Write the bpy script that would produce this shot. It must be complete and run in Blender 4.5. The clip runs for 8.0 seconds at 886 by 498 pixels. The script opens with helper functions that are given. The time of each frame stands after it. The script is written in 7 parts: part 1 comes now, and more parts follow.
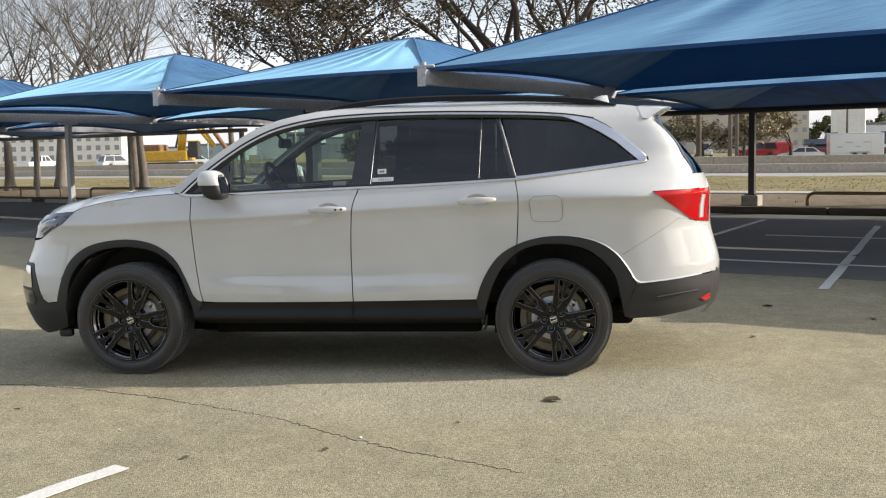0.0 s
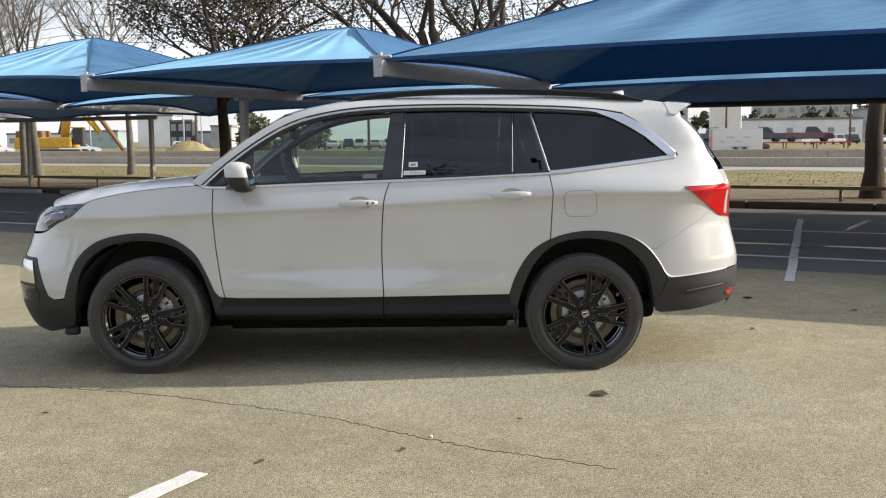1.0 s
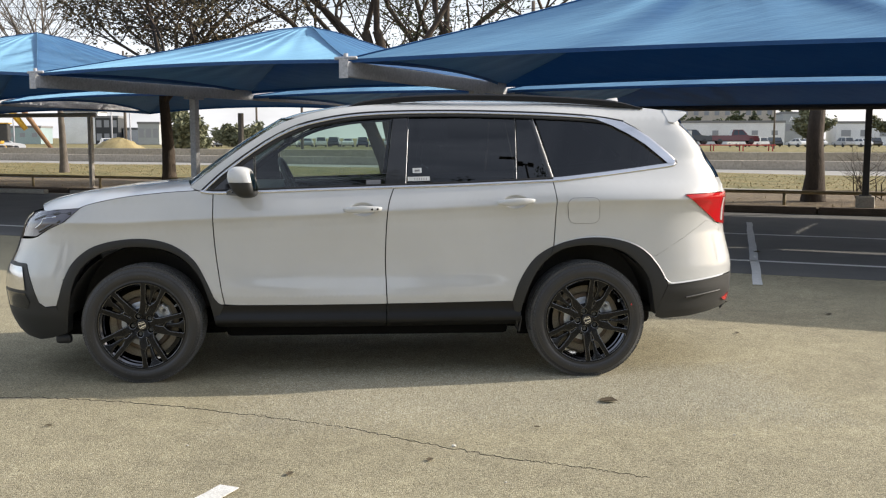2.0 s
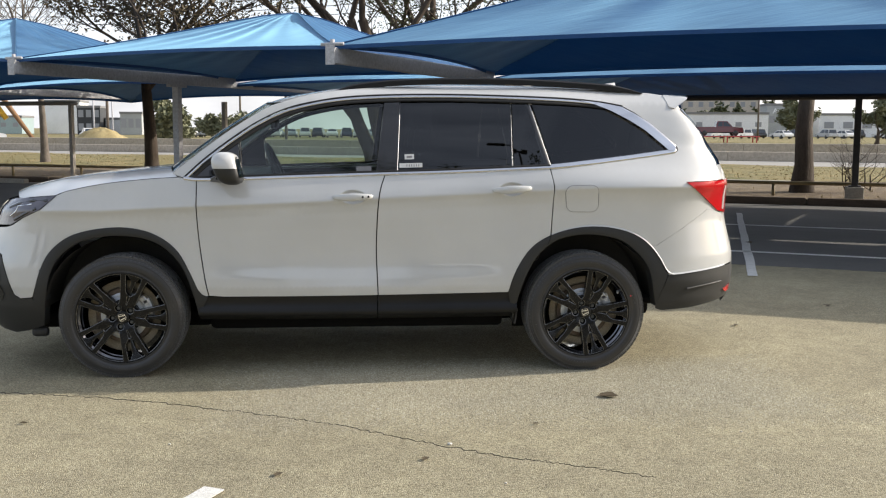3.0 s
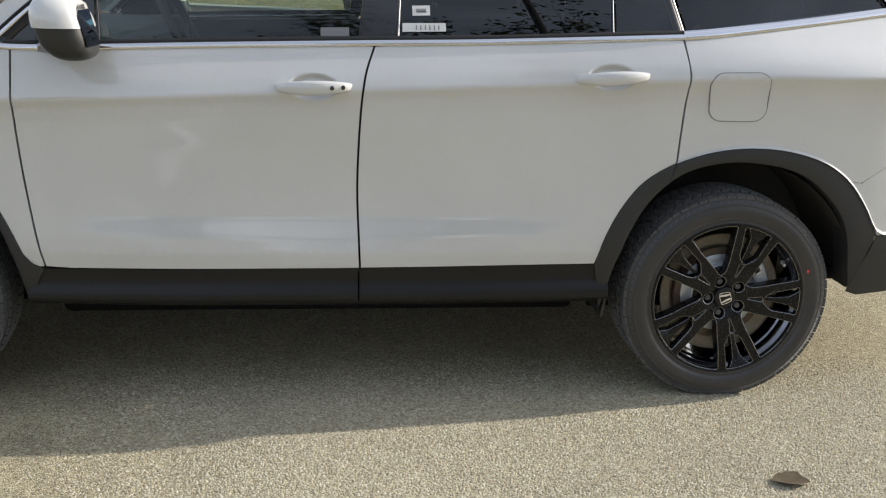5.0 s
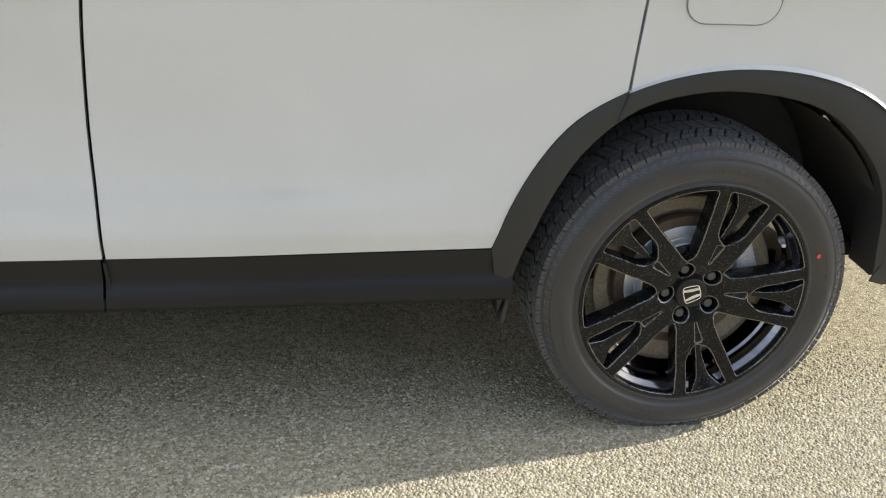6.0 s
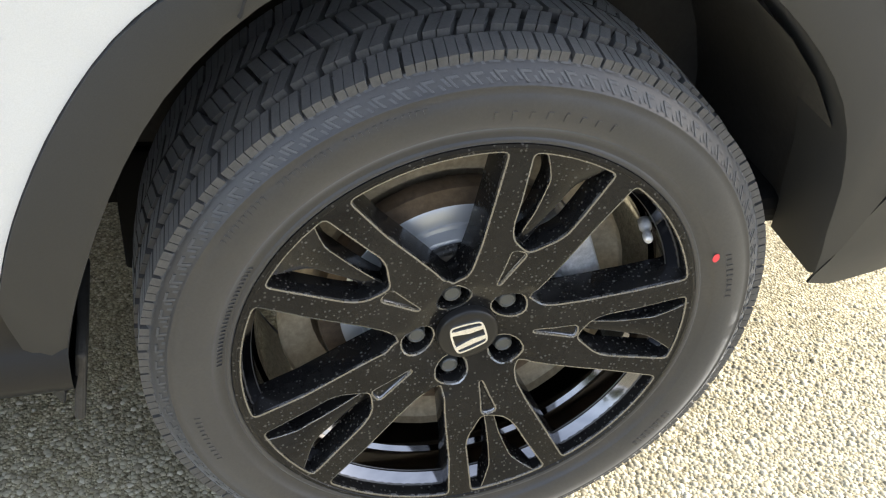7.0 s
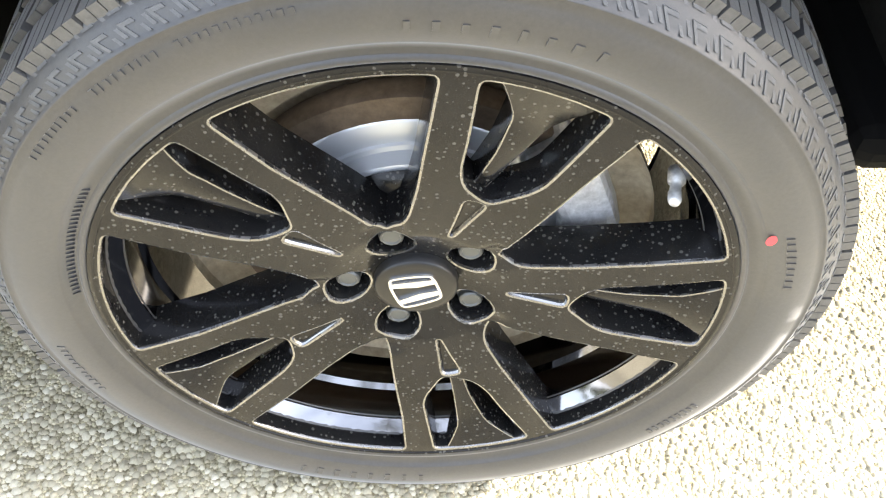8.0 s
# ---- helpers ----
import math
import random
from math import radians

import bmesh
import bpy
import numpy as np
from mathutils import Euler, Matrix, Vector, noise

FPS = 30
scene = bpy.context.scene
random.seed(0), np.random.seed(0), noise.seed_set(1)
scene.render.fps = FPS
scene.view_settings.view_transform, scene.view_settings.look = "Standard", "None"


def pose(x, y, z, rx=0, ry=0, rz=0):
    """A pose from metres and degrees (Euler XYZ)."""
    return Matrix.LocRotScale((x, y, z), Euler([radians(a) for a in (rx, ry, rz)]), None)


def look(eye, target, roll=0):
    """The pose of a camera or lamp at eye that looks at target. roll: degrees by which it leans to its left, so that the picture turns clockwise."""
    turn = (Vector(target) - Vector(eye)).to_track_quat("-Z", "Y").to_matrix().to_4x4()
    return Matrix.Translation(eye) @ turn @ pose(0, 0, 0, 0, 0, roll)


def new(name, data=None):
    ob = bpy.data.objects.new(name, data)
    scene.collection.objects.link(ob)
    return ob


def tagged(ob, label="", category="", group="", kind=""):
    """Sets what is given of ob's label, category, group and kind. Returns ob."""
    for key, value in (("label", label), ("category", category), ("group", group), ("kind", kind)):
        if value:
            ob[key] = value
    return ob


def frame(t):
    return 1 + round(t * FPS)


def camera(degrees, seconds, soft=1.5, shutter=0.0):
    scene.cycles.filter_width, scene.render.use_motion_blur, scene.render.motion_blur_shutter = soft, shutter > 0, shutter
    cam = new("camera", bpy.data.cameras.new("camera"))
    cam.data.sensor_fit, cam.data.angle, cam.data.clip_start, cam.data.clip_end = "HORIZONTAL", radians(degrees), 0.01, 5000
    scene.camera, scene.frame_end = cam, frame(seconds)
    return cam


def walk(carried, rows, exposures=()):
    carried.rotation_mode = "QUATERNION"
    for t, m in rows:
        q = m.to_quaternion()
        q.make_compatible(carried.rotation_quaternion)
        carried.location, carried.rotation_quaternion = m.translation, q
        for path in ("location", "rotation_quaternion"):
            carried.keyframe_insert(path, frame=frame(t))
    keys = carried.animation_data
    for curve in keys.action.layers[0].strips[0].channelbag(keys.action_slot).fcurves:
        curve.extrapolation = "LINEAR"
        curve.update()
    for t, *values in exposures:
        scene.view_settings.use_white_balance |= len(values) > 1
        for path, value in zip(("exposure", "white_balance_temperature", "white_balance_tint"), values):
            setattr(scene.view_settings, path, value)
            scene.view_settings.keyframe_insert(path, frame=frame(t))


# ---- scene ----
cam = camera(47.0, 8.0, soft=1.2)
PATH = [
    (0, (1.451, -7.406, 1.457), (1.224, -5.428, 1.264), -1.2),
    (0.5, (0.948, -7.416, 1.473), (0.851, -5.429, 1.265), -0.7),
    (1, (0.504, -7.385, 1.489), (0.503, -5.396, 1.274), -0.5),
    (1.5, (0.19, -7.349, 1.512), (0.266, -5.362, 1.296), -0.2),
    (2.8, (-0.015, -7.328, 1.55), (0.166, -5.349, 1.324), 0.2),
    (3, (-0.004, -7.101, 1.497), (0.164, -5.122, 1.263), 0.2),
    (3.5, (0.002, -6.534, 1.465), (0.136, -4.559, 1.181), 0.2),
    (4, (-0.045, -5.837, 1.467), (0.096, -3.874, 1.114), 1.0),
    (4.2, (-0.02, -5.524, 1.458), (0.121, -3.567, 1.073), 1.2),
    (5.3, (0.105, -3.828, 1.479), (0.333, -1.932, 0.884), 1.8),
    (5.5, (0.21, -3.595, 1.464), (0.431, -1.712, 0.826), 2.2),
    (6, (0.452, -2.89, 1.437), (0.786, -1.116, 0.576), 3.9),
    (6.5, (0.794, -2.286, 1.326), (1.254, -0.611, 0.335), 5.8),
    (7, (1.109, -1.771, 1.171), (1.58, -0.257, -0.048), 5.6),
    (7.5, (1.277, -1.454, 1.102), (1.585, -0.18, -0.408), 6.0),
    (8, (1.403, -1.467, 1.087), (1.471, -0.22, -0.475), 3.1),
]
EXPOSURES = [(0, 0.68, 6500, 10), (4.2, 0.74, 6450, 10), (5.3, 0.87, 6350, 10), (6.0, 1.29, 6300, 10), (6.5, 1.60, 6280, 10), (7.0, 2.10, 6250, 10), (7.5, 2.78, 6350, 10), (8.0, 3.28, 6550, 10)]
walk(cam, [(t, look(eye, target, roll)) for t, eye, target, roll in PATH], EXPOSURES)
from mathutils import geometry

# ---- world, sun and exposure ----
SUN_EL, SUN_AZ = 25.0, 7.5          # elevation, and turn of the sun from +x towards +y
world = bpy.data.worlds.new("world")
scene.world = world
world.use_nodes = True
wn = world.node_tree.nodes
sky = wn.new("ShaderNodeTexSky")
sky.sky_type, sky.sun_disc = "NISHITA", False
sky.sun_elevation, sky.sun_rotation = radians(SUN_EL), radians(90 - SUN_AZ)
sky.air_density, sky.dust_density, sky.ozone_density = 1.0, 3.0, 1.6
wn["Background"].inputs["Strength"].default_value = 0.062
world.node_tree.links.new(sky.outputs[0], wn["Background"].inputs["Color"])
# thin winter haze: brightest at the horizon, with faint streaks of cloud
wl = world.node_tree.links
dirn = wn.new("ShaderNodeTexCoord")
sxyz = wn.new("ShaderNodeSeparateXYZ")
wl.new(dirn.outputs["Generated"], sxyz.inputs[0])
hz = wn.new("ShaderNodeValToRGB")
for e, (p, c) in zip([hz.color_ramp.elements[0], hz.color_ramp.elements.new(0.12), hz.color_ramp.elements.new(0.4), hz.color_ramp.elements[-1]], ((0.0, (0.52, 0.52, 0.54)), (0.12, (0.395, 0.405, 0.44)), (0.4, (0.285, 0.297, 0.325)), (1.0, (0.25, 0.262, 0.29)))):
    e.position, e.color = p, (*c, 1)
wl.new(sxyz.outputs["Z"], hz.inputs["Fac"])
haze = wn.new("ShaderNodeBackground")
streak = wn.new("ShaderNodeMapping")
streak.inputs["Scale"].default_value = (1.6, 1.6, 5.5)
wl.new(dirn.outputs["Generated"], streak.inputs["Vector"])
cloud = wn.new("ShaderNodeTexNoise")
cloud.inputs["Scale"].default_value, cloud.inputs["Detail"].default_value, cloud.inputs["Roughness"].default_value = 2.4, 5.0, 0.55
wl.new(streak.outputs["Vector"], cloud.inputs["Vector"])
cover = wn.new("ShaderNodeMapRange")
cover.inputs["From Min"].default_value, cover.inputs["From Max"].default_value = 0.35, 0.68
cover.inputs["To Min"].default_value, cover.inputs["To Max"].default_value = 0.70, 1.38
wl.new(cloud.outputs["Fac"], cover.inputs["Value"])
wl.new(hz.outputs["Color"], haze.inputs["Color"])
wl.new(cover.outputs["Result"], haze.inputs["Strength"])
both = wn.new("ShaderNodeAddShader")
wl.new(wn["Background"].outputs[0], both.inputs[0])
wl.new(haze.outputs[0], both.inputs[1])
wl.new(both.outputs[0], wn["World Output"].inputs["Surface"])

sun_data = bpy.data.lights.new("sun", "SUN")
sun_data.energy, sun_data.angle, sun_data.color = 3.5, radians(0.55), (1.0, 0.915, 0.80)
sun = new("sun", sun_data)
ca, sa, ce, se = math.cos(radians(SUN_AZ)), math.sin(radians(SUN_AZ)), math.cos(radians(SUN_EL)), math.sin(radians(SUN_EL))
sun.matrix_world = look((40 * ca * ce, 40 * sa * ce, 40 * se), (0, 0, 0))
# ---- materials ----
def material(name, color, rough=0.5, metal=0.0, coat=0.0, spec=0.5):
    m = bpy.data.materials.new(name)
    m.use_nodes = True
    b = m.node_tree.nodes["Principled BSDF"]
    b.inputs["Base Color"].default_value = (*color, 1)
    b.inputs["Roughness"].default_value = rough
    b.inputs["Metallic"].default_value = metal
    b.inputs["Coat Weight"].default_value = coat
    b.inputs["Coat Roughness"].default_value = 0.03
    b.inputs["Specular IOR Level"].default_value = spec
    return m, m.node_tree.nodes, m.node_tree.links, b


def coords(n, l, scale=1.0, stretch=(1, 1, 1), source="Object"):
    c = n.new("ShaderNodeTexCoord")
    p = n.new("ShaderNodeMapping")
    p.inputs["Scale"].default_value = [scale * k for k in stretch]
    l.new(c.outputs[source], p.inputs["Vector"])
    return p.outputs["Vector"]


def noise_tex(n, l, vec, scale, detail=4.0, rough=0.6):
    t = n.new("ShaderNodeTexNoise")
    t.inputs["Scale"].default_value, t.inputs["Detail"].default_value, t.inputs["Roughness"].default_value = scale, detail, rough
    l.new(vec, t.inputs["Vector"])
    return t.outputs["Fac"]


def ramp(n, l, fac, stops):
    r = n.new("ShaderNodeValToRGB")
    e = r.color_ramp.elements
    while len(e) < len(stops):
        e.new(0.5)
    for k, (p, c) in zip(e, stops):
        k.position, k.color = p, (*c, 1)
    l.new(fac, r.inputs["Fac"])
    return r.outputs["Color"]


def mix(n, l, fac, a, b, mode="MIX"):
    m = n.new("ShaderNodeMix")
    m.data_type, m.blend_type = "RGBA", mode
    for sock, v in ((m.inputs["Factor"], fac), (m.inputs["A"], a), (m.inputs["B"], b)):
        if isinstance(v, (int, float)):
            sock.default_value = v
        elif isinstance(v, tuple):
            sock.default_value = (*v, 1)
        else:
            l.new(v, sock)
    return m.outputs["Result"]


def bump(n, l, b, height, strength=0.3, distance=0.01):
    u = n.new("ShaderNodeBump")
    u.inputs["Strength"].default_value, u.inputs["Distance"].default_value = strength, distance
    l.new(height, u.inputs["Height"])
    l.new(u.outputs["Normal"], b.inputs["Normal"])
    return u


def grained(name, c1, c2, scale, rough=0.7, metal=0.0, bump_s=0.2, dist=0.004, fine=8.0, stretch=(1, 1, 1), rough2=None, coat=0.0, source="Object", mid=0.5, spread=0.25):
    """Two-scale mottled surface: a broad stain and a fine grain."""
    m, n, l, b = material(name, c1, rough, metal, coat)
    v = coords(n, l, 1.0, stretch, source)
    broad = noise_tex(n, l, v, scale, 5.0, 0.62)
    grain = noise_tex(n, l, v, scale * fine, 6.0, 0.7)
    c = ramp(n, l, broad, [(mid - spread, c1), (mid + spread, c2)])
    g = ramp(n, l, grain, [(0.3, (0.72, 0.72, 0.72)), (0.7, (1.18, 1.18, 1.18))])
    l.new(mix(n, l, 1.0, c, g, "MULTIPLY"), b.inputs["Base Color"])
    bump(n, l, b, grain, bump_s, dist)
    if rough2 is not None:
        r = n.new("ShaderNodeMapRange")
        r.inputs["To Min"].default_value, r.inputs["To Max"].default_value = rough, rough2
        l.new(broad, r.inputs["Value"])
        l.new(r.outputs["Result"], b.inputs["Roughness"])
    return m


def pavement_material():
    """Worn asphalt with pale exposed stones, crushed rock 6 to 12 mm, tar patches and drifts of sand."""
    m, n, l, b = material("pavement_stone", (0.3, 0.27, 0.22), 0.88, spec=0.25)
    v = coords(n, l)
    w = n.new("ShaderNodeTexVoronoi")
    w.inputs["Scale"].default_value = 225.0
    w.inputs["Randomness"].default_value = 1.0
    l.new(v, w.inputs["Vector"])
    w2 = n.new("ShaderNodeTexVoronoi")
    w2.inputs["Scale"].default_value = 370.0
    l.new(v, w2.inputs["Vector"])
    sep = n.new("ShaderNodeSeparateColor")
    l.new(w.outputs["Color"], sep.inputs["Color"])
    stone = ramp(n, l, sep.outputs["Red"], [(0.0, (0.255, 0.230, 0.157)), (0.3, (0.408, 0.370, 0.250)), (0.7, (0.500, 0.460, 0.318)), (1.0, (0.660, 0.615, 0.470))])
    gap = ramp(n, l, w.outputs["Distance"], [(0.35, (1.04, 1.04, 1.04)), (0.85, (0.58, 0.56, 0.53))])
    small = ramp(n, l, w2.outputs["Distance"], [(0.2, (1.1, 1.1, 1.1)), (0.8, (0.72, 0.71, 0.70))])
    broad = ramp(n, l, noise_tex(n, l, v, 0.55, 5.0, 0.6), [(0.32, (0.82, 0.81, 0.80)), (0.68, (1.10, 1.09, 1.06))])
    blot = ramp(n, l, noise_tex(n, l, v, 6.0, 5.0, 0.65), [(0.35, (0.86, 0.86, 0.86)), (0.65, (1.07, 1.07, 1.06))])
    speck = ramp(n, l, noise_tex(n, l, v, 55.0, 3.0, 0.78), [(0.35, (0.62, 0.62, 0.61)), (0.48, (1.0, 1.0, 1.0)), (0.66, (1.18, 1.18, 1.17))])
    c = mix(n, l, 1.0, stone, gap, "MULTIPLY")
    c = mix(n, l, 1.0, c, speck, "MULTIPLY")
    c = mix(n, l, 1.0, c, small, "MULTIPLY")
    c = mix(n, l, 1.0, c, broad, "MULTIPLY")
    c = mix(n, l, 1.0, c, blot, "MULTIPLY")
    l.new(c, b.inputs["Base Color"])
    inv = n.new("ShaderNodeMath")
    inv.operation = "SUBTRACT"
    inv.inputs[0].default_value = 1.0
    l.new(w.outputs["Distance"], inv.inputs[1])
    bump(n, l, b, inv.outputs[0], 0.55, 0.005)
    return m


def paint_white():
    m, n, l, b = material("pearl_white_paint", (0.78, 0.78, 0.765), 0.40, coat=1.0, spec=0.2)
    v = coords(n, l)
    fl = noise_tex(n, l, v, 900.0, 2.0, 0.5)
    du = noise_tex(n, l, v, 2.2, 5.0, 0.6)
    c = ramp(n, l, du, [(0.3, (0.555, 0.56, 0.55)), (0.7, (0.60, 0.605, 0.595))])
    g = ramp(n, l, fl, [(0.35, (0.96, 0.96, 0.96)), (0.65, (1.03, 1.03, 1.03))])
    l.new(mix(n, l, 1.0, c, g, "MULTIPLY"), b.inputs["Base Color"])
    r = n.new("ShaderNodeMapRange")
    r.inputs["To Min"].default_value, r.inputs["To Max"].default_value = 0.06, 0.11
    l.new(du, r.inputs["Value"])
    l.new(r.outputs["Result"], b.inputs["Coat Roughness"])
    b.inputs["Coat IOR"].default_value = 1.85
    return m


def glass_material(name, tint, rough=0.0, ior=1.6):
    """A thin tinted pane: see-through, with the gloss of glass."""
    m = bpy.data.materials.new(name)
    m.use_nodes = True
    n, l = m.node_tree.nodes, m.node_tree.links
    n.remove(n["Principled BSDF"])
    t = n.new("ShaderNodeBsdfTransparent")
    t.inputs["Color"].default_value = (*tint, 1)
    g = n.new("ShaderNodeBsdfGlossy")
    g.inputs["Roughness"].default_value = rough
    g.inputs["Color"].default_value = (0.95, 0.97, 1.0, 1)
    f = n.new("ShaderNodeLayerWeight")               # the gloss grows towards grazing, alike from both sides
    f.inputs["Blend"].default_value = 0.5
    p = n.new("ShaderNodeMath")
    p.operation, p.inputs[1].default_value = "POWER", 5.0
    l.new(f.outputs["Facing"], p.inputs[0])
    r = n.new("ShaderNodeMapRange")
    r.inputs["To Min"].default_value, r.inputs["To Max"].default_value = ((ior - 1) / (ior + 1)) ** 2, 1.0
    l.new(p.outputs[0], r.inputs["Value"])
    s = n.new("ShaderNodeMixShader")
    l.new(r.outputs["Result"], s.inputs[0])
    l.new(t.outputs[0], s.inputs[1])
    l.new(g.outputs[0], s.inputs[2])
    l.new(s.outputs[0], n["Material Output"].inputs["Surface"])
    return m


def canopy_material():
    """Woven blue shade cloth: some light comes through, wrinkles and seams run down the slope."""
    m, n, l, b = material("blue_shade_cloth", (0.05, 0.2, 0.5), 0.55, spec=0.35)
    v = coords(n, l)
    broad = noise_tex(n, l, v, 0.9, 5.0, 0.6)
    weave = noise_tex(n, l, coords(n, l, 1.0, (1, 1, 1)), 160.0, 2.0, 0.5)
    folds = noise_tex(n, l, coords(n, l, 1.0, (0.35, 2.6, 2.6)), 2.0, 4.0, 0.6)
    c = ramp(n, l, broad, [(0.3, (0.008, 0.056, 0.185)), (0.7, (0.015, 0.082, 0.235))])
    g = ramp(n, l, weave, [(0.3, (0.85, 0.85, 0.85)), (0.7, (1.1, 1.1, 1.1))])
    col = mix(n, l, 1.0, c, g, "MULTIPLY")
    l.new(col, b.inputs["Base Color"])
    bump(n, l, b, folds, 0.14, 0.05)
    b.inputs["Sheen Weight"].default_value, b.inputs["Sheen Roughness"].default_value = 0.80, 0.35
    b.inputs["Sheen Tint"].default_value = (0.36, 0.72, 1.0, 1)
    tr = n.new("ShaderNodeBsdfTranslucent")
    tr.inputs["Color"].default_value = (0.004, 0.065, 0.27, 1)
    mx = n.new("ShaderNodeMixShader")
    mx.inputs[0].default_value = 0.05
    l.new(b.outputs[0], mx.inputs[1])
    l.new(tr.outputs[0], mx.inputs[2])
    l.new(mx.outputs[0], n["Material Output"].inputs["Surface"])
    return m


PAVE = pavement_material()
PAINT = paint_white()
CLAD = grained("black_grained_plastic", (0.014, 0.0145, 0.0145), (0.021, 0.0215, 0.021), 3.0, 0.52, bump_s=0.25, dist=0.0006, fine=300.0)
CLAD.node_tree.nodes["Principled BSDF"].inputs["Specular IOR Level"].default_value = 0.5
SILL = grained("satin_black_sill", (0.010, 0.010, 0.0105), (0.015, 0.015, 0.015), 3.0, 0.34, bump_s=0.08, dist=0.0004, fine=300.0)
SILL.node_tree.nodes["Principled BSDF"].inputs["Specular IOR Level"].default_value = 0.3
GLOSSBLACK, *_ = material("gloss_black_trim", (0.012, 0.012, 0.013), 0.12, coat=0.6)
CHROME, *_ = material("chrome_trim", (0.72, 0.72, 0.73), 0.12, metal=1.0)
RAILBLACK, *_ = material("satin_black_rail", (0.010, 0.010, 0.011), 0.5, spec=0.3)
RUBBER_SEAL, *_ = material("rubber_seal", (0.012, 0.012, 0.012), 0.7)
GLASS_CLEAR = glass_material("clear_green_glass", (0.64, 0.74, 0.69))
GLASS_DARK = glass_material("privacy_glass", (0.055, 0.058, 0.063), ior=1.64)
TAIL_RED, *_ = material("red_tail_lens", (0.46, 0.006, 0.008), 0.15, coat=0.6, spec=0.15)
LAMP_CLEAR, *_ = material("clear_lamp_lens", (0.085, 0.078, 0.10), 0.08, coat=1.0)
REVERSE, *_ = material("white_reverse_lens", (0.62, 0.60, 0.58), 0.15, coat=1.0)
SATIN, *_ = material("satin_window_trim", (0.34, 0.34, 0.35), 0.42, metal=0.8)
ASPHALT = grained("dark_stall_asphalt", (0.100, 0.100, 0.094), (0.160, 0.156, 0.146), 0.7, 0.9, bump_s=0.4, dist=0.004, fine=120.0)
def dusty(m, weight, tint):
    """A film of dust that shows where the surface turns away."""
    b = m.node_tree.nodes["Principled BSDF"]
    b.inputs["Sheen Weight"].default_value, b.inputs["Sheen Roughness"].default_value = weight, 0.45
    b.inputs["Sheen Tint"].default_value = (*tint, 1)


RUBBER = grained("tyre_rubber", (0.015, 0.0165, 0.0200), (0.040, 0.036, 0.031), 5.0, 0.42, bump_s=0.12, dist=0.0008, fine=60.0)
# paler than the sidewall: edge highlights and dirt of the relief in its colour
SHOULDER = grained("pale_shoulder_rubber", (0.050, 0.053, 0.058), (0.085, 0.083, 0.080), 9.0, 0.55, bump_s=0.2, dist=0.001, fine=30.0)
TREAD = grained("tread_rubber", (0.042, 0.042, 0.043), (0.080, 0.077, 0.072), 9.0, 0.6, bump_s=0.2, dist=0.001, fine=30.0)
for rubber in (RUBBER, SHOULDER, TREAD):
    dusty(rubber, 0.32 if rubber is RUBBER else 0.19, (0.92, 0.96, 1.0))
    rubber.node_tree.nodes["Principled BSDF"].inputs["Specular IOR Level"].default_value = 0.62
STEEL = grained("galvanised_grey_paint", (0.42, 0.422, 0.44), (0.50, 0.502, 0.52), 3.0, 0.5, bump_s=0.1, dist=0.002)
# paler steel: the sun on the far-end posts and beam put into its colour
PALESTEEL = grained("sunlit_pale_steel", (0.34, 0.31, 0.27), (0.46, 0.43, 0.39), 3.0, 0.6, bump_s=0.1, dist=0.002)
STEELDARK = grained("dark_painted_steel", (0.035, 0.032, 0.03), (0.06, 0.055, 0.05), 3.0, 0.5, bump_s=0.1, dist=0.002)
CONCRETE = grained("concrete", (0.36, 0.33, 0.28), (0.50, 0.47, 0.41), 1.6, 0.9, bump_s=0.35, dist=0.006, fine=14.0)
CLOTH = canopy_material()
LINE = grained("worn_line_paint", (0.62, 0.61, 0.57), (0.80, 0.79, 0.75), 9.0, 0.8, bump_s=0.5, dist=0.004, fine=9.0)
DRYGRASS = grained("dry_winter_grass", (0.100, 0.112, 0.034), (0.35, 0.265, 0.115), 0.75, 0.95, bump_s=0.9, dist=0.05, fine=22.0)
UNDER, *_ = material("underbody_black", (0.010, 0.010, 0.010), 0.9, spec=0.1)
LINER = grained("dusty_wheel_well_liner", (0.022, 0.021, 0.019), (0.048, 0.044, 0.038), 4.0, 0.7, bump_s=0.3, dist=0.002, fine=30.0)
dusty(CLAD, 0.03, (0.95, 0.97, 1.0))
for m, gloss in ((CLAD, 0.55), (SILL, 0.30)):
    m.node_tree.nodes["Principled BSDF"].inputs["Specular IOR Level"].default_value = gloss
# ---- building helpers ----
def mesh_object(name, verts, faces, mat, parent=None, smooth=False, label=""):
    me = bpy.data.meshes.new(name)
    me.from_pydata([tuple(v) for v in verts], [], [tuple(f) for f in faces])
    me.update()
    me.materials.append(mat)
    if smooth:
        me.shade_smooth()
    ob = new(name, me)
    if parent is not None:
        ob.parent = parent
    if label:
        ob["label"] = label
    return ob


def part(name, bm, mat, parent=None, label="", smooth=False):
    me = bpy.data.meshes.new(name)
    bm.normal_update()
    bm.to_mesh(me)
    bm.free()
    me.materials.append(mat)
    if smooth:
        me.shade_smooth()
    ob = new(name, me)
    if parent is not None:
        ob.parent = parent
    if label:
        ob["label"] = label
    return ob


def thing(name, label, category, group="", at=None):
    ob = new(name)
    ob.empty_display_size = 0.1
    if at is not None:
        ob.matrix_world = at
    return tagged(ob, label, category, group)


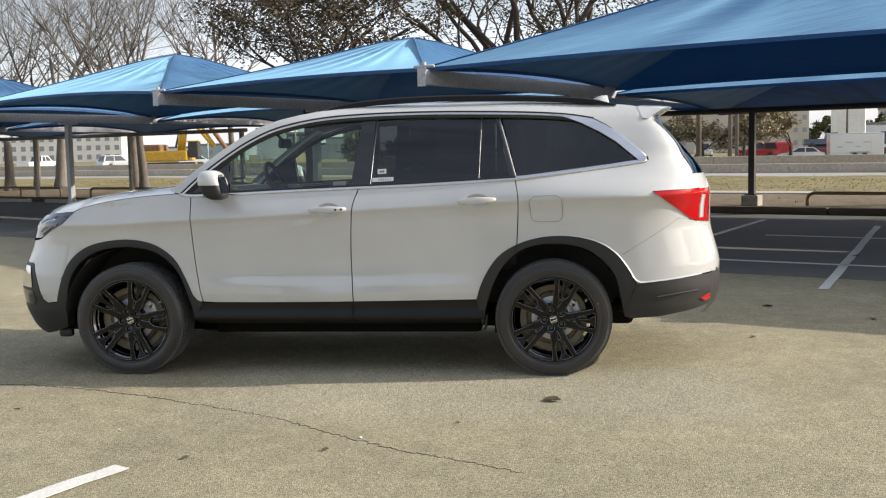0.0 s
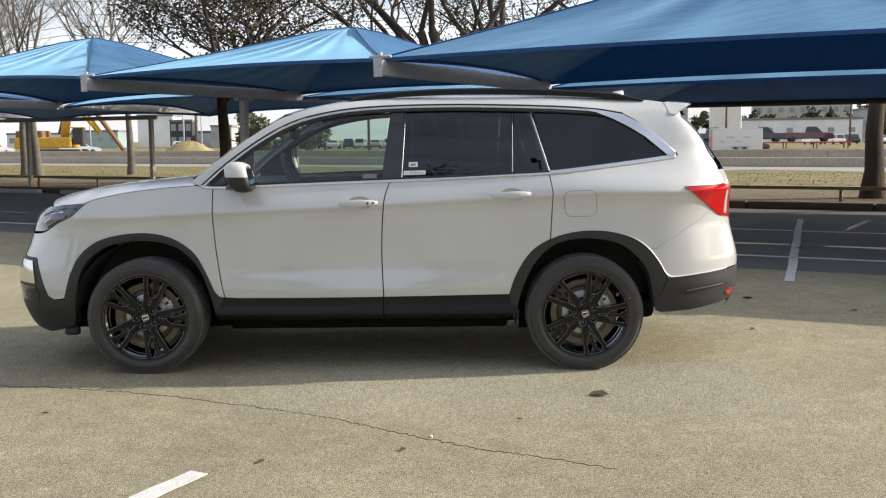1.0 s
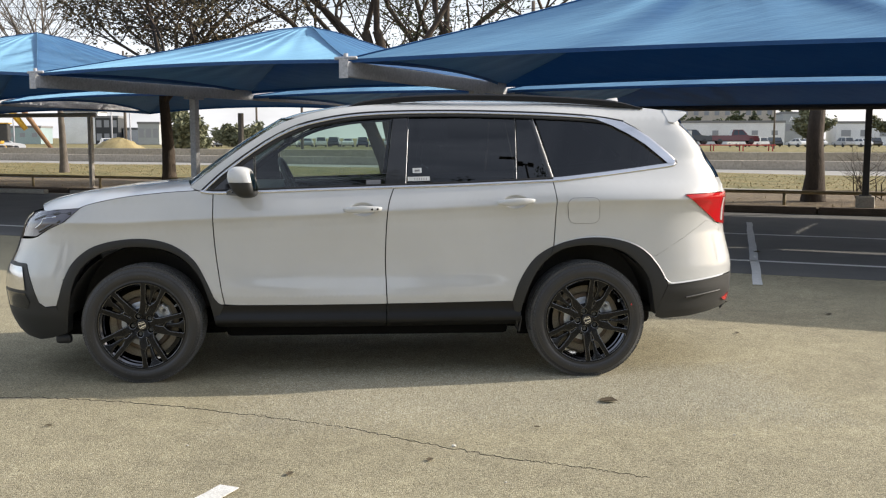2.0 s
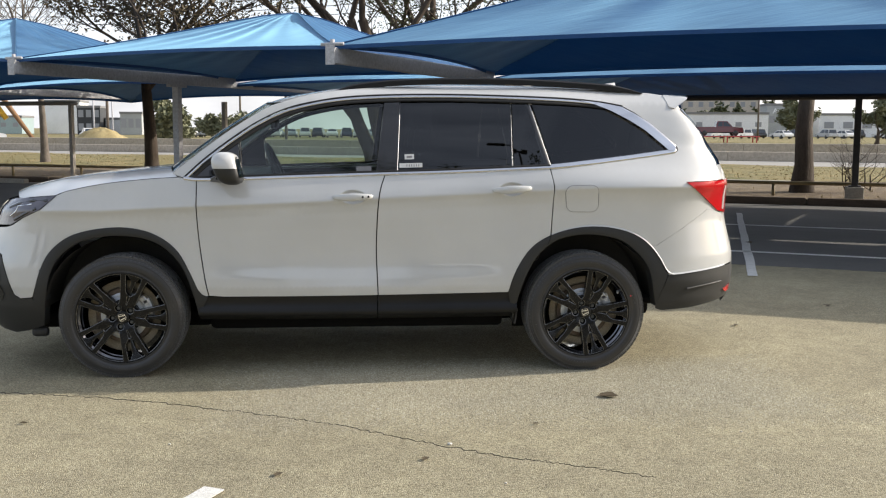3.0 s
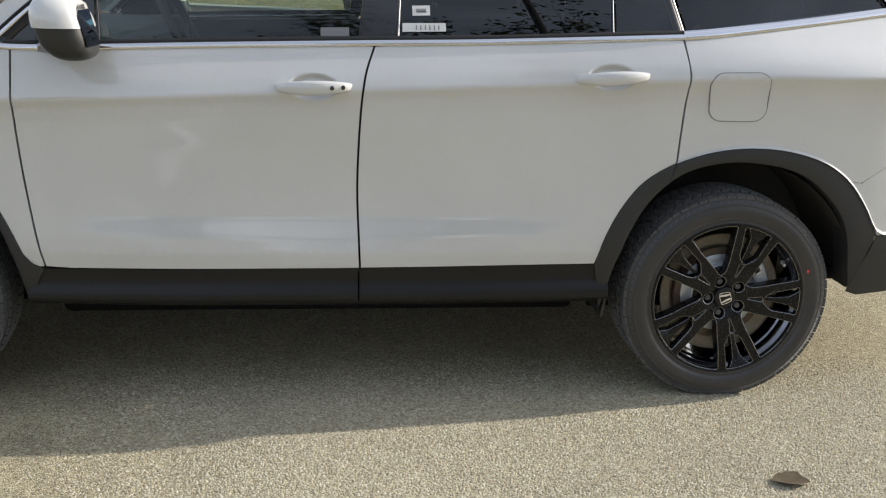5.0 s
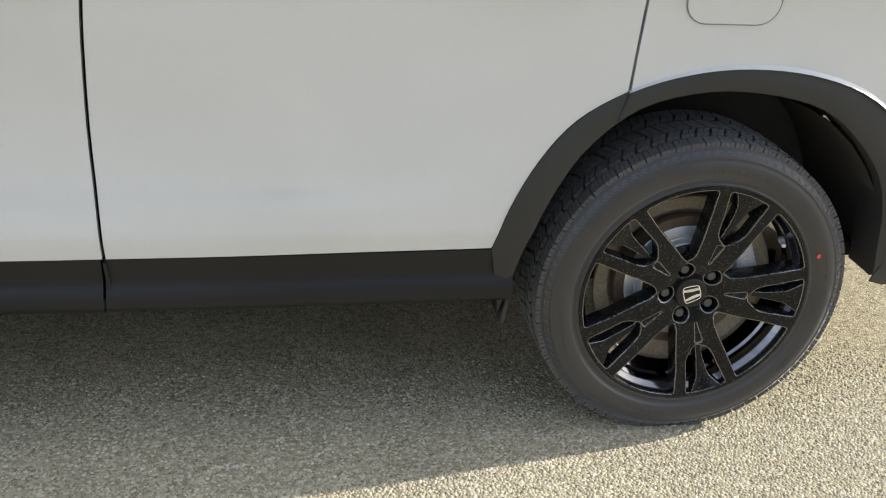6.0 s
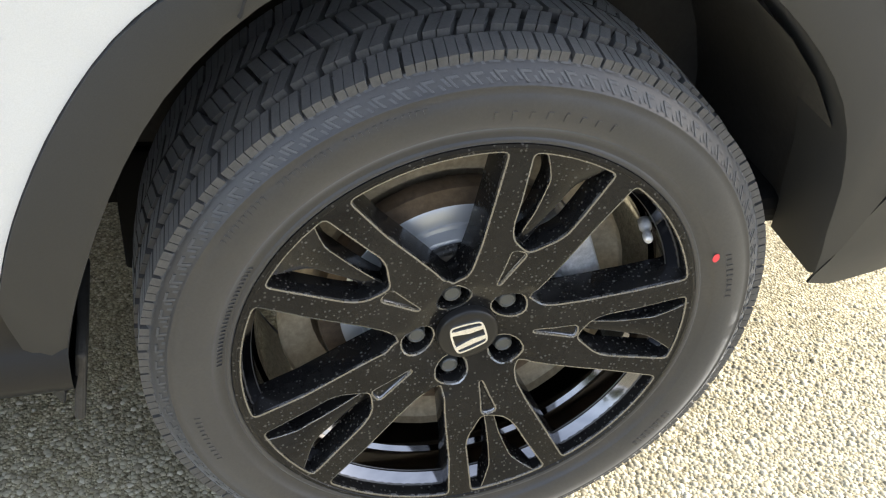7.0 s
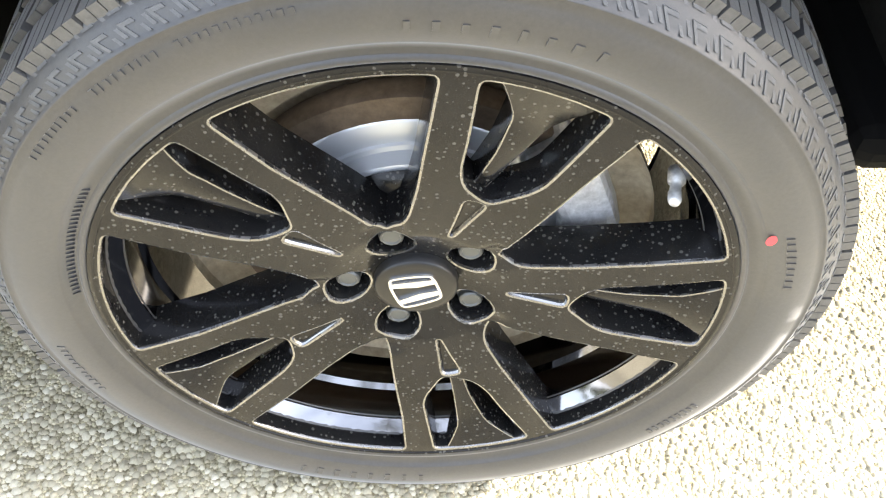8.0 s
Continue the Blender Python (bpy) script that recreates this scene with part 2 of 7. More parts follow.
def box_bm(sx, sy, sz, at=(0, 0, 0), bevel=0.0, turn=None, bm=None):
    bm = bm or bmesh.new()
    m = Matrix.Translation(at) @ (turn or Matrix()) @ Matrix.Diagonal((sx, sy, sz, 1))
    made = bmesh.ops.create_cube(bm, size=1.0, matrix=m)
    if bevel:
        edges = {e for v in made["verts"] for e in v.link_edges}
        bmesh.ops.bevel(bm, geom=list(edges), offset=bevel, segments=2, profile=0.5, affect="EDGES")
    return bm


def tube_mesh(points, radii, sides=8, closed_ends=True):
    """Verts and faces of a tube through points with a radius at each."""
    pts = [Vector(p) for p in points]
    if isinstance(radii, (int, float)):
        radii = [radii] * len(pts)
    verts, faces = [], []
    ref = Vector((0, 0, 1))
    for i, p in enumerate(pts):
        d = (pts[min(i + 1, len(pts) - 1)] - pts[max(i - 1, 0)]).normalized()
        if abs(d.dot(ref)) > 0.95:
            ref = Vector((1, 0, 0))
        a = d.cross(ref).normalized()
        b = d.cross(a).normalized()
        ref = -b if abs(d.dot(b)) < 0.9 else ref
        for k in range(sides):
            w = 2 * math.pi * k / sides
            verts.append(p + radii[i] * (math.cos(w) * a + math.sin(w) * b))
    for i in range(len(pts) - 1):
        for k in range(sides):
            k2 = (k + 1) % sides
            faces.append((i * sides + k, i * sides + k2, (i + 1) * sides + k2, (i + 1) * sides + k))
    if closed_ends:
        faces.append(tuple(range(sides))[::-1])
        faces.append(tuple(range((len(pts) - 1) * sides, len(pts) * sides)))
    return verts, faces


def tube(name, points, radii, mat, parent=None, sides=8, label=""):
    v, f = tube_mesh(points, radii, sides)
    return mesh_object(name, v, f, mat, parent, True, label)


def lathe_mesh(profile, sides, closed=False):
    """Profile of (radius, along y) spun round the y axis."""
    verts, faces = [], []
    n = len(profile)
    for k in range(sides):
        w = 2 * math.pi * k / sides
        c, s = math.cos(w), math.sin(w)
        verts += [(r * c, y, r * s) for r, y in profile]
    for k in range(sides):
        k2 = (k + 1) % sides
        for i in range(n if closed else n - 1):
            j = (i + 1) % n
            faces.append((k * n + i, k * n + j, k2 * n + j, k2 * n + i))
    return verts, faces


def curve_through(pts, per=6):
    """A smooth line through 2D points (Catmull-Rom)."""
    p = [np.array(q, float) for q in pts]
    p = [2 * p[0] - p[1]] + p + [2 * p[-1] - p[-2]]
    out = []
    for i in range(1, len(p) - 2):
        for k in range(per):
            t = k / per
            a, b, c, d = p[i - 1], p[i], p[i + 1], p[i + 2]
            out.append(tuple(0.5 * (2 * b + (c - a) * t + (2 * a - 5 * b + 4 * c - d) * t * t + (3 * b - a - 3 * c + d) * t ** 3)))
    out.append(tuple(p[-2]))
    return out


def smooth_table(xs, ys, lo, hi, width):
    """A table of ys over xs, rounded off over the given width."""
    g = np.linspace(lo, hi, 800)
    v = np.interp(g, xs, ys)
    k = max(1, int(width / (g[1] - g[0])))
    ker = np.hanning(2 * k + 3)
    ker /= ker.sum()
    pad = len(ker) // 2
    left, right = v[0] + (v[1] - v[0]) * np.arange(-pad, 0), v[-1] + (v[-1] - v[-2]) * np.arange(1, pad + 1)
    return g, np.convolve(np.r_[left, v, right], ker, "valid")


def smoothstep(a, b, x):
    t = min(1.0, max(0.0, (x - a) / (b - a)))
    return t * t * (3 - 2 * t)
# ---- the lot: u runs along the row of shade canopies, v away from the car ----
LOT_X, LOT_Y, LOT_TURN = -0.30, 6.10, radians(-27.5)
LU = Vector((math.cos(LOT_TURN), math.sin(LOT_TURN), 0))
LV = Vector((-math.sin(LOT_TURN), math.cos(LOT_TURN), 0))
LOT = Matrix(((LU.x, LV.x, 0, LOT_X), (LU.y, LV.y, 0, LOT_Y), (0, 0, 1, 0), (0, 0, 0, 1)))


def lot(u, v, z=0.0):
    return LOT @ Vector((u, v, z))


def sheet(name, u0, u1, v0, v1, z, mat, nu=1, nv=1, fn=None, thick=0.0, parent=None):
    """A level sheet over a stretch of the lot, with skirts where it has a thickness."""
    verts, faces = [], []
    for i in range(nu + 1):
        for j in range(nv + 1):
            u, v = u0 + (u1 - u0) * i / nu, v0 + (v1 - v0) * j / nv
            verts.append(lot(u, v, z + (fn(u, v) if fn else 0.0)))
    for i in range(nu):
        for j in range(nv):
            a = i * (nv + 1) + j
            faces.append((a, a + nv + 1, a + nv + 2, a + 1))
    if thick:
        ring = [i * (nv + 1) for i in range(nu + 1)] + [nu * (nv + 1) + j for j in range(1, nv + 1)]
        ring += [i * (nv + 1) + nv for i in range(nu - 1, -1, -1)] + [j for j in range(nv - 1, 0, -1)]
        base = len(verts)
        verts += [verts[k] - Vector((0, 0, thick)) for k in ring]
        for k in range(len(ring)):
            k2 = (k + 1) % len(ring)
            faces.append((ring[k2], ring[k], base + k, base + k2))
    return mesh_object(name, verts, faces, mat, parent)


GROUND_Z = -0.05
ground = mesh_object("ground", [(-2500, -2500, GROUND_Z), (2500, -2500, GROUND_Z), (2500, 2500, GROUND_Z), (-2500, 2500, GROUND_Z)], [(0, 1, 2, 3)], DRYGRASS)
tagged(ground, "flat dry ground reaching to the horizon", "ground", kind="structure")
pavement = sheet("pavement", -70, 60, -60, 10.0, 0.0, PAVE, thick=0.05)
tagged(pavement, "worn parking lot asphalt with pale exposed stones", "pavement", kind="structure")
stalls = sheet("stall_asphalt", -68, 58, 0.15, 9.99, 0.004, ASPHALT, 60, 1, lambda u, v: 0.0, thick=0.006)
tagged(stalls, "darker asphalt of the stalls under the canopies", "pavement", kind="structure")

# ---- shade canopies ----
def skew(u):
    """The row bends slightly away towards its far end."""
    return -0.1 * min(u, 0.0)


BAYS = [-37.9, -29.9, -21.9, -13.9, -5.9, 0.0, 9.2, 18.4, 27.6]


FOLDS = ((0.33, 0.055), (0.585, 0.06), (0.80, 0.04))      # long folds from edge to peak on the widest bays


def canopy_bay(u0, u1, v0, v1, z, apex, back):
    """One pyramid of stretched cloth between two beams: hips to the corners, edges cut in a hollow curve, a hem below."""
    far_bay = u1 < -1
    uc, vc = (u0 + u1) / 2 + (0.7 if far_bay else 0.45 if u1 < 1 else 0.0), (v0 + v1 + skew(u0) + skew(u1)) / 2
    n = 40
    corners = [(u0, v0 + skew(u0)), (u1, v0 + skew(u1)), (u1, v1 + skew(u1)), (u0, v1 + skew(u0))]
    sides = []
    for k in range(4):
        verts, faces, hem_v, hem_f = [], [], [], []
        a, b = np.array(corners[k]), np.array(corners[(k + 1) % 4])
        mid = np.array((uc, vc))
        for i in range(n + 1):
            s = i / n
            hollow = 4 * s * (1 - s)
            edge = a + (b - a) * s + (mid - a * 0.5 - b * 0.5) * (0.05 if k % 2 == 0 else (0.085 if far_bay else 0.035) if k == 3 else 0.0) * hollow
            deep = min(1.0, max(0.0, (edge[1] - v0 - skew(edge[0])) / (v1 - v0)))
            ze = z + (back - z) * deep + ((0.14 if far_bay else 0.06) + ((0.06 if far_bay else 0.02) if k == 3 else 0.0)) * hollow
            for j in range(9):
                t = j / 8
                p = edge + (mid - edge) * t
                pull = 0.012 * math.sin(s * 40 + 3 * t) * (1 - t) * t * 4 * hollow     # slack folds that run up the slope
                for at, deep_fold in FOLDS if u0 > -1 and k == 0 else ():
                    pull += deep_fold * smoothstep(at - 0.17, at, s) * (1 - smoothstep(at, at + 0.055, s)) * 4 * (1 - t) * t
                h = ze + (apex - ze) * t - 0.10 * math.sin(math.pi * t) * (0.4 + 0.6 * hollow) - 0.07 * smoothstep(0.84, 1.0, t) + pull
                verts.append(lot(p[0], p[1], h))
        for i in range(n):
            for j in range(8):
                q = i * 9 + j
                faces.append((q, q + 9, q + 10, q + 1))
        for i in range(n + 1):
            top = verts[i * 9]
            hem_v += [top, top - Vector((0, 0, 0.05))]
        for i in range(n):
            hem_f.append((2 * i + 1, 2 * i + 3, 2 * i + 2, 2 * i))
        sides.append((verts, faces, hem_v, hem_f))
    return sides


def canopy(u0, u1, v0, v1, z, apex, back, group):
    top = thing("shade_canopy", "blue pyramid shade sail stretched between grey steel beams", "canopy", group)
    for v, f, hv, hf in canopy_bay(u0 + 0.01, u1 - 0.01, v0, v1, z, apex, back):
        gore = mesh_object("sail_panel", v, f, CLOTH, top, True)
        mesh_object("hem", hv, hf, CLOTH, gore, True)
        tube("seam_cord", [v[k] + Vector((0, 0, 0.006)) for k in range(9)], 0.012, CLOTH, gore, 5)
    return top


for a, b in zip(BAYS[:-1], BAYS[1:]):
    big = b - a > 7
    canopy(a, b, 0.05, 5.92, 2.55, (4.05 if a >= 0 else 3.68) if big else 3.45, 2.50, "shade canopies over the parking row")
    canopy(a, b, 5.95, 11.6, 2.40, 3.7 if big else 3.2, 2.16 if a >= 0 else 2.28, "shade canopies over the parking row")


def beam_frame(u):
    """One steel frame: a long box beam over a square post."""
    fr = thing("steel_frame", "grey box steel canopy beam on a square post", "frame", "steel frames under the canopies")
    t = LOT.to_3x3().to_4x4()
    part("beam", box_bm(0.11, 11.7, 0.20, lot(u, 5.8 + skew(u), 2.42), 0.008, t), STEEL, fr)
    part("end_plate", box_bm(0.13, 0.02, 0.24, lot(u, -0.06 + skew(u), 2.42), 0.004, t), STEEL, fr)
    part("post", box_bm(0.13, 0.13, 2.32, lot(u, 4.6, 1.16), 0.006, t), STEEL, fr)
    part("bracket", box_bm(0.10, 0.5, 0.06, lot(u, 4.6, 2.30), 0.004, t), STEEL, fr)
    part("foot_plate", box_bm(0.26, 0.26, 0.02, lot(u, 4.6, 0.01), 0.004, t), STEEL, fr)
    for v in (skew(u), 5.82 + skew(u)):
        tube("clamp_pin", [lot(u - 0.16, v, 2.56), lot(u + 0.16, v, 2.56)], 0.022, STEEL, fr, 8)
        tube("clamp_stay", [lot(u, v, 2.50), lot(u, v, 2.62)], 0.03, STEEL, fr, 8)
    return fr


for u in BAYS:
    beam_frame(u)


def back_post(u):
    far_end = u < -3
    t = LOT.to_3x3().to_4x4()
    if far_end:
        p = thing("canopy_post", "slim steel post behind the canopies, coloured pale for sun", "post", "posts behind the canopies")
        part("shaft", box_bm(0.11, 0.11, 2.16, lot(u, 10.7, 1.09), 0.006, t), PALESTEEL, p)
        part("base_plate", box_bm(0.22, 0.22, 0.03, lot(u, 10.7, 0.115), 0.004, t), PALESTEEL, p)
        return p
    p = thing("canopy_post", "dark brown square steel post on a concrete pedestal", "post", "posts behind the canopies")
    part("shaft", box_bm(0.13, 0.13, 1.86, lot(u, 10.7, 1.24), 0.006, t), STEELDARK, p)
    part("base_plate", box_bm(0.24, 0.24, 0.05, lot(u, 10.7, 0.36), 0.004, t), STEELDARK, p)
    part("pedestal", box_bm(0.36, 0.36, 0.40, lot(u, 10.7, 0.16), 0.02, t), CONCRETE, p)
    return p


for k in range(-5, 4):
    back_post(1.05 + 5.05 * k)
for u0, u1, mat, label in ((-1.0, 20, STEELDARK, "long dark steel tie beam under the rear canopies"), (-38, -13.9, PALESTEEL, "long steel tie beam under the rear canopies, coloured pale for sun")):
    tie = tube("rear_tie_beam", [lot(u0, 10.7, 2.17), lot(u1, 10.7, 2.17)], 0.06, mat, None, 8)
    tagged(tie, label, "beam", "tie beams under the rear canopies")
# ---- kerb, lines, cracks and litter on the lot ----
TIMBER = grained("weathered_timber", (0.085, 0.06, 0.042), (0.17, 0.125, 0.09), 2.0, 0.9, bump_s=0.6, dist=0.01, fine=12.0, stretch=(1, 6, 6))
BARK = grained("oak_bark", (0.052, 0.039, 0.029), (0.105, 0.081, 0.060), 5.0, 0.95, bump_s=0.9, dist=0.03, fine=6.0, stretch=(1, 1, 0.3))
BARKPALE = grained("pale_grey_bark", (0.17, 0.15, 0.125), (0.30, 0.27, 0.23), 5.0, 0.95, bump_s=0.7, dist=0.02, fine=6.0, stretch=(1, 1, 0.3))
BARKTWIG = grained("grey_brown_twig_bark", (0.10, 0.085, 0.07), (0.18, 0.155, 0.13), 5.0, 0.95, bump_s=0.5, dist=0.02, fine=6.0)
RAILPAINT = grained("faded_yellow_brown_pipe", (0.17, 0.125, 0.055), (0.27, 0.21, 0.10), 6.0, 0.6, bump_s=0.2, dist=0.002)
TAR, *_ = material("tar_crack", (0.045, 0.040, 0.032), 0.9)
MULCH = grained("leaf_litter_and_soil", (0.115, 0.082, 0.050), (0.26, 0.20, 0.12), 3.5, 0.95, bump_s=0.9, dist=0.03, fine=12.0)
ROADGREY = grained("road_concrete", (0.30, 0.285, 0.26), (0.38, 0.365, 0.335), 0.4, 0.9, bump_s=0.2, dist=0.01, fine=30.0)
BARRIER = grained("stained_barrier_concrete", (0.42, 0.355, 0.275), (0.55, 0.48, 0.39), 0.35, 0.9, bump_s=0.25, dist=0.01, fine=20.0)


def ribbon_flat(name, pts, width, z, mat, parent=None, jag=0.0, seed=1, thick=0.004, taper=0.0):
    """A strip lying on the ground along 2D points."""
    rng = random.Random(seed)
    verts, faces = [], []
    for i, p in enumerate(pts):
        a, b = pts[max(0, i - 1)], pts[min(len(pts) - 1, i + 1)]
        d = math.hypot(b[0] - a[0], b[1] - a[1]) or 1.0
        nx, ny = -(b[1] - a[1]) / d, (b[0] - a[0]) / d
        jx = rng.uniform(-jag, jag)
        thin = 1 - taper * i / len(pts)
        w0, w1 = thin * width * rng.uniform(1 - 3 * min(jag * 10, 0.25), 1), thin * width * rng.uniform(1 - 3 * min(jag * 10, 0.25), 1)
        for s, h in ((-w0 / 2, z - thick), (-w0 / 2, z), (w1 / 2, z), (w1 / 2, z - thick)):
            verts.append((p[0] + nx * (s + jx), p[1] + ny * (s + jx), h))
    for i in range(len(pts) - 1):
        for k in range(3):
            faces.append((4 * i + k, 4 * i + 4 + k, 4 * i + 5 + k, 4 * i + 1 + k))
    n = len(verts)
    faces += [(3, 2, 1, 0), (n - 4, n - 3, n - 2, n - 1)]
    return mesh_object(name, verts, faces, mat, parent)


def steps(a, b, n):
    return [(a[0] + (b[0] - a[0]) * k / n, a[1] + (b[1] - a[1]) * k / n) for k in range(n + 1)]


def uv2(u, v):
    p = lot(u, v)
    return (p.x, p.y)


for a, b in (((-0.60, -2.94), (-1.35, -4.45)), ((4.05, 2.98), (6.88, 10.75)), ((3.85, 9.2), (5.35, 12.6)), (uv2(2.0, 1.45), uv2(14.0, 1.30)), (uv2(3.0, 5.1), uv2(14.0, 5.0)), (uv2(-9.5, 1.45), uv2(-3.5, 1.45))):
    tagged(ribbon_flat("parking_line", steps(a, b, 14), 0.11, 0.010, LINE, None, 0.006, 3), "worn white painted parking line on asphalt", "parking line", "painted lines of the lot", "structure")
crack_pts = curve_through([(-2.6, -1.19), (-1.93, -1.28), (-1.32, -1.45), (-0.76, -1.69), (-0.23, -1.96), (0.16, -2.24), (0.64, -2.58), (0.85, -2.68), (1.05, -2.79), (1.28, -2.93)], 24)
tagged(ribbon_flat("crack", crack_pts, 0.0105, 0.0015, TAR, None, 0.017, 5, 0.003, 0.6), "thin dark crack wandering across the asphalt", "crack", kind="structure")


def aggregate():
    """Exposed crushed stones of the pavement beside the car: low uneven caps, thinning out towards the edge of the stretch."""
    rng = np.random.default_rng(12)
    pitch = 0.0086
    gx, gy = np.meshgrid(np.arange(-0.9, 2.75, pitch), np.arange(-2.25, -0.55, pitch * 0.87))
    gx = gx + (np.arange(gx.shape[0]) % 2)[:, None] * pitch / 2
    x = (gx + rng.uniform(-0.0032, 0.0032, gx.shape)).ravel()
    y = (gy + rng.uniform(-0.0032, 0.0032, gy.shape)).ravel()
    rim = np.minimum.reduce([(x + 0.9) / 0.6, (2.75 - x) / 0.5, (y + 2.25) / 0.6, (-0.55 - y) / 0.3])
    keep = rng.random(x.size) < np.clip(rim, 0, 1) * 0.96
    x, y = x[keep], y[keep]
    n = x.size
    r = rng.uniform(0.0034, 0.0067, n) * rng.uniform(0.85, 1.1, n)
    h = r * rng.uniform(0.20, 0.46, n)
    turn = rng.uniform(0, 2 * math.pi, n)
    ring = np.arange(6) * math.pi / 3
    ang = turn[:, None] + ring[None, :] + rng.uniform(-0.25, 0.25, (n, 6))
    low = r[:, None] * rng.uniform(0.75, 1.2, (n, 6))
    verts = np.zeros((n, 9, 3))
    verts[:, :6, 0], verts[:, :6, 1], verts[:, :6, 2] = x[:, None] + low * np.cos(ang), y[:, None] + low * np.sin(ang), -0.0005
    for k in range(3):
        a = ang[:, 2 * k]
        verts[:, 6 + k, 0] = x + 0.52 * r * np.cos(a)
        verts[:, 6 + k, 1] = y + 0.52 * r * np.sin(a)
        verts[:, 6 + k, 2] = h * rng.uniform(0.75, 1.15, n)
    tri = np.array([(6, 7, 8), (0, 1, 6), (1, 7, 6), (1, 2, 7), (2, 3, 7), (3, 8, 7), (3, 4, 8), (4, 5, 8), (5, 6, 8), (5, 0, 6)])
    faces = (tri[None, :, :] + 9 * np.arange(n)[:, None, None]).reshape(-1, 3)
    me = bpy.data.meshes.new("aggregate")
    me.vertices.add(9 * n)
    me.vertices.foreach_set("co", verts.ravel())
    me.loops.add(3 * len(faces))
    me.loops.foreach_set("vertex_index", faces.ravel().astype(np.int32))
    me.polygons.add(len(faces))
    me.polygons.foreach_set("loop_start", (3 * np.arange(len(faces))).astype(np.int32))
    me.update(calc_edges=True)
    me.materials.append(STONES)
    return new("exposed_stones", me)


def stones_material():
    m, n, l, b = material("crushed_pale_stone", (0.4, 0.37, 0.28), 0.85, spec=0.25)
    g = n.new("ShaderNodeNewGeometry")
    c = ramp(n, l, g.outputs["Random Per Island"], [(0.0, (0.245, 0.222, 0.162)), (0.25, (0.345, 0.316, 0.230)), (0.7, (0.430, 0.400, 0.300)), (1.0, (0.560, 0.530, 0.425))])
    grain = ramp(n, l, noise_tex(n, l, coords(n, l), 420.0, 3.0, 0.6), [(0.3, (0.85, 0.85, 0.85)), (0.7, (1.1, 1.1, 1.1))])
    broad = ramp(n, l, noise_tex(n, l, coords(n, l), 0.55, 5.0, 0.6), [(0.32, (0.82, 0.81, 0.80)), (0.68, (1.10, 1.09, 1.06))])
    l.new(mix(n, l, 1.0, mix(n, l, 1.0, c, grain, "MULTIPLY"), broad, "MULTIPLY"), b.inputs["Base Color"])
    return m


STONES = stones_material()
tagged(aggregate(), "pale crushed stones set in the worn asphalt", "gravel", kind="stuff")
DEADLEAF = grained("dead_leaf", (0.06, 0.043, 0.022), (0.12, 0.09, 0.05), 30.0, 0.8, bump_s=0.3, dist=0.001)


def dead_leaf(x, y, size, turn, seed):
    rng = random.Random(seed)
    verts, faces = [], []
    n = 10
    for i in range(n + 1):
        s = i / n
        w = math.sin(math.pi * s) ** 0.7 * 0.32 * size * (1 + rng.uniform(-0.2, 0.2))
        for k, c in ((-1, 0.25), (0, 0.0), (1, 0.32)):
            verts.append(((s - 0.5) * size, k * w, 0.006 + abs(k) * w * c * 1.4 + 0.12 * size * (s - 0.4) ** 2))
    for i in range(n):
        for k in range(2):
            faces.append((3 * i + k, 3 * i + 3 + k, 3 * i + 4 + k, 3 * i + 1 + k))
    ob = mesh_object("dead_leaf", verts, faces, DEADLEAF, None, True)
    ob.matrix_world = pose(x, y, 0.0, 0, 0, turn)
    return tagged(ob, "curled brown dead leaf lying on the asphalt", "leaf", "leaves on the ground")


dead_leaf(1.40, -1.60, 0.115, -12, 1)
rng = random.Random(21)
for k, (x, y, s) in enumerate(((0.30, -2.62, 0.05), (-0.35, -2.78, 0.06), (2.9, 0.4, 0.07), (3.3, 1.9, 0.10), (4.0, 1.2, 0.08), (2.75, 2.2, 0.09), (5.2, 6.0, 0.12), (0.9, -2.1, 0.035), (-1.7, -1.9, 0.04))):
    dead_leaf(x, y, s, rng.uniform(0, 360), 30 + k)
PALESTONE = grained("pale_stone_chip", (0.55, 0.52, 0.46), (0.75, 0.72, 0.66), 40.0, 0.8)


def stone_chip(x, y, s, seed):
    rng = random.Random(seed)
    bm = bmesh.new()
    bmesh.ops.create_icosphere(bm, subdivisions=1, radius=s)
    for v in bm.verts:
        v.co *= rng.uniform(0.7, 1.15)
        v.co.z = max(v.co.z * 0.6, -0.3 * s)
    ob = part("stone_chip", bm, PALESTONE)
    ob.matrix_world = pose(x, y, 0.3 * s)
    return tagged(ob, "small pale stone chip lying on the asphalt", "stone", "stone chips")


for k, (x, y, s) in enumerate(((0.43, -2.40, 0.014), (0.62, -2.95, 0.007), (-0.9, -2.3, 0.008), (1.9, -2.3, 0.008), (0.1, -1.75, 0.007))):
    stone_chip(x, y, s, k)

# timber edging, planting strip, footway, road and barriers
def timber(u, v, length, tilt, seed):
    ob = part("edging_timber", box_bm(length, 0.16, 0.15, (0, 0, 0), 0.015), TIMBER)
    ob.matrix_world = Matrix.Translation(lot(u, v, 0.075)) @ Matrix.Rotation(LOT_TURN + radians(tilt), 4, "Z")
    return tagged(ob, "weathered dark landscape timber edging the lot", "timber", "timbers along the lot edge")


rng = random.Random(2)
for k in range(26):
    timber(-45 + k * 2.45, 10.12 + rng.uniform(-0.03, 0.03), 2.4, rng.uniform(-0.6, 0.6), k)


